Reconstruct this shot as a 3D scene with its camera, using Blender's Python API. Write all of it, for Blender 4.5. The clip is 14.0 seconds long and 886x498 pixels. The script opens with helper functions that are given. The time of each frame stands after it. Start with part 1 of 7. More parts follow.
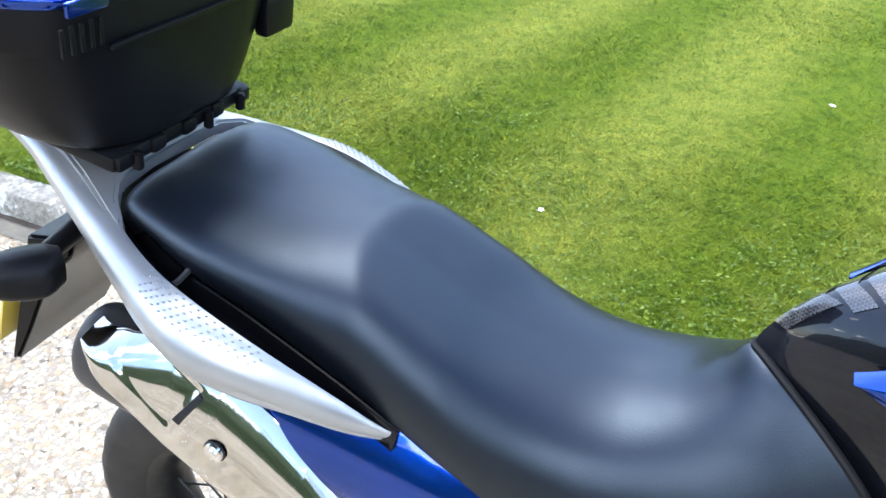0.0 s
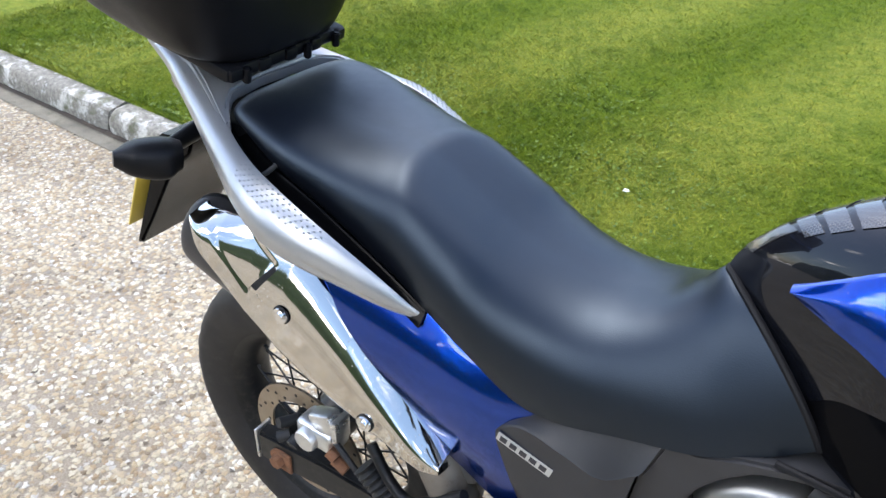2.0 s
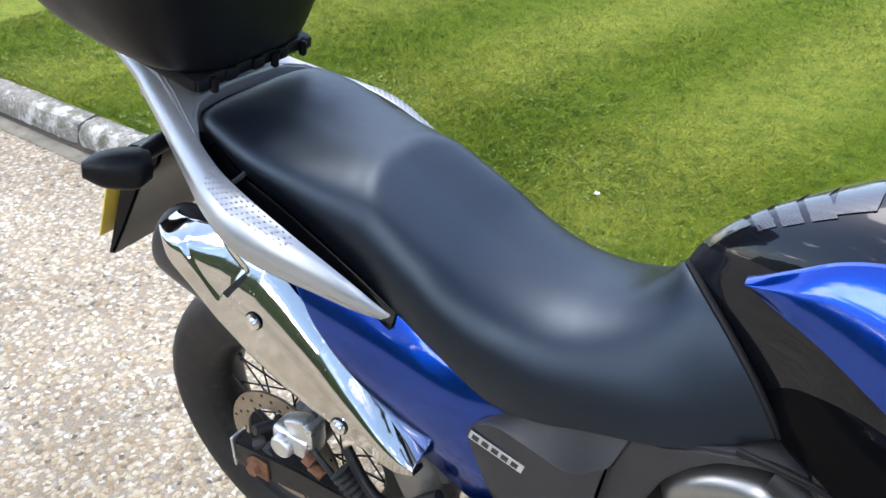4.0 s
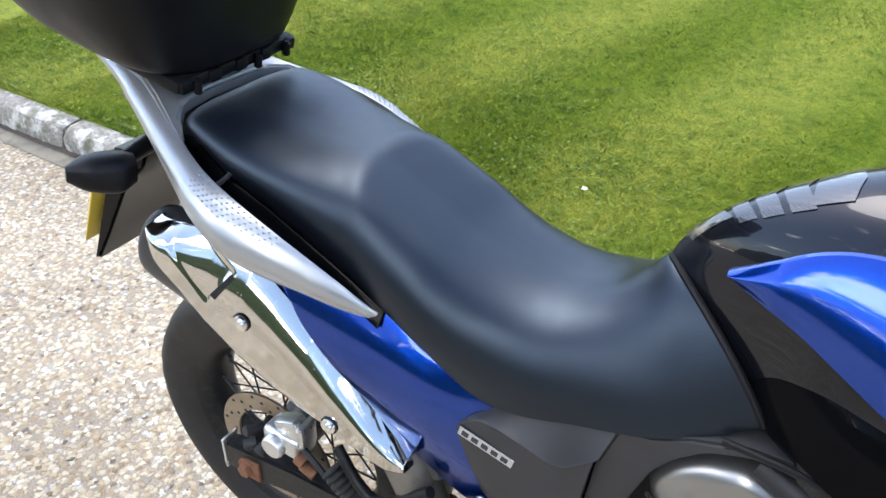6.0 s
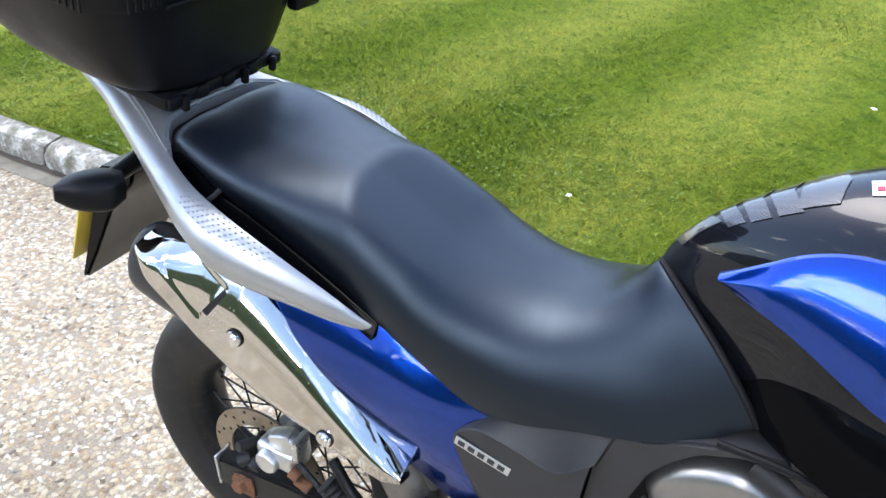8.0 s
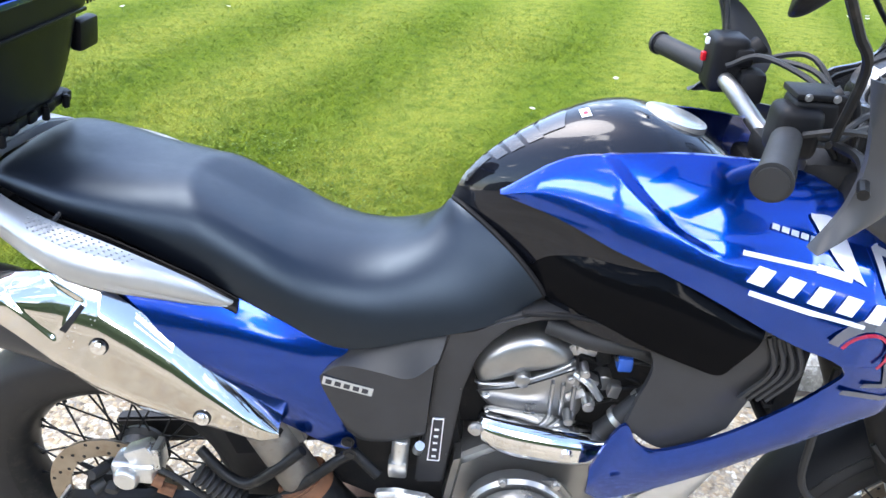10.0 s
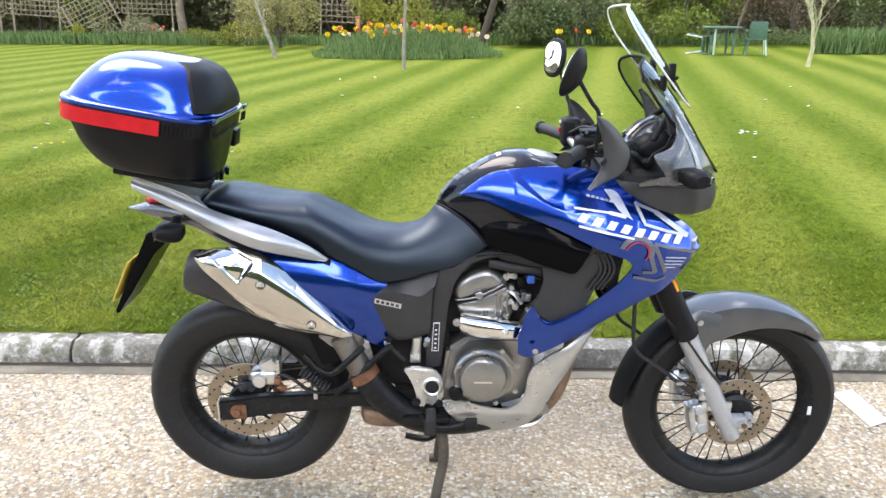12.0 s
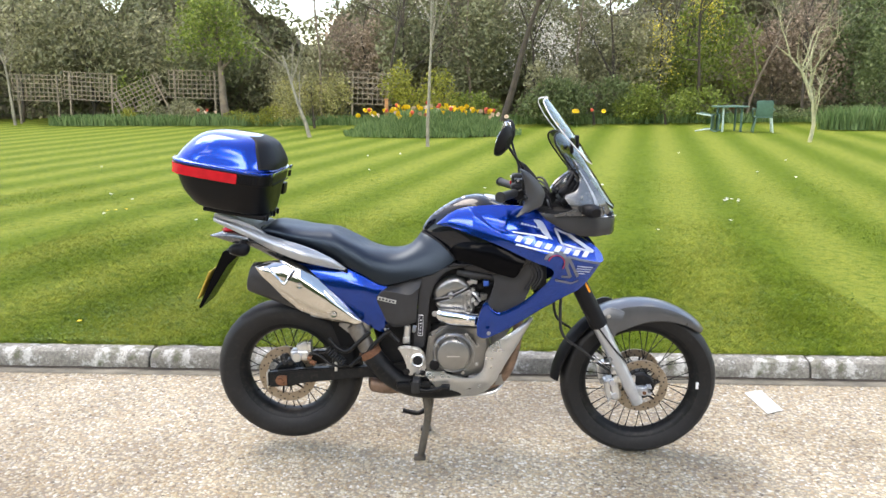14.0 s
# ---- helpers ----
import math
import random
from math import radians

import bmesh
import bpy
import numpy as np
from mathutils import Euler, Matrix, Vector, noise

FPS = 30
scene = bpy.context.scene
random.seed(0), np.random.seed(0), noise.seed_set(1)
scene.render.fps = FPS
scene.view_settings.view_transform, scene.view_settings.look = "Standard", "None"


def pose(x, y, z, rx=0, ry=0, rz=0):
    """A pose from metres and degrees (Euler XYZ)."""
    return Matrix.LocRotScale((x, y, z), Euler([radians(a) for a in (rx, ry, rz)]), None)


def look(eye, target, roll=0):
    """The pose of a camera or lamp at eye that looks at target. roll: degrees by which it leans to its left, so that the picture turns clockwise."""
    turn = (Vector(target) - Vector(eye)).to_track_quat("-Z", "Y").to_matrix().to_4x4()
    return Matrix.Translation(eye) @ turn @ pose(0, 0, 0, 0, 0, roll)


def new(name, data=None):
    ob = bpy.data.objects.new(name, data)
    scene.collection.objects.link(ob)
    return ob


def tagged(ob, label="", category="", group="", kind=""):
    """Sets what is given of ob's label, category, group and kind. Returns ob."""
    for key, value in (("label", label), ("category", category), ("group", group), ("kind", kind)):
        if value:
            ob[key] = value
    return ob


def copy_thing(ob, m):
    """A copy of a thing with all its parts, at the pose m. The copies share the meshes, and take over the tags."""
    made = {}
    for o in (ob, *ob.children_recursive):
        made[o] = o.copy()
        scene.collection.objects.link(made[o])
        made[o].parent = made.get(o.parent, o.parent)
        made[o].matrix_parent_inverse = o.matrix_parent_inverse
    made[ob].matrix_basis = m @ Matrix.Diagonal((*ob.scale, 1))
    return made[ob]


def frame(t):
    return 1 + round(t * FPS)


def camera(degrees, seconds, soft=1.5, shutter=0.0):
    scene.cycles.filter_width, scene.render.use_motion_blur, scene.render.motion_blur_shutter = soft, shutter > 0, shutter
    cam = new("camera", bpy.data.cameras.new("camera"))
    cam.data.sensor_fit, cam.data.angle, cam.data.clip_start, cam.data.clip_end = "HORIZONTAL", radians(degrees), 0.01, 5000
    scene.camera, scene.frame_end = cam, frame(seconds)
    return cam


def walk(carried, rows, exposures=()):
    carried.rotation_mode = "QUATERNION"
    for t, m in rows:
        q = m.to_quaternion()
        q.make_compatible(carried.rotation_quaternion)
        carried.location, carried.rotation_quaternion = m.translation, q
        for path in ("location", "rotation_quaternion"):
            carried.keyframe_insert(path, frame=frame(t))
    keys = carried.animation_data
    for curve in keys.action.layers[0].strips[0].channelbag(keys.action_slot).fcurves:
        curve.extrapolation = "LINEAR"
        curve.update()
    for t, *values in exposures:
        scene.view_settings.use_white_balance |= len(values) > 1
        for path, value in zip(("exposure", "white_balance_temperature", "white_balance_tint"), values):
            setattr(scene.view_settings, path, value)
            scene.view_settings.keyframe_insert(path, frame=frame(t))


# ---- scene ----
cam = camera(61.6, 14.0)
PATH = [
    (0, (0.527, -0.574, 1.395), (-0.108, 0.958, 0.277), 1.8),
    (0.1, (0.536, -0.588, 1.398), (-0.192, 0.907, 0.288), 2.4),
    (0.2, (0.548, -0.602, 1.398), (-0.247, 0.857, 0.284), 2.4),
    (0.3, (0.581, -0.62, 1.409), (-0.262, 0.805, 0.287), 3.3),
    (0.5, (0.628, -0.642, 1.408), (-0.253, 0.753, 0.277), 3.6),
    (1, (0.647, -0.676, 1.411), (-0.258, 0.702, 0.279), 2.6),
    (1.5, (0.665, -0.686, 1.403), (-0.222, 0.684, 0.248), 2.3),
    (2, (0.678, -0.686, 1.408), (-0.202, 0.694, 0.259), 2.5),
    (2.5, (0.687, -0.69, 1.408), (-0.187, 0.693, 0.258), 2.3),
    (3, (0.69, -0.692, 1.411), (-0.159, 0.712, 0.268), 2.9),
    (5.5, (0.703, -0.695, 1.413), (-0.119, 0.738, 0.285), 1.7),
    (6, (0.702, -0.694, 1.414), (-0.111, 0.739, 0.28), 1.8),
    (6.5, (0.7, -0.694, 1.415), (-0.091, 0.764, 0.298), 2.0),
    (7, (0.699, -0.695, 1.416), (-0.098, 0.761, 0.301), 1.4),
    (9.3, (0.658, -0.766, 1.42), (0.03, 0.792, 0.334), 0.2),
    (9.5, (0.636, -0.809, 1.418), (0.19, 0.828, 0.358), -0.9),
    (10, (0.62, -0.984, 1.43), (0.549, 0.757, 0.448), 2.9),
    (10.5, (0.645, -1.243, 1.46), (0.528, 0.557, 0.598), 1.6),
    (10.6, (0.617, -1.3, 1.465), (0.512, 0.513, 0.629), 1.5),
    (11, (0.609, -1.508, 1.496), (0.53, 0.333, 0.719), 0.0),
    (11.5, (0.557, -1.765, 1.501), (0.531, 0.093, 0.763), -1.6),
    (12, (0.61, -2.054, 1.514), (0.609, -0.157, 0.878), 0.0),
    (12.5, (0.657, -2.304, 1.533), (0.659, -0.395, 0.938), -0.6),
    (13, (0.661, -2.565, 1.529), (0.629, -0.644, 0.971), -0.3),
    (13.5, (0.725, -2.787, 1.544), (0.681, -0.842, 1.081), 0.3),
    (14, (0.798, -2.99, 1.564), (0.719, -1.04, 1.125), -0.5),
]
walk(cam, [(t, look(eye, target, roll)) for t, eye, target, roll in PATH], [(0.0, 1.38, 6300, 10), (0.5, 0.97, 6500, 11), (3.0, 0.87, 6650, 11), (7.0, 1.0, 6600, 11), (9.5, 1.08, 6500, 11), (10.0, 1.4, 6500, 11), (10.5, 1.42, 6650, 11), (11.0, 1.18, 6800, 11), (12.0, 1.07, 7150, 12), (13.0, 1.0, 7300, 12), (14.0, 0.95, 7400, 12)])

# ---- world, sun and sky ----
SUN_EL, SUN_AZ = radians(60), radians(308)  # azimuth clockwise from +y
world = bpy.data.worlds.new("world")
scene.world = world
world.use_nodes = True


def build_sky():
    nt = world.node_tree
    nt.nodes.clear()
    out = nt.nodes.new("ShaderNodeOutputWorld")
    bg = nt.nodes.new("ShaderNodeBackground")
    bg.inputs["Strength"].default_value = 0.26
    sky = nt.nodes.new("ShaderNodeTexSky")
    sky.sky_type = "NISHITA"
    sky.sun_disc = False
    sky.sun_elevation = SUN_EL
    sky.sun_rotation = SUN_AZ
    # broken cloud over the blue
    # (flat cloud layer: the heading is divided by its height, so clouds crowd towards the horizon)
    tc = nt.nodes.new("ShaderNodeTexCoord")
    sep = nt.nodes.new("ShaderNodeSeparateXYZ")
    lift = nt.nodes.new("ShaderNodeMath")
    lift.operation = "ADD"
    lift.inputs[1].default_value = 0.22
    high = nt.nodes.new("ShaderNodeMath")
    high.operation = "MAXIMUM"
    high.inputs[1].default_value = 0.05
    flat = nt.nodes.new("ShaderNodeVectorMath")
    flat.operation = "DIVIDE"
    com = nt.nodes.new("ShaderNodeCombineXYZ")
    nz = nt.nodes.new("ShaderNodeTexNoise")
    nz.inputs["Scale"].default_value = 2.1
    nz.inputs["Detail"].default_value = 8.0
    nz.inputs["Roughness"].default_value = 0.55
    nz.inputs["Distortion"].default_value = 0.25
    rp = nt.nodes.new("ShaderNodeMapRange")
    rp.inputs["From Min"].default_value = 0.57
    rp.inputs["From Max"].default_value = 0.66
    rp.interpolation_type = "SMOOTHSTEP"
    mix = nt.nodes.new("ShaderNodeMix")
    mix.data_type = "RGBA"
    mix.inputs["B"].default_value = (22.0, 22.1, 22.4, 1)
    L = nt.links
    L.new(tc.outputs["Generated"], sep.inputs["Vector"])
    L.new(sep.outputs["Z"], lift.inputs[0])
    L.new(lift.outputs[0], high.inputs[0])
    for ax in "XYZ":
        L.new(high.outputs[0], com.inputs[ax])
    L.new(tc.outputs["Generated"], flat.inputs[0])
    L.new(com.outputs["Vector"], flat.inputs[1])
    L.new(flat.outputs["Vector"], nz.inputs["Vector"])
    # more cloud on the hedge side of the sky
    lean = nt.nodes.new("ShaderNodeMath")
    lean.operation = "MULTIPLY_ADD"
    lean.inputs[1].default_value = -0.06
    L.new(sep.outputs["Y"], lean.inputs[0])
    L.new(nz.outputs["Fac"], lean.inputs[2])
    L.new(lean.outputs[0], rp.inputs["Value"])
    L.new(rp.outputs["Result"], mix.inputs["Factor"])
    L.new(sky.outputs["Color"], mix.inputs["A"])
    L.new(mix.outputs["Result"], bg.inputs["Color"])
    L.new(bg.outputs["Background"], out.inputs["Surface"])


build_sky()
sun = new("sun", bpy.data.lights.new("sun", "SUN"))
sun.data.energy = 1.35
sun.data.angle = radians(34)
sun.data.color = (1.0, 0.98, 0.95)
sun_dir = Vector((math.sin(SUN_AZ) * math.cos(SUN_EL), math.cos(SUN_AZ) * math.cos(SUN_EL), math.sin(SUN_EL)))
sun.matrix_world = look(sun_dir * 30, (0, 0, 0))

# ---- materials ----
def shader(name, color, rough=0.5, metal=0.0, coat=0.0, coat_rough=0.03, spec=0.5):
    m = bpy.data.materials.new(name)
    m.use_nodes = True
    b = m.node_tree.nodes["Principled BSDF"]
    b.inputs["Base Color"].default_value = (*color, 1)
    b.inputs["Roughness"].default_value = rough
    b.inputs["Metallic"].default_value = metal
    b.inputs["Coat Weight"].default_value = coat
    b.inputs["Coat Roughness"].default_value = coat_rough
    b.inputs["Specular IOR Level"].default_value = spec
    return m, m.node_tree, b


def node(nt, kind, **vals):
    n = nt.nodes.new(kind)
    for k, v in vals.items():
        n.inputs[k].default_value = v
    return n


def place_coords(nt, scale=(1, 1, 1)):
    tc = nt.nodes.new("ShaderNodeTexCoord")
    mp = node(nt, "ShaderNodeMapping", Scale=scale)
    nt.links.new(tc.outputs["Object"], mp.inputs["Vector"])
    return mp.outputs["Vector"]


def noise_tex(nt, vec, scale, detail=4.0, rough=0.55):
    n = node(nt, "ShaderNodeTexNoise", Scale=scale, Detail=detail, Roughness=rough)
    nt.links.new(vec, n.inputs["Vector"])
    return n.outputs["Fac"]


def ramp(nt, fac, stops):
    r = nt.nodes.new("ShaderNodeValToRGB")
    e = r.color_ramp.elements
    while len(e) < len(stops):
        e.new(0.5)
    for s, (p, c) in zip(e, stops):
        s.position, s.color = p, (*c, 1)
    nt.links.new(fac, r.inputs["Fac"])
    return r.outputs["Color"]


def blend(nt, fac, a, b, mode="MIX"):
    m = nt.nodes.new("ShaderNodeMix")
    m.data_type, m.blend_type = "RGBA", mode
    for key, v in (("Factor", fac), ("A", a), ("B", b)):
        if isinstance(v, (int, float)):
            m.inputs[key].default_value = v
        elif isinstance(v, tuple):
            m.inputs[key].default_value = (*v, 1)
        else:
            nt.links.new(v, m.inputs[key])
    return m.outputs["Result"]


def span(nt, fac, a0, a1, b0, b1):
    r = node(nt, "ShaderNodeMapRange", **{"From Min": a0, "From Max": a1, "To Min": b0, "To Max": b1})
    nt.links.new(fac, r.inputs["Value"])
    return r.outputs["Result"]


def bump(nt, bsdf, height, strength, distance):
    b = node(nt, "ShaderNodeBump", Strength=strength, Distance=distance)
    nt.links.new(height, b.inputs["Height"])
    nt.links.new(b.outputs["Normal"], bsdf.inputs["Normal"])
    return b


def worn(name, color, rough, metal=0.0, grain=300.0, grain_bump=0.0002, dirt=(0.0, (0.1, 0.08, 0.06)), tint=0.12, dirt_scale=14.0, **kw):
    """A surface with fine grain, faint tone changes, patchy roughness and some dirt."""
    m, nt, b = shader(name, color, rough, metal, **kw)
    v = place_coords(nt)
    big = noise_tex(nt, v, dirt_scale, 5)
    fine = noise_tex(nt, v, grain, 2)
    lo = tuple(max(0.0, c * (1 - tint)) for c in color)
    hi = tuple(min(1.0, c * (1 + tint)) for c in color)
    col = ramp(nt, big, [(0.35, lo), (0.65, hi)])
    if dirt[0] > 0:
        d2 = noise_tex(nt, v, dirt_scale * 3.1, 6, 0.7)
        col = blend(nt, span(nt, d2, 0.52, 0.72, 0.0, dirt[0]), col, dirt[1])
    nt.links.new(col, b.inputs["Base Color"])
    nt.links.new(span(nt, big, 0.3, 0.7, rough * 0.85, min(1.0, rough * 1.18)), b.inputs["Roughness"])
    if grain_bump:
        bump(nt, b, fine, 0.5, grain_bump)
    return m


def paint(name, color, flake=True, coat=1.0, rough=0.35, metal=0.5, spec=0.5, ior=1.5):
    m, nt, b = shader(name, color, rough, metal, coat=coat, coat_rough=0.02, spec=spec)
    v = place_coords(nt)
    if flake:
        f = noise_tex(nt, v, 2600, 1)
        col = ramp(nt, f, [(0.3, tuple(c * 0.82 for c in color)), (0.7, tuple(min(1, c * 1.2) for c in color))])
        nt.links.new(col, b.inputs["Base Color"])
    b.inputs["Coat IOR"].default_value = ior
    # light film of dust dulls the lacquer in patches
    d = noise_tex(nt, v, 9, 6, 0.65)
    nt.links.new(span(nt, d, 0.4, 0.75, 0.02, 0.09), b.inputs["Coat Roughness"])
    return m


M = {}
M["blue"] = paint("blue_paint", (0.0007, 0.045, 0.34), metal=0.92, rough=0.22, spec=0.05, coat=1.0, ior=1.5)
M["black_gloss"] = paint("black_gloss", (0.003, 0.003, 0.0035), flake=False, metal=0.0, rough=0.3, spec=0.0, coat=0.1)
M["tank_black"] = paint("tank_black", (0.009, 0.01, 0.014), metal=0.5, rough=0.25, spec=0.05, coat=0.7)
M["black_satin"] = worn("black_satin", (0.003, 0.003, 0.0035), 0.2, grain_bump=0, tint=0.1, spec=0.06)
M["silver"] = worn("silver_paint", (0.42, 0.43, 0.44), 0.33, 0.7, grain=1500, grain_bump=0.00005, tint=0.05)
M["belly"] = worn("belly_silver", (0.55, 0.55, 0.545), 0.3, 0.8, grain=1500, grain_bump=0.00005, dirt=(0.14, (0.2, 0.17, 0.13)), tint=0.05)
M["fork_silver"] = worn("fork_silver", (0.46, 0.475, 0.5), 0.32, 0.5, grain=1500, grain_bump=0.00003, dirt=(0.25, (0.25, 0.22, 0.18)), tint=0.05)
M["gunmetal"] = worn("gunmetal_paint", (0.125, 0.128, 0.135), 0.25, 0.7, grain=1500, grain_bump=0.00002, tint=0.03, coat=0.7)
M["engine"] = worn("cast_alloy", (0.31, 0.307, 0.3), 0.32, 0.85, grain=900, grain_bump=0.00008, dirt=(0.16, (0.16, 0.14, 0.12)), tint=0.06)
M["alloy"] = worn("bright_alloy", (0.66, 0.66, 0.65), 0.3, 0.85, grain=900, grain_bump=0.00006, dirt=(0.4, (0.2, 0.17, 0.13)), tint=0.08)
M["plastic"] = worn("dark_plastic", (0.008, 0.008, 0.009), 0.48, grain=1400, grain_bump=0.00018, tint=0.15, spec=0.16)
M["grey_plastic"] = worn("grey_plastic", (0.032, 0.032, 0.034), 0.38, grain=1400, grain_bump=0.00012, tint=0.12, spec=0.32)
M["case_black"] = worn("case_plastic", (0.005, 0.005, 0.006), 0.4, grain=1100, grain_bump=0.00025, tint=0.15, spec=0.18)
M["black_metal"] = worn("black_metal", (0.011, 0.0115, 0.0125), 0.4, 0.2, dirt=(0.25, (0.1, 0.085, 0.07)), tint=0.2, spec=0.25)
M["void"] = worn("shadowed_metal", (0.012, 0.012, 0.013), 0.6, 0.0, dirt=(0.4, (0.05, 0.042, 0.035)), tint=0.2, spec=0.25)
M["rubber"] = worn("tyre_rubber", (0.009, 0.009, 0.01), 0.55, grain=500, grain_bump=0.0003, dirt=(0.2, (0.06, 0.055, 0.05)), tint=0.25, spec=0.4)
M["soft_rubber"] = worn("grip_rubber", (0.012, 0.012, 0.013), 0.6, grain=900, grain_bump=0.0003)
M["guard_grey"] = worn("guard_plastic", (0.05, 0.051, 0.054), 0.4, grain=1400, grain_bump=0.0001, tint=0.08, spec=0.3)
M["rust"] = worn("rusty_steel", (0.19, 0.085, 0.042), 0.8, 0.2, grain=350, grain_bump=0.0006, dirt=(0.7, (0.06, 0.035, 0.025)), tint=0.35)
M["pipe"] = worn("header_pipe", (0.24, 0.16, 0.115), 0.5, 0.6, grain=300, grain_bump=0.0003, dirt=(0.7, (0.1, 0.055, 0.035)), tint=0.3)
M["disc"] = worn("brake_disc", (0.34, 0.285, 0.22), 0.36, 0.85, grain=400, grain_bump=0.0001, dirt=(0.6, (0.2, 0.13, 0.08)), tint=0.15)
M["steel"] = worn("zinc_steel", (0.5, 0.5, 0.5), 0.35, 0.9, grain=600, grain_bump=0.00005, dirt=(0.4, (0.2, 0.12, 0.07)), tint=0.1)
M["red"] = worn("red_lens", (0.5, 0.008, 0.016), 0.22, grain=420, grain_bump=0.0006, tint=0.15, coat=0.15, spec=0.25)
M["amber"] = worn("amber_plastic", (0.75, 0.27, 0.02), 0.25, grain=500, grain_bump=0.0003)
M["yellow"] = worn("yellow_plate", (0.62, 0.46, 0.07), 0.4, tint=0.08)
M["white"] = worn("white_film", (0.78, 0.79, 0.8), 0.35, tint=0.04)
M["decal_grey"] = worn("grey_film", (0.13, 0.135, 0.16), 0.3, metal=0.3, tint=0.05)
M["decal_pale"] = worn("pale_film", (0.5, 0.53, 0.62), 0.3, metal=0.2, tint=0.05, coat=0.6)
M["decal_dark"] = worn("dark_film", (0.02, 0.02, 0.028), 0.3, tint=0.05)
M["decal_red"] = worn("red_film", (0.34, 0.02, 0.05), 0.3, tint=0.05)
M["badge_silver"] = worn("badge_silver", (0.5, 0.5, 0.47), 0.4, 0.3, grain_bump=0, tint=0.06)
M["blue_conn"] = worn("blue_connector", (0.015, 0.07, 0.32), 0.45)
M["dull_steel"] = worn("dull_steel", (0.17, 0.155, 0.135), 0.48, 0.6, dirt=(0.7, (0.1, 0.07, 0.05)), tint=0.25)
M["stand"] = worn("muddy_steel", (0.085, 0.075, 0.06), 0.7, 0.3, dirt=(0.9, (0.16, 0.12, 0.075)), tint=0.3, dirt_scale=20)


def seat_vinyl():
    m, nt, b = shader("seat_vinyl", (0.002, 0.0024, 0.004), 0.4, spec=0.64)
    # blue of the sky's reflection put into the base colour and specular tint
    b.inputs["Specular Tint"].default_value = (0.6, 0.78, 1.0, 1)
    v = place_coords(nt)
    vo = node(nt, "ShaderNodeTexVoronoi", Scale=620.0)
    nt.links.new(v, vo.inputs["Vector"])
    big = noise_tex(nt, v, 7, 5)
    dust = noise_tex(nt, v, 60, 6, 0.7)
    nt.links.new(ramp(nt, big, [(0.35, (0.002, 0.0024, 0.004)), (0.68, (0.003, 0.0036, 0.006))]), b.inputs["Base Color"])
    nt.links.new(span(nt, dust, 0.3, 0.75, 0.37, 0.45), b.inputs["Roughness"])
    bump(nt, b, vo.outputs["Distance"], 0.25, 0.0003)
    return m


def chrome_shield():
    m, nt, b = shader("polished_shield", (0.66, 0.64, 0.6), 0.07, 1.0)
    v = place_coords(nt)
    big = noise_tex(nt, v, 9, 4)
    vo = node(nt, "ShaderNodeTexVoronoi", Scale=170.0)
    nt.links.new(v, vo.inputs["Vector"])
    spots = span(nt, vo.outputs["Distance"], 0.12, 0.3, 0.5, 0.0)
    patch = span(nt, noise_tex(nt, v, 16, 5, 0.65), 0.5, 0.66, 0.0, 1.0)
    mul = nt.nodes.new("ShaderNodeMath")
    mul.operation = "MULTIPLY"
    nt.links.new(spots, mul.inputs[0])
    nt.links.new(patch, mul.inputs[1])
    nt.links.new(blend(nt, mul.outputs[0], (0.66, 0.64, 0.6), (0.26, 0.2, 0.14)), b.inputs["Base Color"])
    add = nt.nodes.new("ShaderNodeMath")
    add.operation = "ADD"
    nt.links.new(mul.outputs[0], add.inputs[0])
    nt.links.new(span(nt, big, 0.35, 0.7, 0.04, 0.1), add.inputs[1])
    nt.links.new(add.outputs[0], b.inputs["Roughness"])
    bump(nt, b, big, 0.3, 0.0018)
    return m


def glass(name, color, rough=0.0):
    m, nt, b = shader(name, color, rough, coat=0.0)
    b.inputs["Transmission Weight"].default_value = 1.0
    b.inputs["IOR"].default_value = 1.45
    return m


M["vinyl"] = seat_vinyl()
M["chrome"] = chrome_shield()
M["plain_chrome"] = worn("plain_chrome", (0.8, 0.8, 0.8), 0.1, 1.0, grain_bump=0, tint=0.04, dirt=(0.3, (0.35, 0.27, 0.19)))
M["clear"] = glass("clear_screen", (0.95, 0.97, 0.96))
M["smoke"] = glass("smoked_screen", (0.55, 0.55, 0.55))
M["lens"] = glass("lamp_lens", (0.95, 0.96, 0.97), 0.05)
M["mirror"] = shader("mirror_glass", (0.85, 0.87, 0.88), 0.01, 1.0)[0]
M["dial"] = worn("dial_face", (0.035, 0.036, 0.04), 0.25, tint=0.1, coat=0.25, spec=0.2)


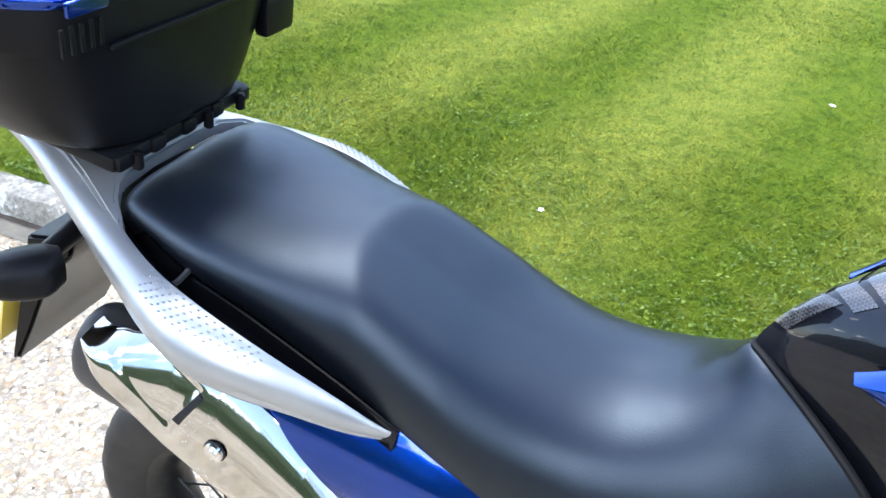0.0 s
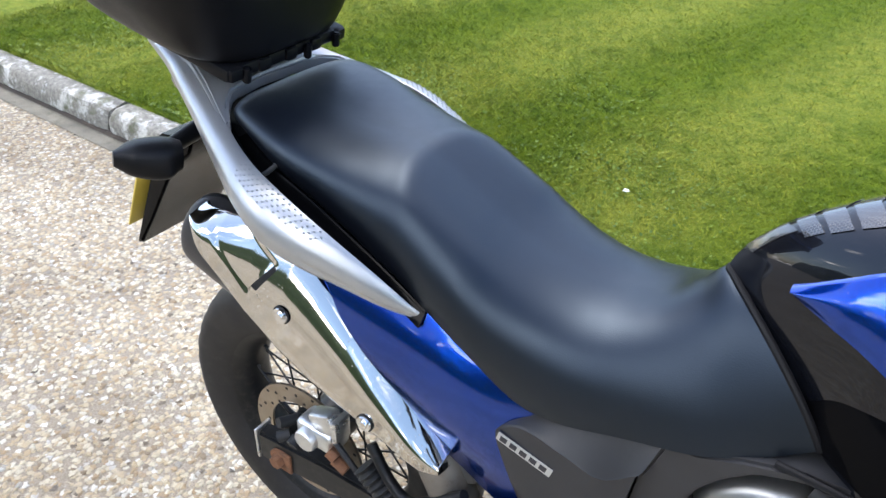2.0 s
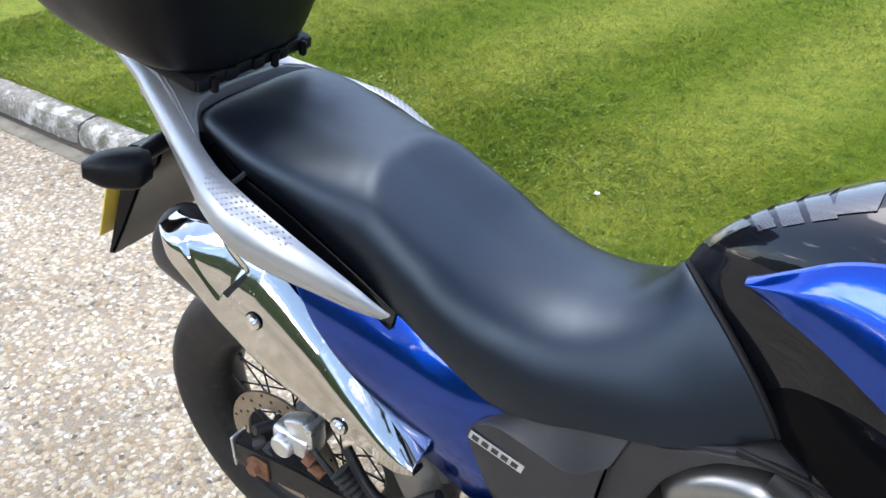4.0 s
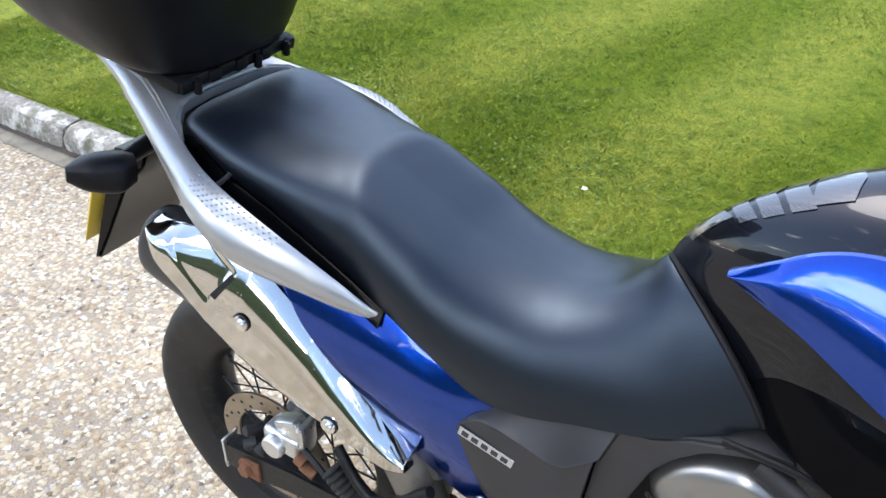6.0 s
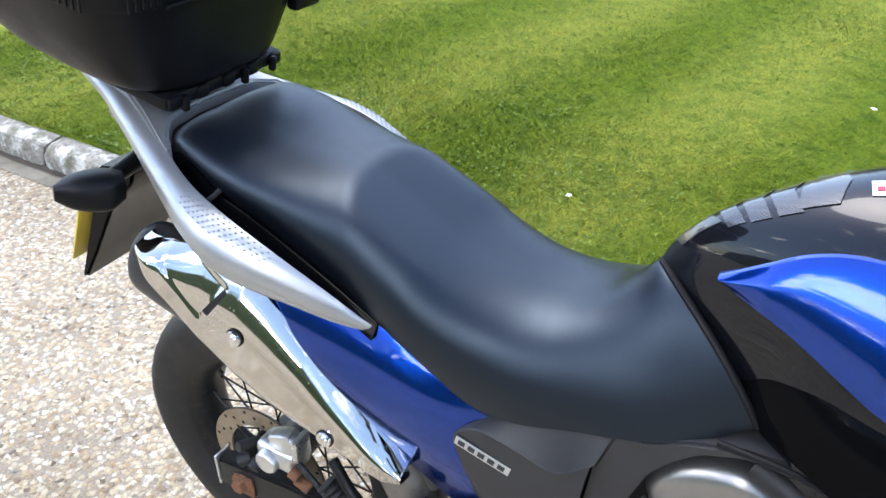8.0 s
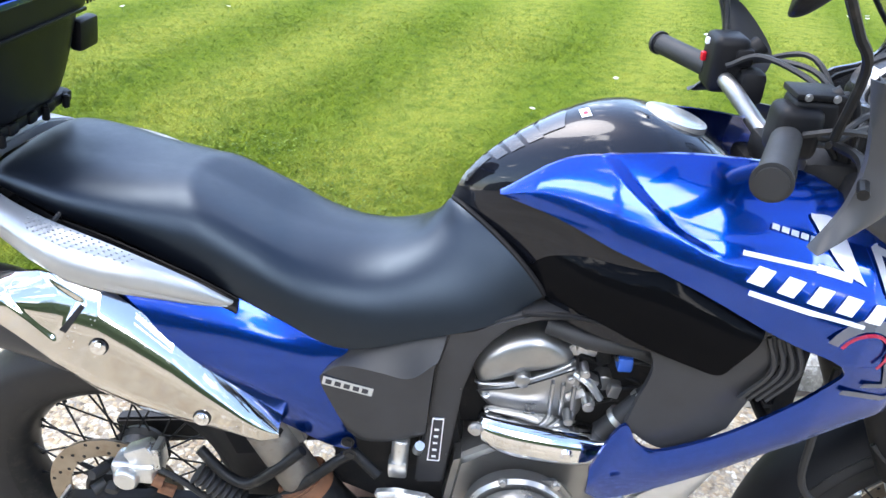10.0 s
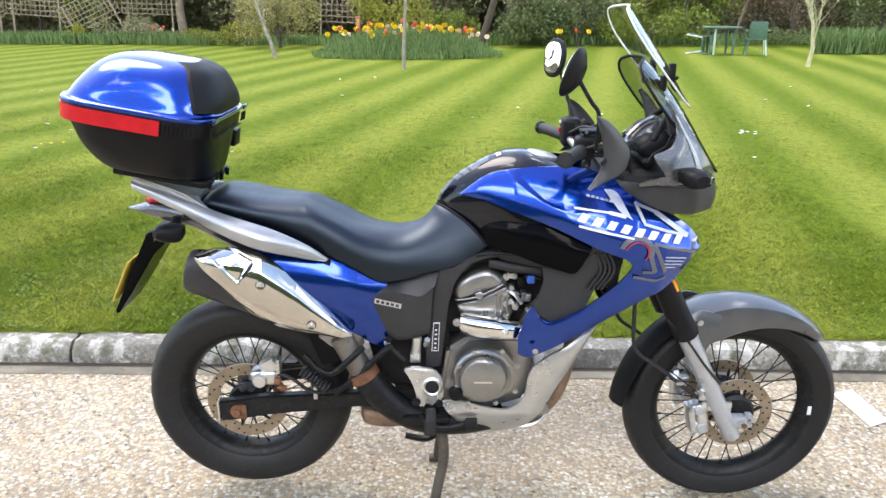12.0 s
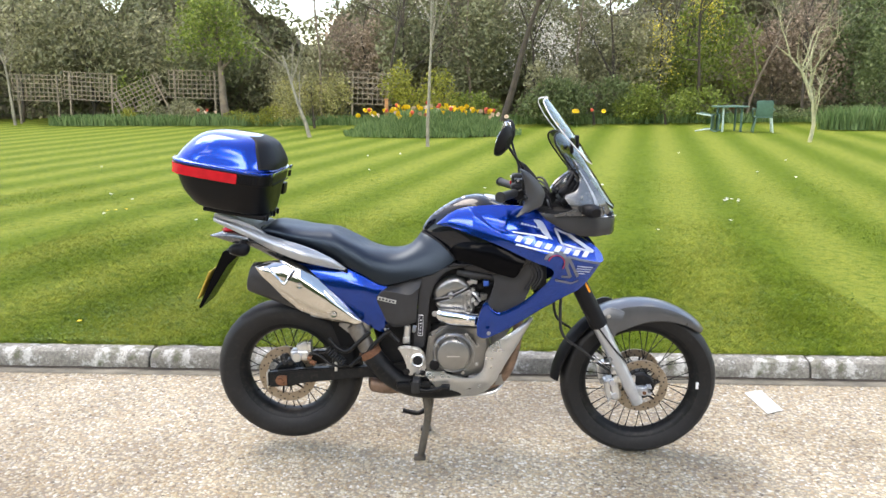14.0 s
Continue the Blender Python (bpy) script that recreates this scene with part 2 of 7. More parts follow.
def aggregate():
    """Washed pebbles set in cement."""
    m, nt, b = shader("exposed_aggregate", (0.4, 0.36, 0.3), 0.8)
    v = place_coords(nt)
    warp = node(nt, "ShaderNodeTexNoise", Scale=70.0, Detail=2.0)
    nt.links.new(v, warp.inputs["Vector"])
    wv = blend(nt, 0.02, v, warp.outputs["Color"])
    cells = node(nt, "ShaderNodeTexVoronoi", Scale=74.0)
    nt.links.new(wv, cells.inputs["Vector"])
    sep = nt.nodes.new("ShaderNodeSeparateColor")
    nt.links.new(cells.outputs["Color"], sep.inputs["Color"])
    stone = ramp(nt, sep.outputs["Red"], [(0.0, (0.12, 0.1, 0.075)), (0.1, (0.36, 0.26, 0.15)), (0.35, (0.47, 0.375, 0.235)), (0.6, (0.53, 0.455, 0.315)), (0.84, (0.6, 0.55, 0.425)), (0.93, (0.74, 0.72, 0.65)), (1.0, (0.24, 0.22, 0.18))])
    gap = span(nt, cells.outputs["Distance"], 0.46, 0.66, 0.0, 1.0)
    fine = noise_tex(nt, v, 240, 4, 0.65)
    cement = ramp(nt, fine, [(0.3, (0.2, 0.165, 0.12)), (0.7, (0.4, 0.345, 0.26))])
    col = blend(nt, gap, stone, cement)
    # broad weathering and oil marks
    wide = noise_tex(nt, v, 1.3, 6, 0.6)
    col = blend(nt, 1.0, col, ramp(nt, wide, [(0.34, (0.6, 0.57, 0.53)), (0.62, (0.97, 0.97, 0.97))]), "MULTIPLY")
    oil = span(nt, noise_tex(nt, v, 4.2, 3, 0.5), 0.66, 0.76, 0.0, 0.5)
    col = blend(nt, oil, col, (0.09, 0.075, 0.06))
    # soft shade of the parked motorcycle, with old oil, painted as a ragged patch
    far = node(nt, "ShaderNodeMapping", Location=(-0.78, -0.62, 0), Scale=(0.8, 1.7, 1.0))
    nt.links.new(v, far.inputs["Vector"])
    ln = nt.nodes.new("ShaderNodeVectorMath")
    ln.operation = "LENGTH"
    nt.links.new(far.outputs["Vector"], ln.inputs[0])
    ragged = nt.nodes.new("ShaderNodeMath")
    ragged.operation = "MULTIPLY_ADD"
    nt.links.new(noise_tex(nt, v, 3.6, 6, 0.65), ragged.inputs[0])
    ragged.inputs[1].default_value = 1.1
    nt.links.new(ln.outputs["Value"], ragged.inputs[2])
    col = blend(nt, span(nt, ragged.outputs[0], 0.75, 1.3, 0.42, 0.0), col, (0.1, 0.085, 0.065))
    nt.links.new(col, b.inputs["Base Color"])
    nt.links.new(span(nt, sep.outputs["Green"], 0, 1, 0.6, 0.9), b.inputs["Roughness"])
    hgt = nt.nodes.new("ShaderNodeMath")
    hgt.operation = "MULTIPLY_ADD"
    nt.links.new(span(nt, cells.outputs["Distance"], 0.15, 0.7, 1.0, 0.0), hgt.inputs[0])
    nt.links.new(span(nt, sep.outputs["Blue"], 0, 1, 0.3, 1.0), hgt.inputs[1])
    nt.links.new(span(nt, fine, 0, 1, 0, 0.25), hgt.inputs[2])
    bump(nt, b, hgt.outputs[0], 1.0, 0.006)
    return m


STRIPE, STRIPE_TURN = 0.555, radians(12.8)


def turf(name="turf", blades=False):
    """Mown grass; the mower has left light and dark stripes."""
    m, nt, b = shader(name, (0.06, 0.12, 0.015), 0.9, spec=0.08)
    tc = nt.nodes.new("ShaderNodeTexCoord")
    mp = node(nt, "ShaderNodeMapping", Rotation=(0, 0, STRIPE_TURN), Location=(0.466, 0, 0))
    nt.links.new(tc.outputs["Object"], mp.inputs["Vector"])
    v = mp.outputs["Vector"]
    wob = noise_tex(nt, v, 0.8, 4)
    sx = nt.nodes.new("ShaderNodeSeparateXYZ")
    nt.links.new(v, sx.inputs["Vector"])
    def op(kind, a, bb):
        n = nt.nodes.new("ShaderNodeMath")
        n.operation = kind
        for i, s in enumerate((a, bb)):
            if isinstance(s, (int, float)):
                n.inputs[i].default_value = s
            else:
                nt.links.new(s, n.inputs[i])
        return n.outputs[0]
    ph = op("ADD", op("MULTIPLY", sx.outputs["X"], math.pi / STRIPE), op("MULTIPLY", wob, 1.1))
    stripe = span(nt, op("SINE", ph, 0), -0.9, 0.9, 0.0, 1.0)
    fine = noise_tex(nt, v, 62, 6, 0.75)
    mid = noise_tex(nt, v, 5.5, 5, 0.65)
    dark = ramp(nt, fine, [(0.25, (0.05, 0.088, 0.007)), (0.75, (0.142, 0.193, 0.014))])
    light = ramp(nt, fine, [(0.25, (0.097, 0.134, 0.016)), (0.75, (0.25, 0.28, 0.045))])
    col = blend(nt, stripe, dark, light)
    col = blend(nt, span(nt, mid, 0.55, 0.75, 0.0, 0.32), col, (0.2, 0.22, 0.045))
    tuft = noise_tex(nt, v, 13, 4, 0.6)
    col = blend(nt, 1.0, col, ramp(nt, tuft, [(0.32, (0.62, 0.72, 0.6)), (0.5, (1.0, 1.0, 1.0)), (0.7, (1.22, 1.12, 1.1))]), "MULTIPLY")
    if blades:
        oi = nt.nodes.new("ShaderNodeNewGeometry")
        col = blend(nt, 1.0, col, ramp(nt, oi.outputs["Random Per Island"], [(0.0, (0.72, 0.78, 0.6)), (0.55, (1.05, 1.08, 0.95)), (1.0, (1.75, 1.55, 1.4))]), "MULTIPLY")
        b.inputs["Roughness"].default_value = 0.5
    nt.links.new(col, b.inputs["Base Color"])
    if not blades:
        bump(nt, b, fine, 0.9, 0.012)
    return m


def kerbstone():
    m, nt, b = shader("old_concrete", (0.35, 0.34, 0.31), 0.9)
    v = place_coords(nt)
    f = noise_tex(nt, v, 55, 6, 0.7)
    base = ramp(nt, f, [(0.3, (0.085, 0.08, 0.068)), (0.7, (0.25, 0.236, 0.205))])
    lime = span(nt, noise_tex(nt, v, 11, 8, 0.7), 0.51, 0.6, 0.0, 0.7)
    col = blend(nt, lime, base, ramp(nt, f, [(0.3, (0.34, 0.335, 0.315)), (0.65, (0.6, 0.595, 0.57))]))
    oi = nt.nodes.new("ShaderNodeObjectInfo")
    col = blend(nt, 1.0, col, ramp(nt, oi.outputs["Random"], [(0.0, (0.75, 0.74, 0.72)), (0.55, (1.0, 1.0, 1.0)), (1.0, (1.45, 1.45, 1.42))]), "MULTIPLY")
    moss = span(nt, noise_tex(nt, v, 9, 5, 0.6), 0.58, 0.7, 0.0, 0.7)
    col = blend(nt, moss, col, (0.09, 0.1, 0.04))
    nt.links.new(col, b.inputs["Base Color"])
    bump(nt, b, f, 0.7, 0.006)
    return m


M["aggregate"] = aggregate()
M["turf"] = turf()
M["blade"] = turf("grass_blade", True)
M["kerb"] = kerbstone()
M["gutter"] = worn("gutter_concrete", (0.165, 0.15, 0.115), 0.9, grain=120, grain_bump=0.004, dirt=(0.85, (0.085, 0.08, 0.055)), tint=0.35, dirt_scale=7)
M["road_paint"] = worn("road_paint", (0.72, 0.72, 0.7), 0.7, grain=90, grain_bump=0.002, dirt=(0.5, (0.35, 0.31, 0.26)), tint=0.08, dirt_scale=10)


def leafy(name, lo, hi, rough=0.55):
    m, nt, b = shader(name, lo, rough, spec=0.3)
    g = nt.nodes.new("ShaderNodeNewGeometry")
    col = ramp(nt, g.outputs["Random Per Island"], [(0.0, lo), (1.0, hi)])
    nt.links.new(col, b.inputs["Base Color"])
    # leaves let part of the light through
    thin = nt.nodes.new("ShaderNodeBsdfTranslucent")
    nt.links.new(col, thin.inputs["Color"])
    mix = nt.nodes.new("ShaderNodeMixShader")
    mix.inputs[0].default_value = 0.25
    nt.links.new(b.outputs["BSDF"], mix.inputs[1])
    nt.links.new(thin.outputs["BSDF"], mix.inputs[2])
    nt.links.new(mix.outputs["Shader"], nt.nodes["Material Output"].inputs["Surface"])
    return m


M["bark"] = worn("bark", (0.16, 0.125, 0.09), 0.9, grain=60, grain_bump=0.004, tint=0.35, dirt_scale=6, dirt=(0.5, (0.13, 0.14, 0.07)))
M["dark_bark"] = worn("dark_bark", (0.06, 0.048, 0.035), 0.9, grain=60, grain_bump=0.004, tint=0.3, dirt_scale=6)
M["pale_bark"] = worn("pale_bark", (0.25, 0.225, 0.17), 0.85, grain=60, grain_bump=0.003, tint=0.25, dirt_scale=6, dirt=(0.5, (0.2, 0.21, 0.1)))
M["lichen_bark"] = worn("lichen_bark", (0.36, 0.35, 0.2), 0.85, grain=60, grain_bump=0.003, tint=0.25, dirt_scale=6)
M["lattice"] = worn("weathered_lattice", (0.26, 0.215, 0.155), 0.85, grain=90, grain_bump=0.001, tint=0.25)
M["post_wood"] = worn("orange_post", (0.42, 0.2, 0.07), 0.75, grain=90, grain_bump=0.001, tint=0.2)
M["garden_plastic"] = worn("green_resin", (0.075, 0.15, 0.115), 0.45, grain_bump=0, tint=0.1)
M["pale_resin"] = worn("pale_resin", (0.45, 0.55, 0.5), 0.45, grain_bump=0, tint=0.1)
M["terracotta"] = worn("terracotta", (0.4, 0.12, 0.06), 0.8, tint=0.15)
M["soil"] = worn("soil", (0.05, 0.038, 0.028), 0.95, grain=60, grain_bump=0.01, tint=0.3)
M["thicket"] = worn("thicket", (0.18, 0.16, 0.105), 0.95, grain=14, grain_bump=0.05, tint=0.45, dirt=(0.6, (0.07, 0.07, 0.045)), dirt_scale=2.2)
M["hedge"] = worn("hedge_leaf", (0.035, 0.055, 0.018), 0.8, grain=18, grain_bump=0.06, tint=0.5, dirt=(0.7, (0.015, 0.022, 0.01)), dirt_scale=3)
M["fender"] = worn("fender_paint", (0.11, 0.114, 0.122), 0.32, 0.6, grain=1500, grain_bump=0.00004, tint=0.08, coat=0.3)
M["leaf_dark"] = leafy("leaf_dark", (0.115, 0.122, 0.062), (0.25, 0.26, 0.135))
M["leaf_olive"] = leafy("leaf_olive", (0.155, 0.152, 0.085), (0.32, 0.31, 0.17))
M["leaf_fresh"] = leafy("leaf_fresh", (0.08, 0.12, 0.02), (0.24, 0.29, 0.05))
M["leaf_lime"] = leafy("leaf_lime", (0.12, 0.14, 0.02), (0.34, 0.33, 0.05))
M["leaf_cream"] = leafy("leaf_cream", (0.13, 0.13, 0.04), (0.4, 0.36, 0.14))
M["leaf_clover"] = leafy("leaf_clover", (0.06, 0.11, 0.015), (0.2, 0.28, 0.04))
M["leaf_fir"] = leafy("leaf_fir", (0.06, 0.085, 0.03), (0.17, 0.21, 0.08))
M["twig_brown"] = leafy("twig_brown", (0.16, 0.125, 0.09), (0.42, 0.33, 0.24), 0.9)
M["blossom"] = leafy("blossom", (0.4, 0.38, 0.34), (0.72, 0.68, 0.6))
M["petal_yellow"] = leafy("petal_yellow", (0.7, 0.42, 0.01), (0.85, 0.62, 0.03))
M["forsythia"] = leafy("forsythia", (0.4, 0.34, 0.03), (0.7, 0.58, 0.08))
M["petal_red"] = leafy("petal_red", (0.55, 0.04, 0.03), (0.75, 0.22, 0.1))
M["petal_pale"] = leafy("petal_pale", (0.65, 0.4, 0.28), (0.8, 0.68, 0.5))
M["petal_white"] = leafy("petal_white", (0.75, 0.75, 0.72), (0.85, 0.85, 0.82))
M["stalk"] = leafy("stalk", (0.09, 0.16, 0.05), (0.22, 0.31, 0.12))


def carbon():
    """Grey film with a fine woven pattern under gloss."""
    m, nt, b = shader("carbon_film", (0.05, 0.05, 0.055), 0.25, 0.3, coat=1.0)
    ch = node(nt, "ShaderNodeTexChecker", Scale=420.0, Color1=(0.03, 0.03, 0.034, 1), Color2=(0.06, 0.062, 0.066, 1))
    nt.links.new(place_coords(nt), ch.inputs["Vector"])
    nt.links.new(ch.outputs["Color"], b.inputs["Base Color"])
    return m


M["carbon"] = carbon()

# ---- mesh tools ----
def mesh_object(name, bm, mat, smooth=True):
    me = bpy.data.meshes.new(name)
    bm.normal_update()
    bm.to_mesh(me)
    bm.free()
    if smooth:
        me.shade_smooth()
        me.set_sharp_from_angle(angle=radians(38))
    me.materials.append(M[mat])
    return new(name, me)


def part(name, bm, mat, parent, label="", smooth=True):
    ob = mesh_object(name, bm, mat, smooth)
    ob.parent = parent
    return tagged(ob, label) if label else ob


def share(name, ob, parent, m):
    """Another piece on the same mesh."""
    o = new(name, ob.data)
    o.parent, o.matrix_basis = parent, m
    return o


def thing(name, label, category, at=(0, 0, 0), group="", kind=""):
    ob = new(name)
    ob.location = at
    ob.empty_display_size = 0.1
    return tagged(ob, label, category, group, kind)


def join(*bms):
    out = bms[0]
    for b in bms[1:]:
        tmp = bpy.data.meshes.new("tmp")
        b.to_mesh(tmp)
        out.from_mesh(tmp)
        b.free()
        bpy.data.meshes.remove(tmp)
    return out


def moved(bm, m):
    bm.transform(m)
    if m.determinant() < 0:
        bmesh.ops.reverse_faces(bm, faces=bm.faces)
    return bm


def box(size, at=(0, 0, 0), bevel=0.0, segs=2, m=None):
    bm = bmesh.new()
    bmesh.ops.create_cube(bm, size=1)
    bmesh.ops.scale(bm, vec=size, verts=bm.verts)
    if bevel:
        bmesh.ops.bevel(bm, geom=bm.edges[:], offset=bevel, segments=segs, profile=0.5, affect="EDGES")
    if m is not None:
        bm.transform(m)
    bmesh.ops.translate(bm, vec=at, verts=bm.verts)
    return bm


def rod(a, b, r, r2=None, segs=12, bevel=0.0):
    """A round bar from a to b."""
    a, b = Vector(a), Vector(b)
    bm = bmesh.new()
    bmesh.ops.create_cone(bm, cap_ends=True, segments=segs, radius1=r, radius2=r if r2 is None else r2, depth=(b - a).length)
    if bevel:
        rim = [e for e in bm.edges if len(e.link_faces) == 2 and any(len(f.verts) > 4 for f in e.link_faces)]
        bmesh.ops.bevel(bm, geom=rim, offset=bevel, segments=2, affect="EDGES")
    q = (b - a).to_track_quat("Z", "Y").to_matrix().to_4x4()
    bm.transform(Matrix.Translation((a + b) / 2) @ q)
    return bm


def spline(pts, n):
    """n points on a smooth curve through pts."""
    p = [np.array(q, float) for q in pts]
    p = [2 * p[0] - p[1], *p, 2 * p[-1] - p[-2]]
    out = []
    for s in np.linspace(0, len(p) - 3, n):
        i = min(int(s), len(p) - 4)
        t = s - i
        a, b, c, d = p[i : i + 4]
        out.append(0.5 * (2 * b + (c - a) * t + (2 * a - 5 * b + 4 * c - d) * t * t + (3 * b - a - 3 * c + d) * t**3))
    return out


def rings_mesh(rings, close=True, caps=True):
    bm = bmesh.new()
    rows = [[bm.verts.new(Vector(p)) for p in r] for r in rings]
    n = len(rows[0])
    for a, b in zip(rows, rows[1:]):
        for i in range(n if close else n - 1):
            j = (i + 1) % n
            bm.faces.new((a[i], a[j], b[j], b[i]))
    if caps and close:
        bm.faces.new(rows[0][::-1])
        bm.faces.new(rows[-1])
    bmesh.ops.recalc_face_normals(bm, faces=bm.faces)
    return bm


def tube(pts, r, n=24, segs=10, taper=None):
    """A bent round tube through pts; taper gives the radius at the end."""
    line = [Vector(p) for p in spline(pts, n)]
    rings, up = [], None
    for i, p in enumerate(line):
        d = (line[min(i + 1, n - 1)] - line[max(i - 1, 0)]).normalized()
        if up is None:
            up = d.orthogonal().normalized()
        up = (up - d * up.dot(d)).normalized()
        side = d.cross(up)
        rad = r if taper is None else r + (taper - r) * i / (n - 1)
        rings.append([p + rad * (math.cos(a) * up + math.sin(a) * side) for a in np.linspace(0, 2 * math.pi, segs, endpoint=False)])
    return rings_mesh(rings)


def loft(stations, n=40, segs=32, power=2.6):
    """Closed body: stations of (x, y, z, half width, half height, pitch in degrees) joined smoothly."""
    rings = []
    for x, y, z, w, h, tilt in spline(stations, n):
        c, s = math.cos(radians(tilt)), math.sin(radians(tilt))
        ring = []
        for a in np.linspace(0, 2 * math.pi, segs, endpoint=False):
            ca, sa = math.cos(a), math.sin(a)
            u = max(w, 1e-4) * math.copysign(abs(ca) ** (2 / power), ca)
            v = max(h, 1e-4) * math.copysign(abs(sa) ** (2 / power), sa)
            ring.append((x - s * v, y + u, z + c * v))
        rings.append(ring)
    return rings_mesh(rings)


def skin(top, bottom, side, nu=28, nv=10, thick=0.004, bulge=0.0):
    """A curved body panel between two edge lines in the x, z plane; side(x, z) gives its half width; it faces -y."""
    t, b = spline(top, nu), spline(bottom, nu)
    bm = bmesh.new()
    faces = []
    for back in (0, 1):
        rows = []
        for p, q in zip(t, b):
            row = []
            for k in range(nv + 1):
                f = k / nv
                x, z = p + (q - p) * f
                y = side(x, z) + bulge * 4 * f * (1 - f)
                row.append(bm.verts.new((x, -(y - back * thick), z)))
            rows.append(row)
        faces.append(rows)
    for rows in faces:
        for a, c in zip(rows, rows[1:]):
            for i in range(nv):
                bm.faces.new((a[i], a[i + 1], c[i + 1], c[i]))
    f, r = faces
    loop = lambda g: [row[0] for row in g] + g[-1][1:] + [row[-1] for row in g[-2::-1]] + g[0][-2:0:-1]  # noqa: E731
    lf, lr = loop(f), loop(r)
    for i in range(len(lf)):
        j = (i + 1) % len(lf)
        bm.faces.new((lf[i], lf[j], lr[j], lr[i]))
    bmesh.ops.remove_doubles(bm, verts=bm.verts, dist=0.0002)
    bmesh.ops.recalc_face_normals(bm, faces=bm.faces)
    return bm


def sheet(rows, n=40, m=14, thick=0.004):
    """A body panel smoothly lofted through several 3D lines; it faces -y and has its thickness inside."""
    lines = [spline(r, n) for r in rows]
    cols = [spline([l[i] for l in lines], m) for i in range(n)]
    bm = bmesh.new()
    layers = [[[bm.verts.new((p[0], p[1] + back * thick, p[2])) for p in c] for c in cols] for back in (0, 1)]
    for g in layers:
        for a, c in zip(g, g[1:]):
            for i in range(m - 1):
                bm.faces.new((a[i], a[i + 1], c[i + 1], c[i]))
    f, r = layers
    loop = lambda g: [row[0] for row in g] + g[-1][1:] + [row[-1] for row in g[-2::-1]] + g[0][-2:0:-1]  # noqa: E731
    lf, lr = loop(f), loop(r)
    for i in range(len(lf)):
        j = (i + 1) % len(lf)
        bm.faces.new((lf[i], lf[j], lr[j], lr[i]))
    bmesh.ops.recalc_face_normals(bm, faces=bm.faces)
    return bm


def plate(outline, y0, y1, bevel=0.003, m=None, segs=2):
    """A flat plate with an x, z outline, from y0 to y1, with softened edges."""
    bm = bmesh.new()
    vs = [bm.verts.new((x, y0, z)) for x, z in outline]
    f = bm.faces.new(vs)
    ext = bmesh.ops.extrude_face_region(bm, geom=[f])
    bmesh.ops.translate(bm, vec=(0, y1 - y0, 0), verts=[v for v in ext["geom"] if isinstance(v, bmesh.types.BMVert)])
    bmesh.ops.recalc_face_normals(bm, faces=bm.faces)
    if bevel:
        bmesh.ops.bevel(bm, geom=bm.edges[:], offset=bevel, segments=segs, affect="EDGES", clamp_overlap=True)
    if m is not None:
        bm.transform(m)
    return bm


def pillow(outline, y0, y1, r, n=56, steps=7):
    """A casting with a smooth closed x, z outline from y0 out to y1, its outer rim rounded by r."""
    loop = [np.array(p, float) for p in spline([*outline, outline[0]], n + 1)[:n]]
    mid = sum(loop) / n
    rings = [[(p[0], y0, p[1]) for p in loop]]
    for k in range(steps + 1):
        a = math.pi / 2 * k / steps
        ring = []
        for p in loop:
            d = p - mid
            q = mid + d * max(0.0, 1 - r * (1 - math.cos(a)) / max(1e-6, math.hypot(*d)))
            ring.append((q[0], y1 + r * (1 - math.sin(a)), q[1]))
        rings.append(ring)
    for f in (0.7, 0.35):
        rings.append([(mid[0] + (p[0] - mid[0]) * f, y1 - 0.004 * (1 - f), mid[1] + (p[2] - mid[1]) * f) for p in rings[steps + 1]])
    return rings_mesh(rings)


def turned(profile, segs=48, at=(0, 0, 0), axis="y"):
    """A body of revolution about the y axis from (radius, y) pairs."""
    rings = [[(r * math.cos(a), y, r * math.sin(a)) for r, y in profile] for a in np.linspace(0, 2 * math.pi, segs, endpoint=False)]
    bm = bmesh.new()
    rows = [[bm.verts.new(p) for p in r] for r in rings]
    for i in range(segs):
        a, b = rows[i], rows[(i + 1) % segs]
        for k in range(len(profile) - 1):
            bm.faces.new((a[k], a[k + 1], b[k + 1], b[k]))
    bmesh.ops.remove_doubles(bm, verts=bm.verts, dist=1e-5)
    bmesh.ops.recalc_face_normals(bm, faces=bm.faces)
    bmesh.ops.translate(bm, vec=at, verts=bm.verts)
    return bm


def bolt(at, r=0.006, depth=0.005, way=(0, -1, 0)):
    a = Vector(at)
    return join(rod(a, a + Vector(way) * depth, r, segs=6), rod(a, a + Vector(way) * depth * 0.4, r * 1.45, segs=16))


def both_sides(make):
    """A mesh and its mirror image across the bike's middle."""
    return make(), moved(make(), Matrix.Diagonal((1, -1, 1, 1)))

# ---- ground ----
KERB_Y, KERB_TOP = 0.835, 0.1
LAWN_Y0, LAWN_Z0 = 0.955, 0.1
SLOPE = -0.0105  # the road falls gently along the kerb


def road_z(x):
    return SLOPE * (max(-20.0, min(20.0, x)) - 0.9)


def grid_sheet(x0, x1, y0, y1, nx, ny, z):
    bm = bmesh.new()
    rows = [[bm.verts.new((x0 + (x1 - x0) * i / nx, y0 + (y1 - y0) * j / ny, z(x0 + (x1 - x0) * i / nx, y0 + (y1 - y0) * j / ny))) for i in range(nx + 1)] for j in range(ny + 1)]
    for a, b in zip(rows, rows[1:]):
        for i in range(nx):
            bm.faces.new((a[i], a[i + 1], b[i + 1], b[i]))
    return bm


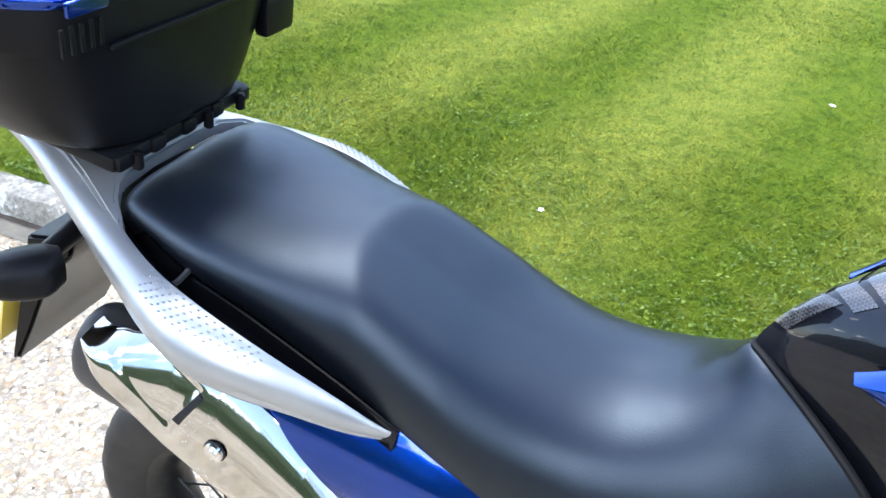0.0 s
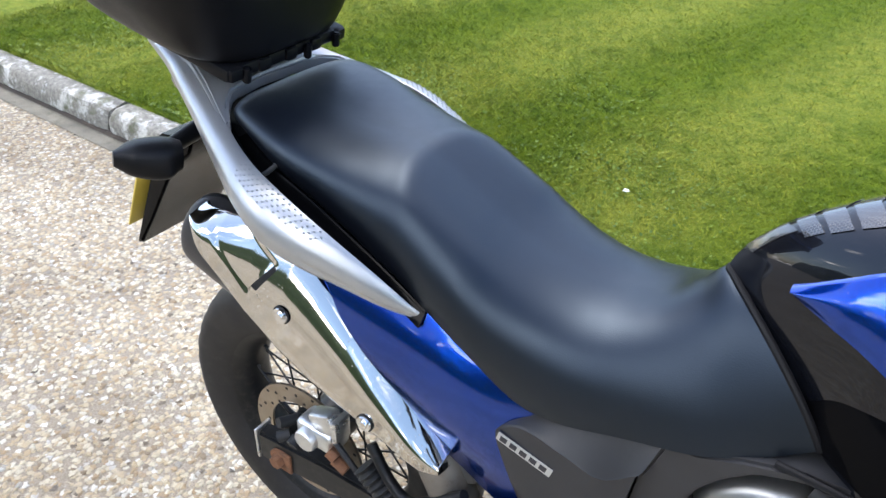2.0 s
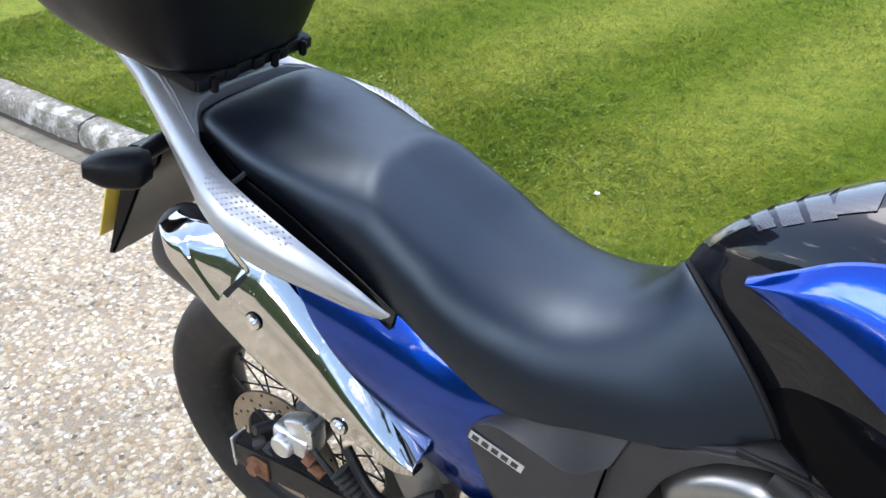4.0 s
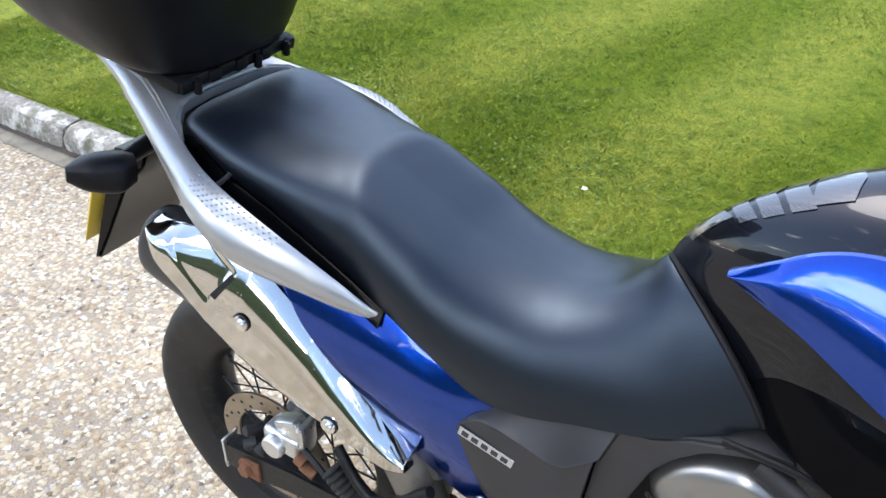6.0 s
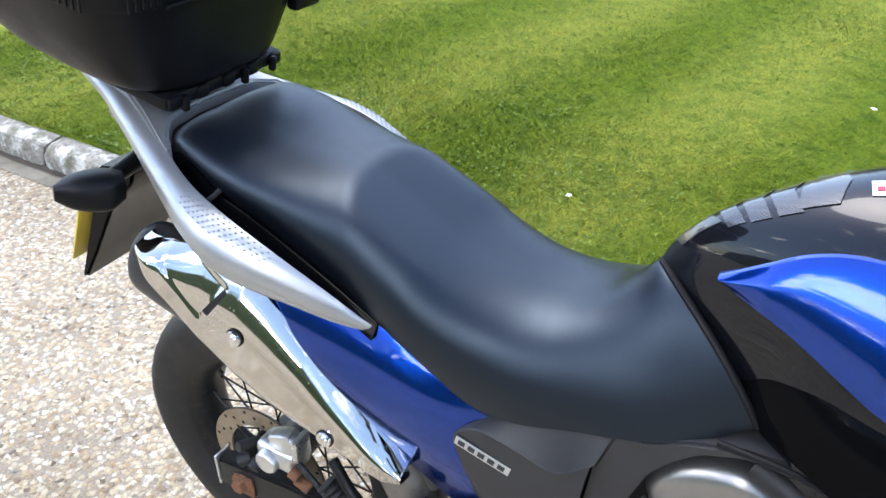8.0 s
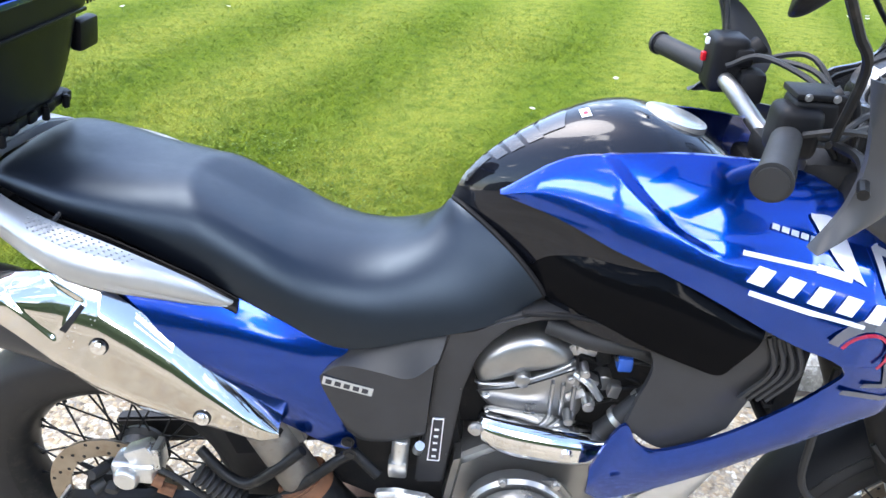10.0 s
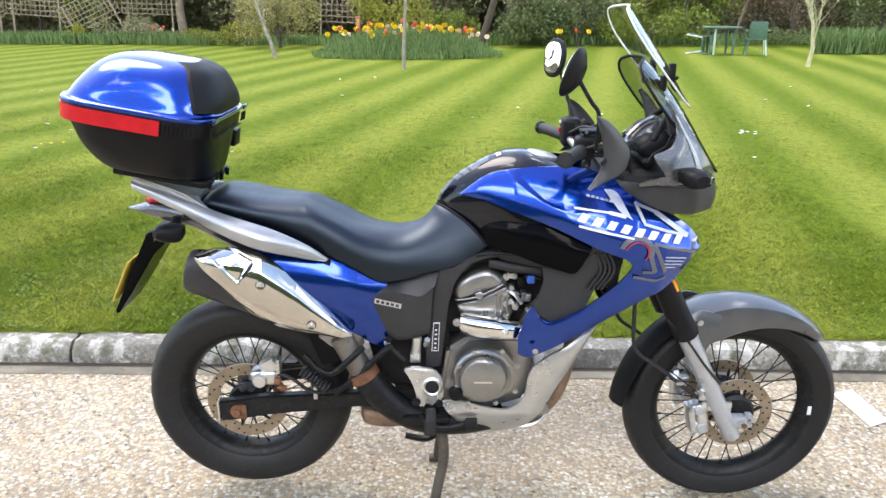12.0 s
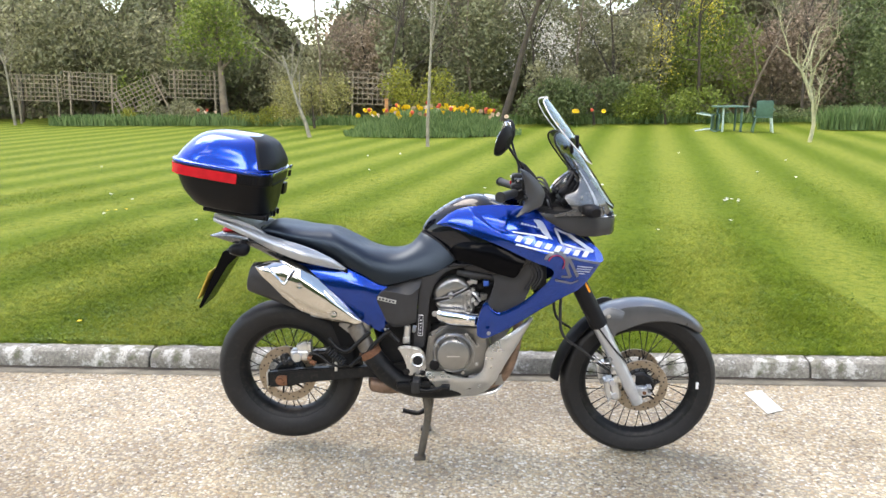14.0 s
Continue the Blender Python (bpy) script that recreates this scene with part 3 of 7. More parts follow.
def lawn_surface(x, y):
    w = 0.012 * noise.noise((x * 0.7, y * 0.7, 3.0)) + 0.006 * noise.noise((x * 3, y * 3, 9.0))
    near = max(0.0, 1 - (y - LAWN_Y0) / 12)
    return LAWN_Z0 + near * road_z(x) + (w if y > 1.1 else w * 0.4)


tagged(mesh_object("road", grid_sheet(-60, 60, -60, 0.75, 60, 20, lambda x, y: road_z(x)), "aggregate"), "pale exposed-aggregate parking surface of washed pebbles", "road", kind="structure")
tagged(mesh_object("gutter", grid_sheet(-60, 60, 0.745, 0.86, 60, 2, lambda x, y: road_z(x) + 0.003 - (0.0 if y < 0.75 else 0)), "gutter"), "narrow worn concrete gutter strip along the kerb", "gutter", kind="structure")
tagged(mesh_object("gutter_joint", grid_sheet(-60, 60, 0.812, 0.86, 60, 1, lambda x, y: road_z(x) + 0.007), "soil"), "dark mossy joint at the foot of the kerb", "joint", kind="structure")
tagged(mesh_object("lawn", join(grid_sheet(-26, 26, 0.94, 34, 260, 160, lawn_surface), grid_sheet(-500, 500, 33.9, 900, 20, 20, lambda x, y: LAWN_Z0 - 0.03), grid_sheet(-60, -26, 0.94, 34, 8, 8, lawn_surface), grid_sheet(26, 60, 0.94, 34, 8, 8, lawn_surface)), "turf"), "mown striped lawn in fresh spring green", "lawn", kind="structure")
tagged(mesh_object("ground", grid_sheet(-500, 500, -500, -59.5, 10, 10, lambda x, y: -0.05), "turf"), "grass far beyond the parking surface", "ground", kind="structure")


def kerb_block(length, seed):
    """One weathered kerb stone with a rounded, chipped top edge."""
    prof = [(0.0, -0.05), (0.0, 0.02), (0.006, 0.065), (0.02, 0.09), (0.042, KERB_TOP), (0.08, KERB_TOP + 0.002), (0.125, KERB_TOP - 0.002), (0.125, -0.05)]
    n = 34
    rings = []
    for i in range(n):
        x = -length / 2 + length * i / (n - 1)
        end = 0.008 if i in (0, n - 1) else 0.0
        ring = []
        for k, (y, z) in enumerate(prof):
            q = noise.noise((x * 7 + seed * 13.7, k * 0.9, seed)) * 0.009 + noise.noise((x * 25 + seed, k * 1.7, seed * 3)) * 0.006
            ring.append((x, y + (q + end if k < 6 else 0), z - (abs(q) * 1.3 + end if k > 1 and k < 6 else 0)))
        rings.append(ring)
    return rings_mesh(rings)


kerb = thing("kerb", "row of weathered, lime-stained concrete kerb stones", "kerb", (0.9, KERB_Y, 0), kind="structure")
kerb.rotation_euler = (0, -math.atan(SLOPE), 0)
kerb_meshes = [mesh_object("kerb_stone", kerb_block(0.893, s), "kerb") for s in range(5)]
for i, o in enumerate(kerb_meshes):
    o.parent = kerb
    o.location = (-1.0 - 0.9 - 0.453 + 0.905 * i, 0, 0)
for i in [*range(-18, 0), *range(5, 24)]:
    share("kerb_stone", kerb_meshes[i % 5], kerb, pose(-1.0 - 0.9 - 0.453 + 0.905 * i, 0, 0))

tagged(mesh_object("parking_mark", moved(plate([(0.0, 0.0), (0.094, 0.03), (0.11, -0.205), (0.022, -0.245)], 0, 0.003, 0), Matrix.Translation((2.196, 0.63, road_z(2.2) + 0.004)) @ Matrix(((1, 0, 0, 0), (0, 0, 1, 0), (0, 1, 0, 0), (0, 0, 0, 1)))), "road_paint"), "short worn white painted parking mark on the road", "road marking", kind="structure")

# ---- grass blades, clover and daisies ----
def blade_field(count, x0, x1, y0, y1, height, width, seed, power=1.0):
    rg = np.random.default_rng(seed)
    x = rg.uniform(x0, x1, count)
    y = y0 + (y1 - y0) * (1 - np.sqrt(1 - rg.uniform(0, 1, count) ** power))
    z = LAWN_Z0 + np.clip(1 - (y - LAWN_Y0) / 12, 0, 1) * SLOPE * (x - 0.9) - 0.004
    h = 0.75 * height * rg.uniform(0.4, 1.3, count)
    a = rg.uniform(0, 2 * np.pi, count)
    lean = rg.uniform(0.8, 2.3, count) * h
    b = rg.uniform(0, 2 * np.pi, count)
    dx, dy = np.cos(a) * width / 2, np.sin(a) * width / 2
    v = np.empty((count, 3, 3))
    v[:, 0] = np.c_[x - dx, y - dy, z]
    v[:, 1] = np.c_[x + dx, y + dy, z]
    v[:, 2] = np.c_[x + lean * np.cos(b), y + lean * np.sin(b), z + h]
    me = bpy.data.meshes.new("grass")
    me.from_pydata(v.reshape(-1, 3).tolist(), [], np.arange(count * 3).reshape(-1, 3).tolist())
    me.materials.append(M["blade"])
    return tagged(new("grass", me), "short mown grass blades of the lawn", "grass", kind="stuff")


blade_field(240000, -3.2, 3.4, 0.96, 5.2, 0.03, 0.0044, 11, 1.0)
blade_field(170000, -5.5, 6.5, 2.2, 9.5, 0.02, 0.0055, 12, 0.8)
blade_field(5000, -5, 5, 0.945, 0.985, 0.05, 0.005, 13)
blade_field(60000, -2.2, 3.0, 0.96, 2.3, 0.034, 0.0042, 14, 0.6)


def daisy(label, petal, size):
    d = thing("daisy", label, "flower", group="flowers in the lawn")
    part("stem", rod((0, 0, -0.02), (0, 0, 0.028), 0.0012, segs=5), "stalk", d)
    head = turned([(0.0, -0.003), (size, 0.001), (size * 0.9, 0.003), (size * 0.3, 0.003), (0.0, 0.003)], 11)
    for v in head.verts:
        if math.hypot(v.co.x, v.co.z) > size * 0.85:
            k = 0.8 + 0.2 * math.cos(5.5 * math.atan2(v.co.z, v.co.x))
            v.co.x, v.co.z = v.co.x * k, v.co.z * k
    part("petals", moved(head, pose(0, 0, 0.03, 90)), petal, d)
    part("eye", moved(turned([(0.0, -0.004), (size * 0.28, -0.003), (size * 0.3, 0.0), (0, 0.0)], 8), pose(0, 0, 0.031, 90)), "petal_yellow", d)
    return d


rd = random.Random(31)
white_one = daisy("small white daisy open in the lawn", "petal_white", 0.014)
white_one.location = (0.012, 1.5, LAWN_Z0 + 0.008)
spots = [(3.9, 6.1), (3.96, 6.14), (3.84, 6.05), (3.92, 6.2), (4.0, 6.0), (4.05, 6.12), (0.9, 2.9), (1.45, 3.6), (-3.9, 6.4), (-2.1, 4.6), (5.6, 8.2), (2.6, 7.4)]
spots += [(rd.uniform(-6, 7), rd.uniform(3.0, 12)) for _ in range(22)]
for x, y in spots:
    copy_thing(white_one, pose(x, y, LAWN_Z0 + 0.006 + max(0.0, 1 - (y - LAWN_Y0) / 12) * road_z(x), rd.uniform(-12, 12), rd.uniform(-12, 12), rd.uniform(0, 360)) @ Matrix.Scale(1.0 + 0.1 * min(y, 8), 4))
gold = daisy("yellow dandelion open in the lawn", "petal_yellow", 0.02)
gold.location = (-3.3, 5.3, LAWN_Z0 + 0.03)
for x, y in ((-3.2, 5.35), (-3.38, 5.27), (-1.6, 1.25), (4.4, 2.0)):
    copy_thing(gold, pose(x, y, LAWN_Z0 + 0.03))


def weeds(count, x0, x1, y0, y1, size, seed):
    """Flat round clover leaves in patches."""
    rg = np.random.default_rng(seed)
    cx, cy = rg.uniform(x0, x1, 40), y0 + (y1 - y0) * rg.uniform(0, 1, 40) ** 1.6
    k = rg.integers(0, 40, count)
    x, y = cx[k] + rg.normal(0, 0.16, count), np.maximum(0.97, cy[k] + rg.normal(0, 0.13, count))
    z = LAWN_Z0 + SLOPE * (x - 0.9) + rg.uniform(0.004, 0.022, count)
    s = size * rg.uniform(0.5, 1.2, count)
    tx, ty = rg.normal(0, 0.35, (2, count))
    a = np.linspace(0, 2 * np.pi, 6, endpoint=False)
    v = np.stack([np.c_[x + s * np.cos(t), y + s * np.sin(t), z + s * (np.cos(t) * tx + np.sin(t) * ty)] for t in a], 1)
    me = bpy.data.meshes.new("clover")
    me.from_pydata(v.reshape(-1, 3).tolist(), [], np.arange(count * 6).reshape(-1, 6).tolist())
    me.materials.append(M["leaf_clover"])
    return tagged(new("clover", me), "patches of clover and small weeds by the kerb", "weeds", kind="stuff")


weeds(9000, -2.6, 3.4, 0.97, 2.4, 0.0055, 17)

# ---- motorcycle: wheels ----
moto = thing("motorcycle", "blue and black touring motorcycle on its centre stand", "motorcycle")
REAR, FRONT = Vector((0.019, 0, 0.366)), Vector((1.497, 0, 0.323))


def tyre_mesh(R, rim, w, lugs, depth):
    prof = [(rim - 0.006, -w * 0.33), (rim + 0.004, -w * 0.4), (rim + 0.03, -w * 0.47), ((R + rim) / 2 + 0.008, -w * 0.5), (R - 0.032, -w * 0.485), (R - 0.02, -w * 0.44), (R - 0.008, -w * 0.3), (R - 0.001, -w * 0.13), (R, 0)]
    prof += [(r, -y) for r, y in prof[-2::-1]]
    bm = turned(prof + [(rim - 0.012, 0), prof[0]], 96)
    # tread grooves
    for v in bm.verts:
        r = math.hypot(v.co.x, v.co.z)
        if r > R - 0.028:
            a = math.atan2(v.co.z, v.co.x) / (2 * math.pi) * lugs + abs(v.co.y) * 22
            if a % 1 < 0.3 and abs(v.co.y) > w * 0.1:
                v.co.x -= v.co.x / r * depth
                v.co.z -= v.co.z / r * depth
    return bm


def wheel(at, R, rim, w, spokes, disc_r, discs):
    wm = turned([(rim - 0.022, -w * 0.2), (rim - 0.006, -w * 0.34), (rim + 0.005, -w * 0.37), (rim + 0.006, -w * 0.34), (rim - 0.004, -w * 0.3), (rim - 0.02, 0), (rim - 0.004, w * 0.3), (rim + 0.006, w * 0.34), (rim + 0.005, w * 0.37), (rim - 0.006, w * 0.34), (rim - 0.022, w * 0.2), (rim - 0.03, 0), (rim - 0.022, -w * 0.2)], 72)
    wh = part("wheel", wm, "black_metal", moto, "black spoked wheel rim")
    wh.location = at
    part("tyre", tyre_mesh(R, rim + 0.004, w, 34, 0.0016), "rubber", wh, "dusty black road tyre")
    part("hub", turned([(0.0, -0.075), (0.022, -0.075), (0.024, -0.055), (0.05, -0.05), (0.054, -0.04), (0.045, -0.03), (0.045, 0.03), (0.054, 0.04), (0.05, 0.05), (0.024, 0.055), (0.022, 0.075), (0.0, 0.075)], 32), "black_metal", wh)
    first = None
    for k in range(spokes):
        a = 2 * math.pi * k / spokes
        side = -1 if k % 2 else 1
        lean = (0.42 if (k // 2) % 2 else -0.42)
        p = (0.05 * math.cos(a + lean), side * 0.04, 0.05 * math.sin(a + lean))
        q = ((rim - 0.024) * math.cos(a), side * 0.008, (rim - 0.024) * math.sin(a))
        part("spoke", join(rod(p, q, 0.0019, segs=6), rod(Vector(q) * 0.94, q, 0.0032, segs=6)), "black_metal", wh)
    for side in discs:
        y = side * 0.066
        ring = turned([(disc_r * 0.7, y - 0.0025), (disc_r, y - 0.0025), (disc_r, y + 0.0025), (disc_r * 0.7, y + 0.0025), (disc_r * 0.7, y - 0.0025)], 64)
        dm = part("brake_disc", ring, "disc", wh, "drilled steel brake disc with surface rust")
        holes = []
        for k in range(36):
            a = 2 * math.pi * k / 36
            r = disc_r * (0.76, 0.86, 0.94)[k % 3]
            c = Vector((r * math.cos(a), y, r * math.sin(a)))
            holes.append(c)
        hole = part("drilling", rod((0, -0.0029, 0), (0, 0.0029, 0), 0.0034, segs=8), "void", wh)
        hole.matrix_basis = pose(*holes[0])
        for c in holes[1:]:
            share("drilling", hole, wh, pose(*c))
        part("disc_carrier", turned([(0.0, y - 0.012), (0.05, y - 0.01), (0.058, y - 0.003), (0.058, y + 0.003), (0.05, y + 0.012), (0, y + 0.012)], 40), "black_metal", wh)
        for a in np.linspace(0, 2 * math.pi, 6, endpoint=False):
            part("carrier_arm", rod((0.04 * math.cos(a), y, 0.04 * math.sin(a)), (disc_r * 0.74 * math.cos(a + 0.25), y, disc_r * 0.74 * math.sin(a + 0.25)), 0.006, 0.004, 8), "black_metal", wh)
    return wh


wheel(REAR, 0.311, 0.21, 0.128, 32, 0.122, (-1,))
front_wheel = wheel(FRONT, 0.326, 0.247, 0.1, 36, 0.112, (-1, 1))
part("rim_sticker", box((0.012, 0.002, 0.03), (0.243, -0.036, -0.012), 0.001), "white", front_wheel)

# ---- motorcycle: seat, tank, tail ----
def set_over(bm):
    """The tail sits a little over to the far side: widens everything beyond the middle line there."""
    for v in bm.verts:
        if v.co.y > 0:
            v.co.y += 2 * float(np.interp(v.co.x, [-0.06, 0.0, 0.06, 0.12, 0.24], [0.028, 0.024, 0.016, 0.008, 0.0])) * min(1.0, v.co.y / 0.08)
    return bm


def bezier_body(stations, n=60, m=14, under=0.0):
    """Body mirrored about the middle. A station: middle x, z; lower edge x, half width, z; shoulder half width; how far the top stays flat."""
    rings = []
    for xc, zc, xe, ye, ze, w, flat in spline(stations, n):
        P = [np.array(p) for p in ((xc, 0, zc), (xc + (xe - xc) * 0.15, w * flat, zc + 0.004), (xc + (xe - xc) * 0.7, w * 1.06, zc - (zc - ze) * 0.3), (xe, ye, ze))]
        half = [(1 - t) ** 3 * P[0] + 3 * (1 - t) ** 2 * t * P[1] + 3 * (1 - t) * t * t * P[2] + t**3 * P[3] for t in np.linspace(0, 1, m)]
        inner = [np.array((xe, ye - 0.012, ze - 0.006)), np.array((xe, ye * 0.5, ze - under))]
        right = half + inner
        rings.append([np.array((p[0], -p[1], p[2])) for p in right[::-1]] + [p for p in right[1:]])
    return rings_mesh(rings)


SEAT = [
    (-0.064, 0.975, -0.062, 0.05, 0.966, 0.06, 0.8),
    (-0.055, 0.992, -0.045, 0.07, 0.966, 0.085, 0.84),
    (-0.02, 1.004, -0.015, 0.086, 0.963, 0.105, 0.86),
    (0.06, 0.998, 0.055, 0.109, 0.947, 0.124, 0.85),
    (0.13, 0.988, 0.125, 0.113, 0.923, 0.13, 0.82),
    (0.19, 0.985, 0.185, 0.118, 0.9, 0.132, 0.78),
    (0.218, 0.983, 0.218, 0.12, 0.885, 0.133, 0.76),
    (0.245, 0.971, 0.25, 0.122, 0.872, 0.134, 0.76),
    (0.3, 0.942, 0.305, 0.129, 0.845, 0.138, 0.78),
    (0.36, 0.913, 0.36, 0.134, 0.818, 0.141, 0.8),
    (0.43, 0.896, 0.43, 0.131, 0.776, 0.141, 0.78),
    (0.49, 0.893, 0.49, 0.134, 0.78, 0.134, 0.72),
    (0.537, 0.909, 0.555, 0.13, 0.798, 0.12, 0.62),
    (0.567, 0.936, 0.635, 0.12, 0.815, 0.102, 0.5),
    (0.583, 0.957, 0.69, 0.107, 0.84, 0.093, 0.46),
    (0.592, 0.963, 0.73, 0.098, 0.868, 0.088, 0.46),
]


def seat_body():
    """The step under the passenger runs round in a curve: it starts further forward towards the sides."""
    bm = bezier_body(SEAT, 150, 30, 0.02)
    fine = spline(SEAT, 400)
    mx, mz = [p[0] for p in fine], [p[1] for p in fine]
    lo = [p[4] for p in fine]
    for v in bm.verts:
        x, y, z = v.co
        if 0.1 < x < 0.46:
            top, low = float(np.interp(x, mx, mz)), float(np.interp(x, mx, lo))
            f = min(1.0, max(0.0, (z - low) / (top - low)))
            fade = min(1.0, (x - 0.1) / 0.06) * min(1.0, (0.46 - x) / 0.12)
            v.co.z += (float(np.interp(x - 2.6 * min(abs(y), 0.1) ** 2, mx, mz)) - top) * f**1.5 * fade
    return set_over(bm)


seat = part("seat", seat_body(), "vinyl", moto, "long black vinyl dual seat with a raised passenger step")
part("seat_mark", turned([(0.0, -0.001), (0.003, -0.001), (0.004, 0.0), (0.0, 0.001)], 10, axis="y"), "void", seat).matrix_basis = pose(0.178, -0.012, 0.985, 90)


def seat_piping():
    xc, zc, xe, ye, ze, w, flat = SEAT[-1]
    pts = []
    for sgn in (-1, 1):
        P = [np.array(p) for p in ((xc, 0, zc), (xc + (xe - xc) * 0.15, w * flat, zc + 0.004), (xc + (xe - xc) * 0.7, w * 1.06, zc - (zc - ze) * 0.3), (xe, ye, ze))]
        row = [(1 - t) ** 3 * P[0] + 3 * (1 - t) ** 2 * t * P[1] + 3 * (1 - t) * t * t * P[2] + t**3 * P[3] for t in np.linspace(0, 1, 12)]
        row = [(p[0], sgn * p[1], p[2]) for p in row]
        pts = row[::-1] if sgn < 0 else pts + row[1:]
    return tube(pts, 0.004, 60, 8)


part("piping", seat_piping(), "plastic", seat, "stitched black seam")

TANK = [
    (0.588, 0.94, 0.735, 0.08, 0.85, 0.07, 0.5),
    (0.597, 0.985, 0.74, 0.088, 0.842, 0.08, 0.5),
    (0.635, 1.036, 0.752, 0.1, 0.838, 0.094, 0.56),
    (0.7, 1.082, 0.775, 0.12, 0.835, 0.115, 0.66),
    (0.765, 1.112, 0.81, 0.14, 0.832, 0.135, 0.7),
    (0.83, 1.119, 0.86, 0.155, 0.828, 0.15, 0.74),
    (0.9, 1.1, 0.92, 0.165, 0.826, 0.158, 0.76),
    (0.96, 1.065, 0.98, 0.168, 0.845, 0.16, 0.76),
    (1.0, 1.02, 1.03, 0.165, 0.88, 0.158, 0.76),
]
tank = part("fuel_tank", bezier_body(TANK, 70, 16, 0.03), "tank_black", moto, "gloss black fuel tank")
TANK_SIDE = [
    [(0.69, -0.06, 0.975), (0.78, -0.115, 0.985), (0.87, -0.155, 0.968), (0.93, -0.168, 0.948), (0.97, -0.172, 0.932), (1.01, -0.174, 0.912)],
    [(0.69, -0.055, 0.925), (0.78, -0.125, 0.925), (0.87, -0.156, 0.91), (0.93, -0.17, 0.895), (0.965, -0.175, 0.885), (1.0, -0.176, 0.88)],
    [(0.69, -0.055, 0.872), (0.78, -0.12, 0.87), (0.862, -0.15, 0.848), (0.925, -0.164, 0.831), (0.96, -0.17, 0.825), (0.982, -0.17, 0.845)],
    [(0.69, -0.05, 0.866), (0.78, -0.115, 0.864), (0.864, -0.145, 0.838), (0.926, -0.159, 0.823), (0.962, -0.165, 0.818), (0.98, -0.166, 0.836)],
]
TANK_SIDE = [[(x, y * 1.05 - 0.01 + d, z) for x, y, z in row] for row, d in zip(TANK_SIDE, (0.03, 0.004, 0.0, 0.0))]
for bm in both_sides(lambda: sheet(TANK_SIDE, 50, 30, 0.008)):
    part("tank_side", bm, "black_gloss", tank, "deep black tank side panel")
cap = part("filler_cap", join(turned([(0.0, -0.004), (0.034, -0.004), (0.036, -0.003), (0.038, -0.0035), (0.043, -0.002), (0.044, 0.006), (0.0, 0.006)], 40)), "alloy", tank, "bright round filler cap")
cap.matrix_basis = pose(0.886, 0, 1.106, 0, 14, 0) @ pose(0, 0, 0, -90)


TANK_FINE = spline(TANK, 801)


def tank_point(s, t):
    """A point of the tank's skin: s counts the stations, t runs from the ridge (0) to the near (-1) or far (1) edge."""
    xc, zc, xe, ye, ze, w, flat = TANK_FINE[int(round(s * 100))]
    u = abs(t)
    P = [np.array(p) for p in ((xc, 0, zc), (xc + (xe - xc) * 0.15, w * flat, zc + 0.004), (xc + (xe - xc) * 0.7, w * 1.06, zc - (zc - ze) * 0.3), (xe, ye, ze))]
    q = (1 - u) ** 3 * P[0] + 3 * (1 - u) ** 2 * u * P[1] + 3 * (1 - u) * u * u * P[2] + u**3 * P[3]
    return np.array((q[0], math.copysign(q[1], t), q[2]))


def ridge_patch(s0, s1, t0, t1, cut=0.0, lift=0.001):
    """A thin film lying on the top of the tank."""
    rows = []
    for i in range(9):
        row = []
        for j in range(9):
            t = t0 + (t1 - t0) * j / 8
            s = s0 + (s1 - s0) * i / 8 + cut * (abs(j - 4) / 4) * (1 if i else 0.6)
            row.append(tank_point(s, t) + np.array((-0.5 * lift, 0, lift)))
        rows.append(row)
    bm = bmesh.new()
    top = [[bm.verts.new(p) for p in r] for r in rows]
    for a, b in zip(top, top[1:]):
        for k in range(8):
            bm.faces.new((a[k], a[k + 1], b[k + 1], b[k]))
    bmesh.ops.recalc_face_normals(bm, faces=bm.faces)
    bmesh.ops.solidify(bm, geom=bm.faces[:], thickness=0.0006)
    return bm


for s0, s1, w, cut in ((1.15, 1.9, 0.1, 0.1), (2.02, 2.25, 0.16, 0.06), (2.34, 2.58, 0.17, 0.06), (2.67, 2.94, 0.17, 0.08), (3.04, 3.6, 0.15, -0.15)):
    part("tank_pad", ridge_patch(s0, s1, -w, w, cut), "carbon", tank, "patterned tank protector film")
part("sticker", ridge_patch(3.82, 4.02, -0.12, -0.03), "white", tank, "small white and red sticker")
part("sticker_mark", ridge_patch(3.88, 3.97, -0.1, -0.075, 0.0, 0.0022), "decal_red", tank)


def blue_width(x, z):
    base = float(np.interp(x, [0.64, 0.7, 0.8, 0.93, 1.04, 1.12, 1.2, 1.28, 1.34], [0.062, 0.105, 0.15, 0.18, 0.198, 0.2, 0.182, 0.14, 0.085]))
    ref = float(np.interp(x, [0.66, 0.8, 0.93, 1.06, 1.15, 1.34], [1.01, 1.0, 0.965, 0.92, 0.9, 0.86]))
    d = max(0.0, z - ref)
    lean = 0.32 * d + 2.6 * d * d
    low = float(np.interp(x, [0.8, 0.9, 1.0, 1.1, 1.2, 1.28, 1.34], [0.19, 0.195, 0.2, 0.2, 0.18, 0.138, 0.085]))
    f = min(1.0, max(0.0, (ref - z) / 0.12))
    under = 0.1 * max(0.0, min(0.84, 0.56 + 0.9 * (x - 0.8)) + 0.09 - z) * max(0.0, min(1.0, (0.86 - z) / 0.05))
    return (base - lean) * (1 - f) + low * f - under


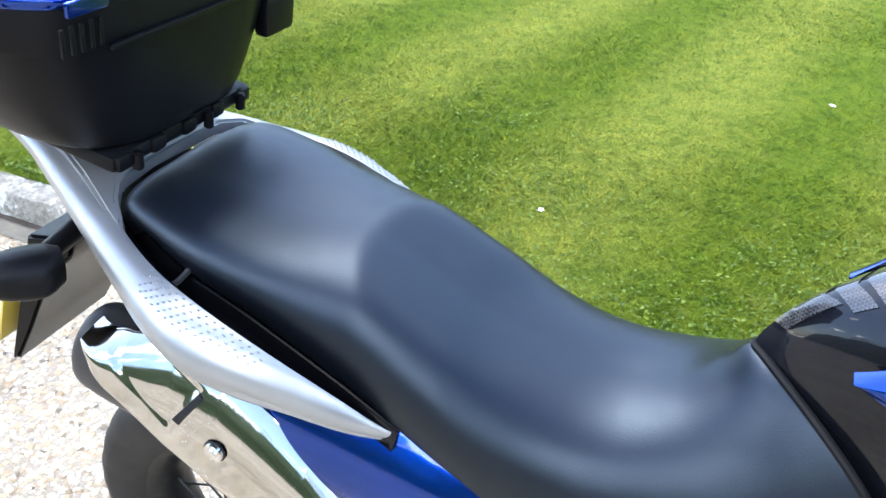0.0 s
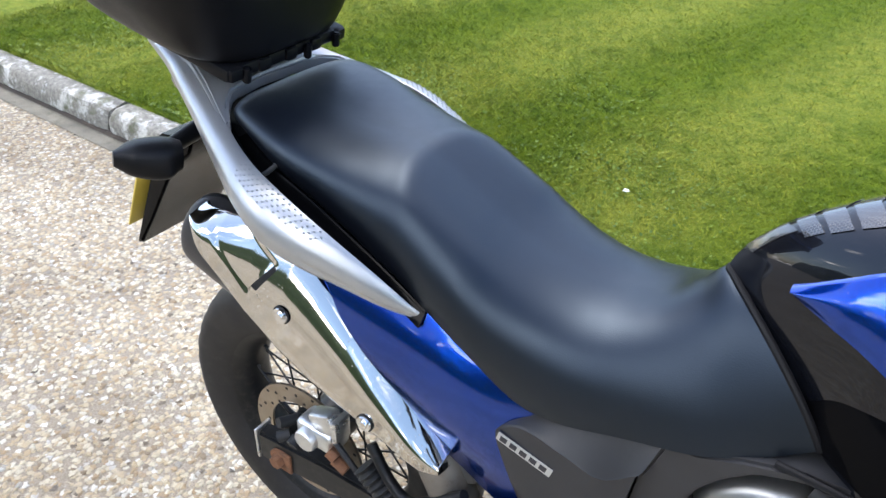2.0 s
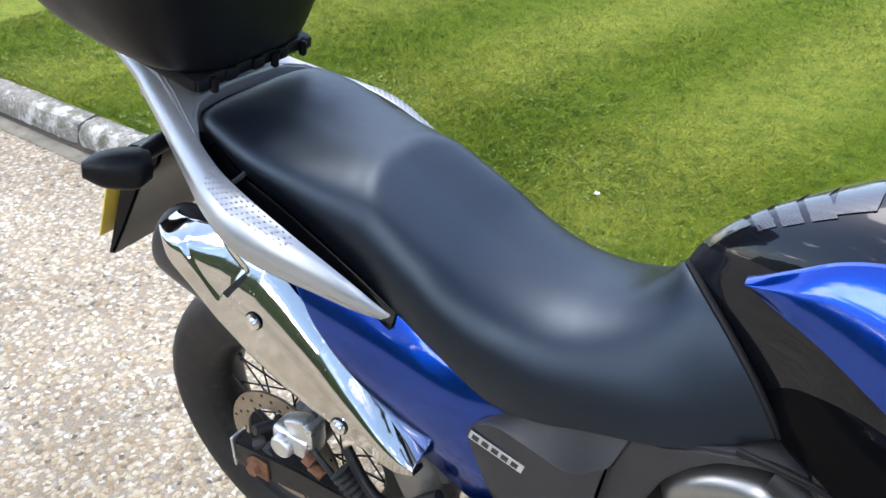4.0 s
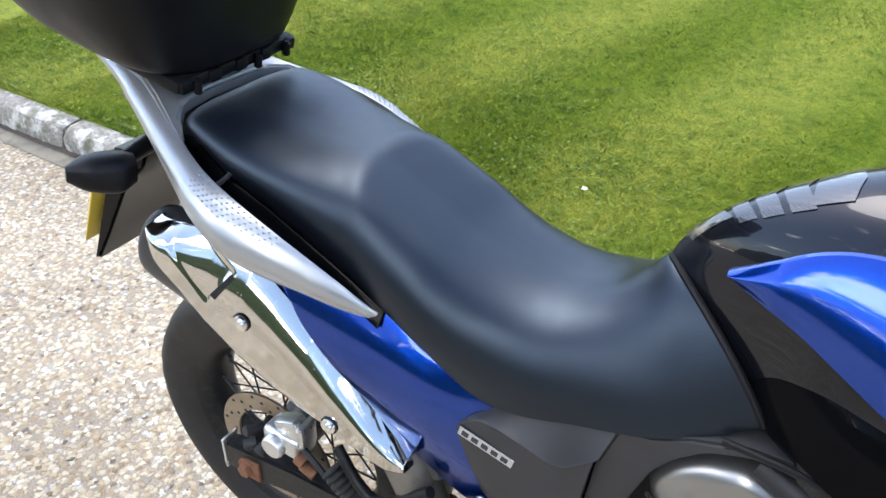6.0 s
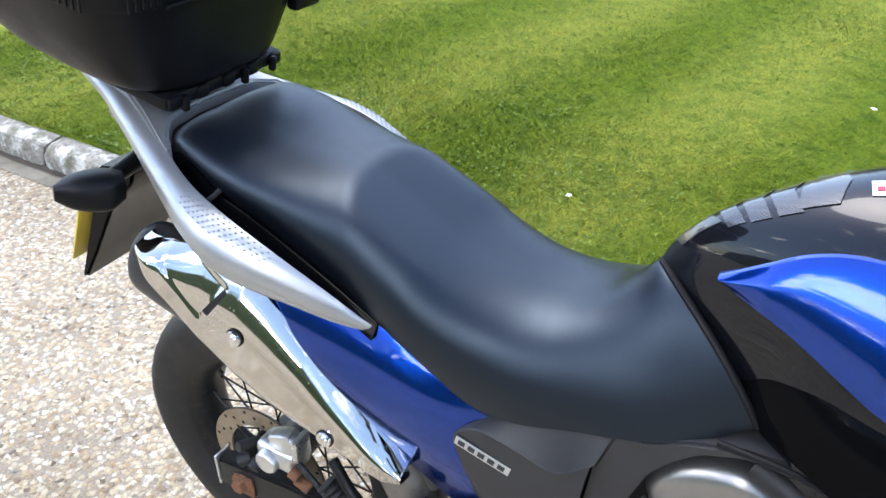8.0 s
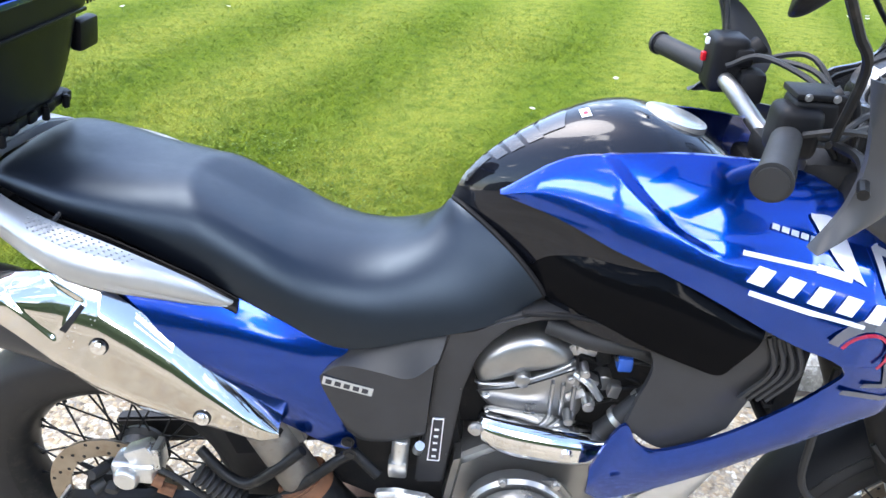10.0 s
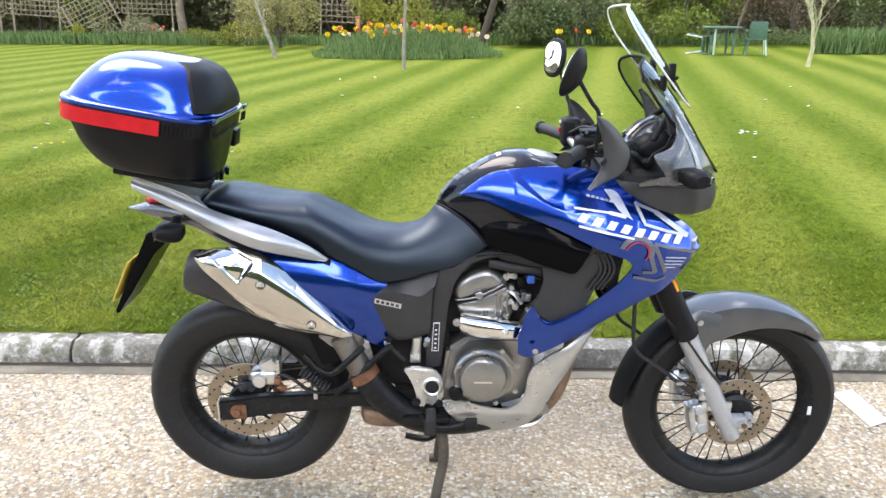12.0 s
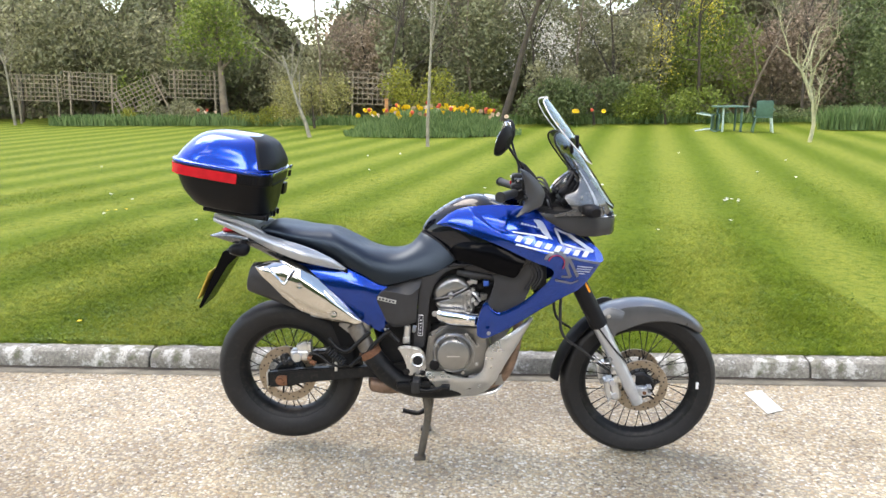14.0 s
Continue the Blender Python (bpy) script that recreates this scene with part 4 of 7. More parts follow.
def scoop(x, z):
    """The fairing's shoulder is pressed in ahead of a slanting crease."""
    line = float(np.interp(z, [0.985, 0.998, 1.015, 1.044, 1.076, 1.092], [0.94, 0.904, 0.867, 0.829, 0.791, 0.772]))
    ahead = min(1.0, max(0.0, (x - line) / 0.005))
    low = min(1.0, max(0.0, (z - 0.985) / 0.02))
    return 0.006 * ahead * low * max(0.0, 1 - max(0.0, x - line) / 0.2)


def fairing_side():
    width = lambda x, z: blue_width(x, z) - scoop(x, z)  # noqa: E731
    wing = skin([(0.656, 1.012), (0.724, 1.064), (0.797, 1.084), (0.926, 1.09), (1.045, 1.072), (1.148, 1.012), (1.26, 0.944), (1.306, 0.9), (1.318, 0.872)], [(0.656, 1.008), (0.72, 1.003), (0.8, 0.98), (0.91, 0.941), (1.0, 0.899), (1.05, 0.878), (1.1, 0.858), (1.175, 0.802), (1.31, 0.864)], width, 150, 44, 0.006, 0.006)
    arm = skin([(1.105, 0.856), (1.112, 0.832), (1.07, 0.78), (0.985, 0.714), (0.908, 0.678), (0.874, 0.692), (0.855, 0.724), (0.836, 0.7), (0.815, 0.63)], [(1.305, 0.864), (1.235, 0.778), (1.155, 0.735), (1.07, 0.69), (0.985, 0.636), (0.92, 0.598), (0.87, 0.574), (0.84, 0.567), (0.817, 0.578)], blue_width, 80, 16, 0.006, 0.006)
    return join(wing, arm)


fairing = None
for bm in both_sides(fairing_side):
    f = part("side_fairing", bm, "blue", moto, "metallic blue side fairing with white and grey graphics")
    fairing = fairing or f


def decal(name, top, bottom, mat, lift=0.0025, nu=14, nv=3):
    return part(name, skin(top, bottom, lambda x, z: blue_width(x, z) + 0.006 + lift, nu, nv, 0.0012), mat, fairing)


def stripe_between(a, b, w):
    (x0, z0), (x1, z1) = a, b
    d = math.hypot(x1 - x0, z1 - z0)
    nx, nz = -(z1 - z0) / d * w / 2, (x1 - x0) / d * w / 2
    n = 6
    P = [(x0 + (x1 - x0) * i / n, z0 + (z1 - z0) * i / n) for i in range(n + 1)]
    return [(x + nx, z + nz) for x, z in P], [(x - nx, z - nz) for x, z in P]


# the model script is kept as plain slanted white blocks
for i in range(8):
    x0 = 0.96 + 0.0372 * i
    z0 = 0.985 - 0.255 * (x0 - 0.96)
    h, w = 0.0185, 0.0205
    decal("graphic_block", [(x0 + 0.014, z0), (x0 + 0.014 + w, z0 - 0.255 * w)], [(x0, z0 - h), (x0 + w, z0 - h - 0.255 * w)], "white", 0.0035, 6, 3)
for a, b, w in (((0.953, 0.998), (1.045, 0.985), 0.005), ((1.045, 0.985), (1.09, 0.974), 0.009), ((0.965, 0.953), (1.05, 0.934), 0.006), ((1.05, 0.934), (1.11, 0.921), 0.005)):
    decal("graphic_line", *stripe_between(a, b, w), "white")
# pale open triangles behind the script
decal("graphic_wedge", [(1.036, 1.04), (1.07, 1.03), (1.1, 0.978)], [(1.036, 1.036), (1.076, 0.985), (1.108, 0.966)], "decal_pale", 0.0028)
for a, b, w in (((1.117, 1.008), (1.14, 0.957), 0.009), ((1.138, 0.955), (1.27, 0.91), 0.007), ((1.116, 1.006), (1.172, 0.981), 0.007), ((1.172, 0.981), (1.27, 0.911), 0.012)):
    decal("graphic_line", *stripe_between(a, b, w), "decal_pale", 0.0028)
for a, b, w in (((1.166, 0.905), (1.207, 0.82), 0.011), ((1.166, 0.905), (1.3, 0.862), 0.008), ((1.16, 0.867), (1.178, 0.82), 0.013), ((1.178, 0.82), (1.142, 0.824), 0.008), ((1.118, 0.811), (1.183, 0.794), 0.008), ((1.183, 0.794), (1.211, 0.804), 0.006)):
    decal("graphic_line", *stripe_between(a, b, w), "decal_grey")


def arc_band(cx, cz, r0, r1, a0, a1):
    A = np.linspace(radians(a0), radians(a1), 10)
    return [(cx + r1 * math.cos(a), cz + r1 * math.sin(a)) for a in A], [(cx + r0 * math.cos(a), cz + r0 * math.sin(a)) for a in A]


decal("graphic_arc", *arc_band(1.119, 0.88, 0.036, 0.05, 160, -20), "decal_grey", nu=24)
decal("graphic_arc", *arc_band(1.12, 0.88, 0.03, 0.034, 160, -40), "decal_red", 0.004, nu=24)
for k, w in enumerate((0.066, 0.06, 0.055, 0.035)):
    decal("small_print", *stripe_between((1.202 - 0.001 * k, 0.865 - 0.0098 * k), (1.202 + w, 0.865 - 0.0098 * k - 0.22 * w), 0.0032), "decal_pale", nu=6, nv=1)
for k in range(6):
    decal("small_print", *stripe_between((0.987 + 0.012 * k, 1.027 - 0.0029 * k), (0.996 + 0.012 * k, 1.0248 - 0.0029 * k), 0.0055), "decal_pale", nu=4, nv=1)
BLUE_SIDE = [
    [(0.08, -0.09, 0.884), (0.2, -0.1, 0.871), (0.3, -0.106, 0.854), (0.357, -0.112, 0.827), (0.4, -0.112, 0.804), (0.456, -0.106, 0.774)],
    [(0.085, -0.118, 0.868), (0.2, -0.129, 0.846), (0.3, -0.13, 0.826), (0.36, -0.131, 0.801), (0.405, -0.127, 0.778), (0.452, -0.119, 0.756)],
    [(0.1, -0.139, 0.843), (0.2, -0.149, 0.81), (0.3, -0.15, 0.786), (0.36, -0.147, 0.762), (0.402, -0.14, 0.741), (0.44, -0.129, 0.727)],
    [(0.12, -0.145, 0.815), (0.2, -0.155, 0.768), (0.3, -0.154, 0.724), (0.36, -0.147, 0.692), (0.41, -0.138, 0.67), (0.45, -0.128, 0.655)],
    [(0.13, -0.138, 0.79), (0.2, -0.14, 0.72), (0.3, -0.135, 0.652), (0.36, -0.128, 0.614), (0.415, -0.123, 0.578), (0.466, -0.12, 0.562)],
]
for bm in both_sides(lambda: sheet(BLUE_SIDE, 60, 30, 0.006)):
    pn = part("side_panel", bm, "blue", moto, "metallic blue panel under the seat")
    if pn.name == "side_panel":
        part("panel_bolt", turned([(0.0, -0.003), (0.006, -0.003), (0.009, -0.001), (0.01, 0.002), (0, 0.002)], 18, (0.449, -0.124, 0.583)), "alloy", pn)


COVER = [
    [(0.409, -0.128, 0.73), (0.437, -0.122, 0.75), (0.493, -0.106, 0.776), (0.552, -0.1, 0.798), (0.6, -0.1, 0.81)],
    [(0.411, -0.134, 0.727), (0.441, -0.131, 0.749), (0.496, -0.123, 0.76), (0.55, -0.119, 0.77), (0.597, -0.113, 0.796)],
    [(0.412, -0.137, 0.724), (0.445, -0.1375, 0.748), (0.5, -0.1385, 0.742), (0.548, -0.1385, 0.736), (0.588, -0.132, 0.767)],
    [(0.413, -0.138, 0.719), (0.447, -0.139, 0.74), (0.502, -0.14, 0.736), (0.546, -0.14, 0.73), (0.582, -0.135, 0.752)],
    [(0.42, -0.138, 0.697), (0.455, -0.14, 0.685), (0.505, -0.141, 0.68), (0.545, -0.14, 0.678), (0.577, -0.136, 0.69)],
    [(0.44, -0.136, 0.648), (0.468, -0.138, 0.622), (0.505, -0.139, 0.618), (0.542, -0.138, 0.625), (0.573, -0.134, 0.636)],
    [(0.452, -0.131, 0.615), (0.473, -0.13, 0.598), (0.505, -0.13, 0.597), (0.54, -0.129, 0.605), (0.57, -0.126, 0.614)],
]
for bm in both_sides(lambda: sheet(COVER, 50, 60, 0.014)):
    cover = part("side_cover", bm, "grey_plastic", moto, "matt dark grey side cover with a maker's badge")
    if cover.name == "side_cover":
        a, b = Vector((0.418, 0.7215)), Vector((0.4935, 0.7035))
        badge = part("badge", join(skin(*stripe_between(a, b, 0.0165), lambda x, z: 0.141, 8, 2, 0.004)), "decal_dark", cover, "silver badge with dark marks")
        part("badge_field", skin(*stripe_between(a + (b - a) * 0.012, b - (b - a) * 0.012, 0.0142), lambda x, z: 0.142, 8, 2, 0.002), "badge_silver", badge)
        for k in range(5):
            c = a + (b - a) * (0.07 + 0.178 * k)
            part("badge_mark", skin(*stripe_between(c, c + (b - a) * 0.12, 0.0078), lambda x, z: 0.143, 3, 1, 0.002), "decal_dark", badge)

# grab rail and rack
RAIL = [  # x; outer edge y, z; inner edge y, z; depth
    (-0.26, 0.038, 1.024, 0.012, 1.036, 0.012),
    (-0.2, 0.057, 1.006, 0.026, 1.02, 0.018),
    (-0.15, 0.081, 0.992, 0.046, 1.009, 0.02),
    (-0.1, 0.105, 0.978, 0.068, 0.996, 0.022),
    (-0.05, 0.129, 0.96, 0.094, 0.983, 0.024),
    (0.0, 0.154, 0.944, 0.121, 0.972, 0.026),
    (0.05, 0.179, 0.93, 0.141, 0.962, 0.026),
    (0.1, 0.192, 0.912, 0.152, 0.95, 0.024),
    (0.15, 0.186, 0.892, 0.157, 0.934, 0.02),
    (0.2, 0.171, 0.872, 0.155, 0.911, 0.015),
    (0.25, 0.155, 0.852, 0.147, 0.881, 0.01),
    (0.28, 0.141, 0.84, 0.137, 0.855, 0.006),
    (0.298, 0.128, 0.832, 0.127, 0.837, 0.003),
]
RAIL_FINE = spline(RAIL, 300)
RAIL_BULGE = ([0, 0.06, 0.25, 0.5, 0.8, 0.96, 1], [0, 0.1, 0.19, 0.22, 0.15, 0.05, 0])


def rail_at(x):
    """Outer edge, inner edge and the outward normal of the rail's face at x."""
    oy, oz, iy, iz, d = (float(np.interp(x, [p[0] for p in RAIL_FINE], [p[k] for p in RAIL_FINE])) for k in range(1, 6))
    o, i = Vector((oy, oz)), Vector((iy, iz))
    n = Vector((i - o)).orthogonal().normalized()
    return o, i, n if n.x + n.y > 0 else -n, d


def rail_side():
    """Grab rail: a broad face that lies flat at the back and turns upright to a point at the front."""
    rings = []
    for x in np.linspace(-0.26, 0.298, 64):
        o, i, n, d = rail_at(x)
        w = (i - o).length
        prof = [o + (i - o) * f + n * w * float(np.interp(f, *RAIL_BULGE)) for f in (0, 0.06, 0.15, 0.25, 0.38, 0.5, 0.65, 0.8, 0.9, 0.96, 1)]
        prof += [i - Vector((0.002, d * 0.8)), o + (i - o) * 0.5 - Vector((0.006, d)), o - Vector((0.004, d * 0.8)), o - Vector((-0.001, d * 0.35))]
        rings.append([(x, -p.x, p.y) for p in prof])
    return rings_mesh(rings)


def rack_plate():
    half = [(-0.26, 0.03), (-0.15, 0.056), (-0.1, 0.078), (-0.055, 0.1), (-0.02, 0.117), (-0.03, 0.1), (-0.05, 0.084), (-0.066, 0.06), (-0.072, 0.0)]
    out = [(x, y) for x, y in half] + [(x, -y) for x, y in half[-2::-1]]
    bm = plate(out, 0, 0.02, 0.004, pose(0, 0, 0, 90))
    for v in bm.verts:
        v.co.z += 0.99 - (v.co.x + 0.1) * 0.24 - max(0.0, abs(v.co.y) - 0.07) * 0.35
    return bm


r1, r2 = both_sides(rail_side)
rail = part("grab_rail", set_over(join(r1, r2, rack_plate())), "silver", moto, "silver-grey painted grab rail and luggage rack")
dot = None
for sgn in (-1, 1):
    for i in range(15):
        for j in range(6):
            x = 0.04 + 0.0095 * i + 0.0045 * (j % 2)
            f = 0.95 - 0.09 * j
            if j > 5.5 - 0.3 * max(0, i - 5):
                continue
            o, e, n, d = rail_at(x)
            q = o + (e - o) * f + n * (float(np.interp(f, *RAIL_BULGE)) * (e - o).length + 0.0002)
            over = 2 * float(np.interp(x, [0.0, 0.06, 0.12, 0.24], [0.024, 0.016, 0.008, 0.0])) if sgn > 0 else 0.0
            m = pose(x, sgn * q.x + over, q.y, -sgn * math.degrees(math.atan2(n.y, n.x)))
            if dot is None:
                dot = part("grip_dot", turned([(0.0, -0.001), (0.0013, -0.0008), (0.0019, 0.0), (0.0013, 0.0008), (0, 0.001)], 8), "silver", rail)
                dot.matrix_basis = m
            else:
                share("grip_dot", dot, rail, m)

LIP = [(-0.05, -0.066, 0.968), (0.0, -0.094, 0.958), (0.06, -0.112, 0.941), (0.12, -0.115, 0.921), (0.2, -0.12, 0.889), (0.25, -0.123, 0.867), (0.3, -0.126, 0.842)]
trim_rows = [[(x, -rail_at(x)[1].x + 0.003, rail_at(x)[1].y - 0.012) for x in (-0.05, 0.0, 0.06, 0.12, 0.2, 0.25, 0.296)], [(x, y - 0.014, z - 0.016) for x, y, z in LIP], LIP]
part("under_seat_trim", join(*both_sides(lambda: join(sheet(trim_rows, 40, 8, 0.006), tube(LIP[2:], 0.0022, 30, 6)))), "black_satin", moto, "black plastic seat base trim with a thin raised lip")
part("seat_strap", tube([(0.05, -0.14, 0.945), (0.056, -0.128, 0.946), (0.062, -0.11, 0.955)], 0.0035, 8, 6), "soft_rubber", moto)

part("seat_base", join(box((0.24, 0.17, 0.03), (0.01, 0, 0.955), 0.01), box((0.1, 0.1, 0.025), (-0.07, 0.02, 0.966), 0.008), box((0.08, 0.16, 0.02), (-0.02, 0.015, 0.95), 0.006), box((0.5, 0.18, 0.03), (0.34, 0, 0.83), 0.01)), "plastic", seat)
tail = part("tail_cowl", join(loft([(-0.3, 0.024, 0.943, 0.004, 0.003, 0), (-0.26, 0.024, 0.947, 0.034, 0.012, 0), (-0.2, 0.024, 0.945, 0.055, 0.028, 0), (-0.1, 0.02, 0.934, 0.085, 0.036, 0), (0.0, 0.01, 0.9, 0.1, 0.05, 0), (0.12, 0, 0.86, 0.1, 0.06, 0)], 30, 24, 2.6)), "gunmetal", moto, "dark grey tail cowl")
part("tail_lamp", loft([(-0.245, 0.024, 0.97, 0.01, 0.006, 0), (-0.225, 0.024, 0.975, 0.04, 0.012, 0), (-0.19, 0.024, 0.98, 0.05, 0.014, 0), (-0.15, 0.024, 0.982, 0.045, 0.01, 0)], 14, 18, 2.6), "red", tail, "red tail lamp lens")
mud = part("mudguard", join(plate([(-0.135, 0.915), (-0.215, 0.9), (-0.25, 0.83), (-0.336, 0.66), (-0.326, 0.655), (-0.28, 0.72), (-0.2, 0.84), (-0.15, 0.885)], -0.085, 0.085, 0.004)), "black_satin", moto, "black plastic rear mudguard")
part("number_plate", box((0.004, 0.19, 0.13), (0, 0, 0), 0.001, m=pose(0, 0, 0, 0, 26)), "yellow", mud, "yellow number plate with its characters hidden").location = (-0.303, 0.0, 0.758)
part("plate_marks", join(*[box((0.0055, 0.022, 0.055), (0, -0.075 + 0.03 * i, 0.0), 0, m=None) for i in range(6)]), "decal_dark", mud).matrix_basis = pose(-0.305, 0.0, 0.758, 0, 26)
for sgn in (-1, 1):
    ind = part("indicator", join(moved(loft([(-0.045, 0, 0, 0.008, 0.01, 0), (-0.02, 0, 0, 0.026, 0.022, 0), (0.018, 0, 0, 0.03, 0.026, 0), (0.04, 0, 0.004, 0.02, 0.018, 0)], 16, 18, 2.8), pose(-0.122, sgn * 0.166, 0.925, 0, 10, sgn * -60)), rod((-0.135, sgn * 0.06, 0.93), (-0.122, sgn * 0.15, 0.926), 0.014, 0.011, 12)), "case_black", moto, "black rear indicator on a short stalk")
    part("indicator_lens", box((0.004, 0.036, 0.03), (0, 0, 0), 0.003), "lens", ind).matrix_basis = pose(-0.155, sgn * 0.174, 0.925, 0, 8, sgn * -20)

# ---- motorcycle: exhaust, engine, frame ----
SH_TOP = [(-0.056, 0.868), (0.0, 0.876), (0.06, 0.876), (0.118, 0.86), (0.16, 0.828), (0.21, 0.786), (0.25, 0.744), (0.295, 0.7), (0.335, 0.66), (0.353, 0.642)]
SH_LOW = [(-0.062, 0.85), (-0.035, 0.812), (0.0, 0.774), (0.04, 0.726), (0.09, 0.684), (0.15, 0.652), (0.2, 0.638), (0.26, 0.626), (0.33, 0.61), (0.356, 0.62)]


def window_depth(x, z):
    """Depth of the pressed recess: nothing at the back, deepest at the slot."""
    ax, az, bx, bz = 0.103, 0.846, 0.054, 0.782  # the slot's line
    ux, uz = bx - ax, bz - az
    L = math.hypot(ux, uz)
    v = ((x - ax) * ux + (z - az) * uz) / L / L
    back = ((x - ax) * uz - (z - az) * ux) / L  # distance behind the slot
    length = 0.135 - 0.03 * v
    if back < -0.001 or back > length:
        return 0.0
    edge = 0.35 * back / length
    soft = lambda q: q * q * (3 - 2 * q)  # noqa: E731
    side = soft(min(1.0, max(0.0, (v - edge * 0.6) / 0.13))) * soft(min(1.0, max(0.0, (1 - edge * 0.7 - v) / 0.13)))
    return 0.006 * (1 - back / length) ** 0.7 * side * soft(min(1.0, (back + 0.002) / 0.014))


def shield_width(x, z):
    """Half width of the heat shield: nearly upright outside, rolled in over its upper part."""
    hi = float(np.interp(x, *zip(*SH_TOP)))
    lo = float(np.interp(x, *zip(*SH_LOW)))
    f = (z - lo) / max(0.02, hi - lo)
    end = 0.03 * max(0.0, (-0.02 - x) / 0.05) ** 2 + 0.008 * max(0.0, (x - 0.3) / 0.05) ** 2
    return 0.186 - 0.034 * max(0.0, (f - 0.56) / 0.44) ** 2.2 - 0.022 * max(0.0, (0.3 - f) / 0.3) ** 2 - 0.02 * (x + 0.06) - end


muffler = part("muffler", loft([(-0.1, -0.122, 0.806, 0.026, 0.035, -14), (-0.092, -0.122, 0.806, 0.042, 0.058, -14), (-0.06, -0.12, 0.798, 0.046, 0.066, -18), (0.0, -0.116, 0.772, 0.045, 0.066, -22), (0.1, -0.114, 0.728, 0.045, 0.062, -23), (0.2, -0.114, 0.684, 0.042, 0.05, -23), (0.3, -0.118, 0.642, 0.034, 0.032, -23), (0.345, -0.12, 0.626, 0.024, 0.02, -23)], 44, 32, 2.1), "grey_plastic", moto, "dark oval muffler with a black end cap")
shield = part("heat_shield", skin(SH_TOP, SH_LOW, lambda x, z: shield_width(x, z) - window_depth(x, z), 260, 120, 0.004, 0.0), "chrome", muffler, "polished steel heat shield speckled with road dirt")
part("shield_slot", skin([(0.094, 0.842), (0.097, 0.8405), (0.100, 0.839)], [(0.066, 0.809), (0.07, 0.8065), (0.074, 0.804)], lambda x, z: shield_width(x, z) + 0.0012, 10, 14, 0.012), "void", muffler, "dark slot in the shield")
for p in ((0.116, 0.784), (0.247, 0.665)):
    at = (p[0], -shield_width(*p) - 0.003, p[1])
    part("shield_bolt", join(turned([(0.0, -0.004), (0.005, -0.003), (0.006, -0.0005), (0.011, -0.002), (0.012, 0.003), (0.0, 0.003)], 24, at)), "plain_chrome", muffler)
    part("bolt_ring", turned([(0.012, 0.0012), (0.0132, 0.0012), (0.0132, 0.003), (0.012, 0.003), (0.012, 0.0012)], 24, at), "void", muffler)
part("exhaust_pipe", tube([(0.378, -0.12, 0.485), (0.425, -0.122, 0.42), (0.48, -0.125, 0.372), (0.55, -0.125, 0.34), (0.66, -0.11, 0.325), (0.78, -0.08, 0.33)], 0.043, 40, 20), "black_metal", moto, "black exhaust collector pipe")
part("pipe_clamp", rod((0.315, -0.116, 0.605), (0.376, -0.12, 0.487), 0.034, segs=24, bevel=0.004), "dull_steel", moto, "dull grey exhaust clamp sleeve")
part("clamp_ring", rod((0.371, -0.12, 0.497), (0.386, -0.12, 0.47), 0.045, segs=24, bevel=0.003), "rust", moto, "rusty clamp ring")
part("clamp_bolt", bolt((0.39, -0.165, 0.49)), "rust", moto)
part("collector_box", loft([(0.36, -0.02, 0.325, 0.05, 0.02, 0), (0.38, -0.03, 0.325, 0.075, 0.034, 0), (0.45, -0.03, 0.318, 0.08, 0.036, 0), (0.52, -0.03, 0.32, 0.07, 0.03, 0)], 16, 24, 3), "pipe", moto, "rust-brown exhaust collector")
part("header_pipe", tube([(0.74, -0.07, 0.33), (0.86, -0.075, 0.325), (0.935, -0.08, 0.38), (0.975, -0.08, 0.5), (0.985, -0.06, 0.62), (0.94, -0.03, 0.72)], 0.021, 40, 14), "pipe", moto, "heat-tinted header pipe")

engine = part("crankcase", join(plate([(0.6, 0.43), (0.62, 0.56), (0.68, 0.6), (0.84, 0.6), (0.88, 0.5), (0.85, 0.4), (0.72, 0.36), (0.62, 0.37)], -0.12, 0.12, 0.012), plate([(0.64, 0.47), (0.648, 0.53), (0.69, 0.575), (0.78, 0.578), (0.815, 0.53), (0.81, 0.46), (0.76, 0.42), (0.68, 0.42)], -0.172, -0.15, 0.008)), "engine", moto, "cast alloy engine crankcase")
part("clutch_cover", turned([(0.0, -0.2), (0.056, -0.2), (0.063, -0.196), (0.066, -0.188), (0.067, -0.176), (0.0, -0.176)], 56, (0.722, 0, 0.5)), "engine", engine, "round alloy clutch cover")
part("cover_ring", turned([(0.066, -0.172), (0.078, -0.176), (0.083, -0.17), (0.083, -0.15), (0.066, -0.15), (0.066, -0.172)], 56, (0.722, 0, 0.5)), "engine", engine)
part("cover_lettering", box((0.05, 0.0012, 0.004), (0.722, -0.2004, 0.497), 0), "alloy", engine)
for x, z in ((0.648, 0.47), (0.655, 0.535), (0.695, 0.577), (0.775, 0.58), (0.818, 0.535), (0.815, 0.455), (0.76, 0.418), (0.68, 0.418)):
    part("engine_bolt", bolt((x, -0.172, z), 0.005, 0.008), "steel", engine)
part("oil_cap", turned([(0.0, -0.19), (0.018, -0.19), (0.02, -0.186), (0.02, -0.17), (0, -0.17)], 20, (0.645, 0, 0.452)), "plastic", engine)
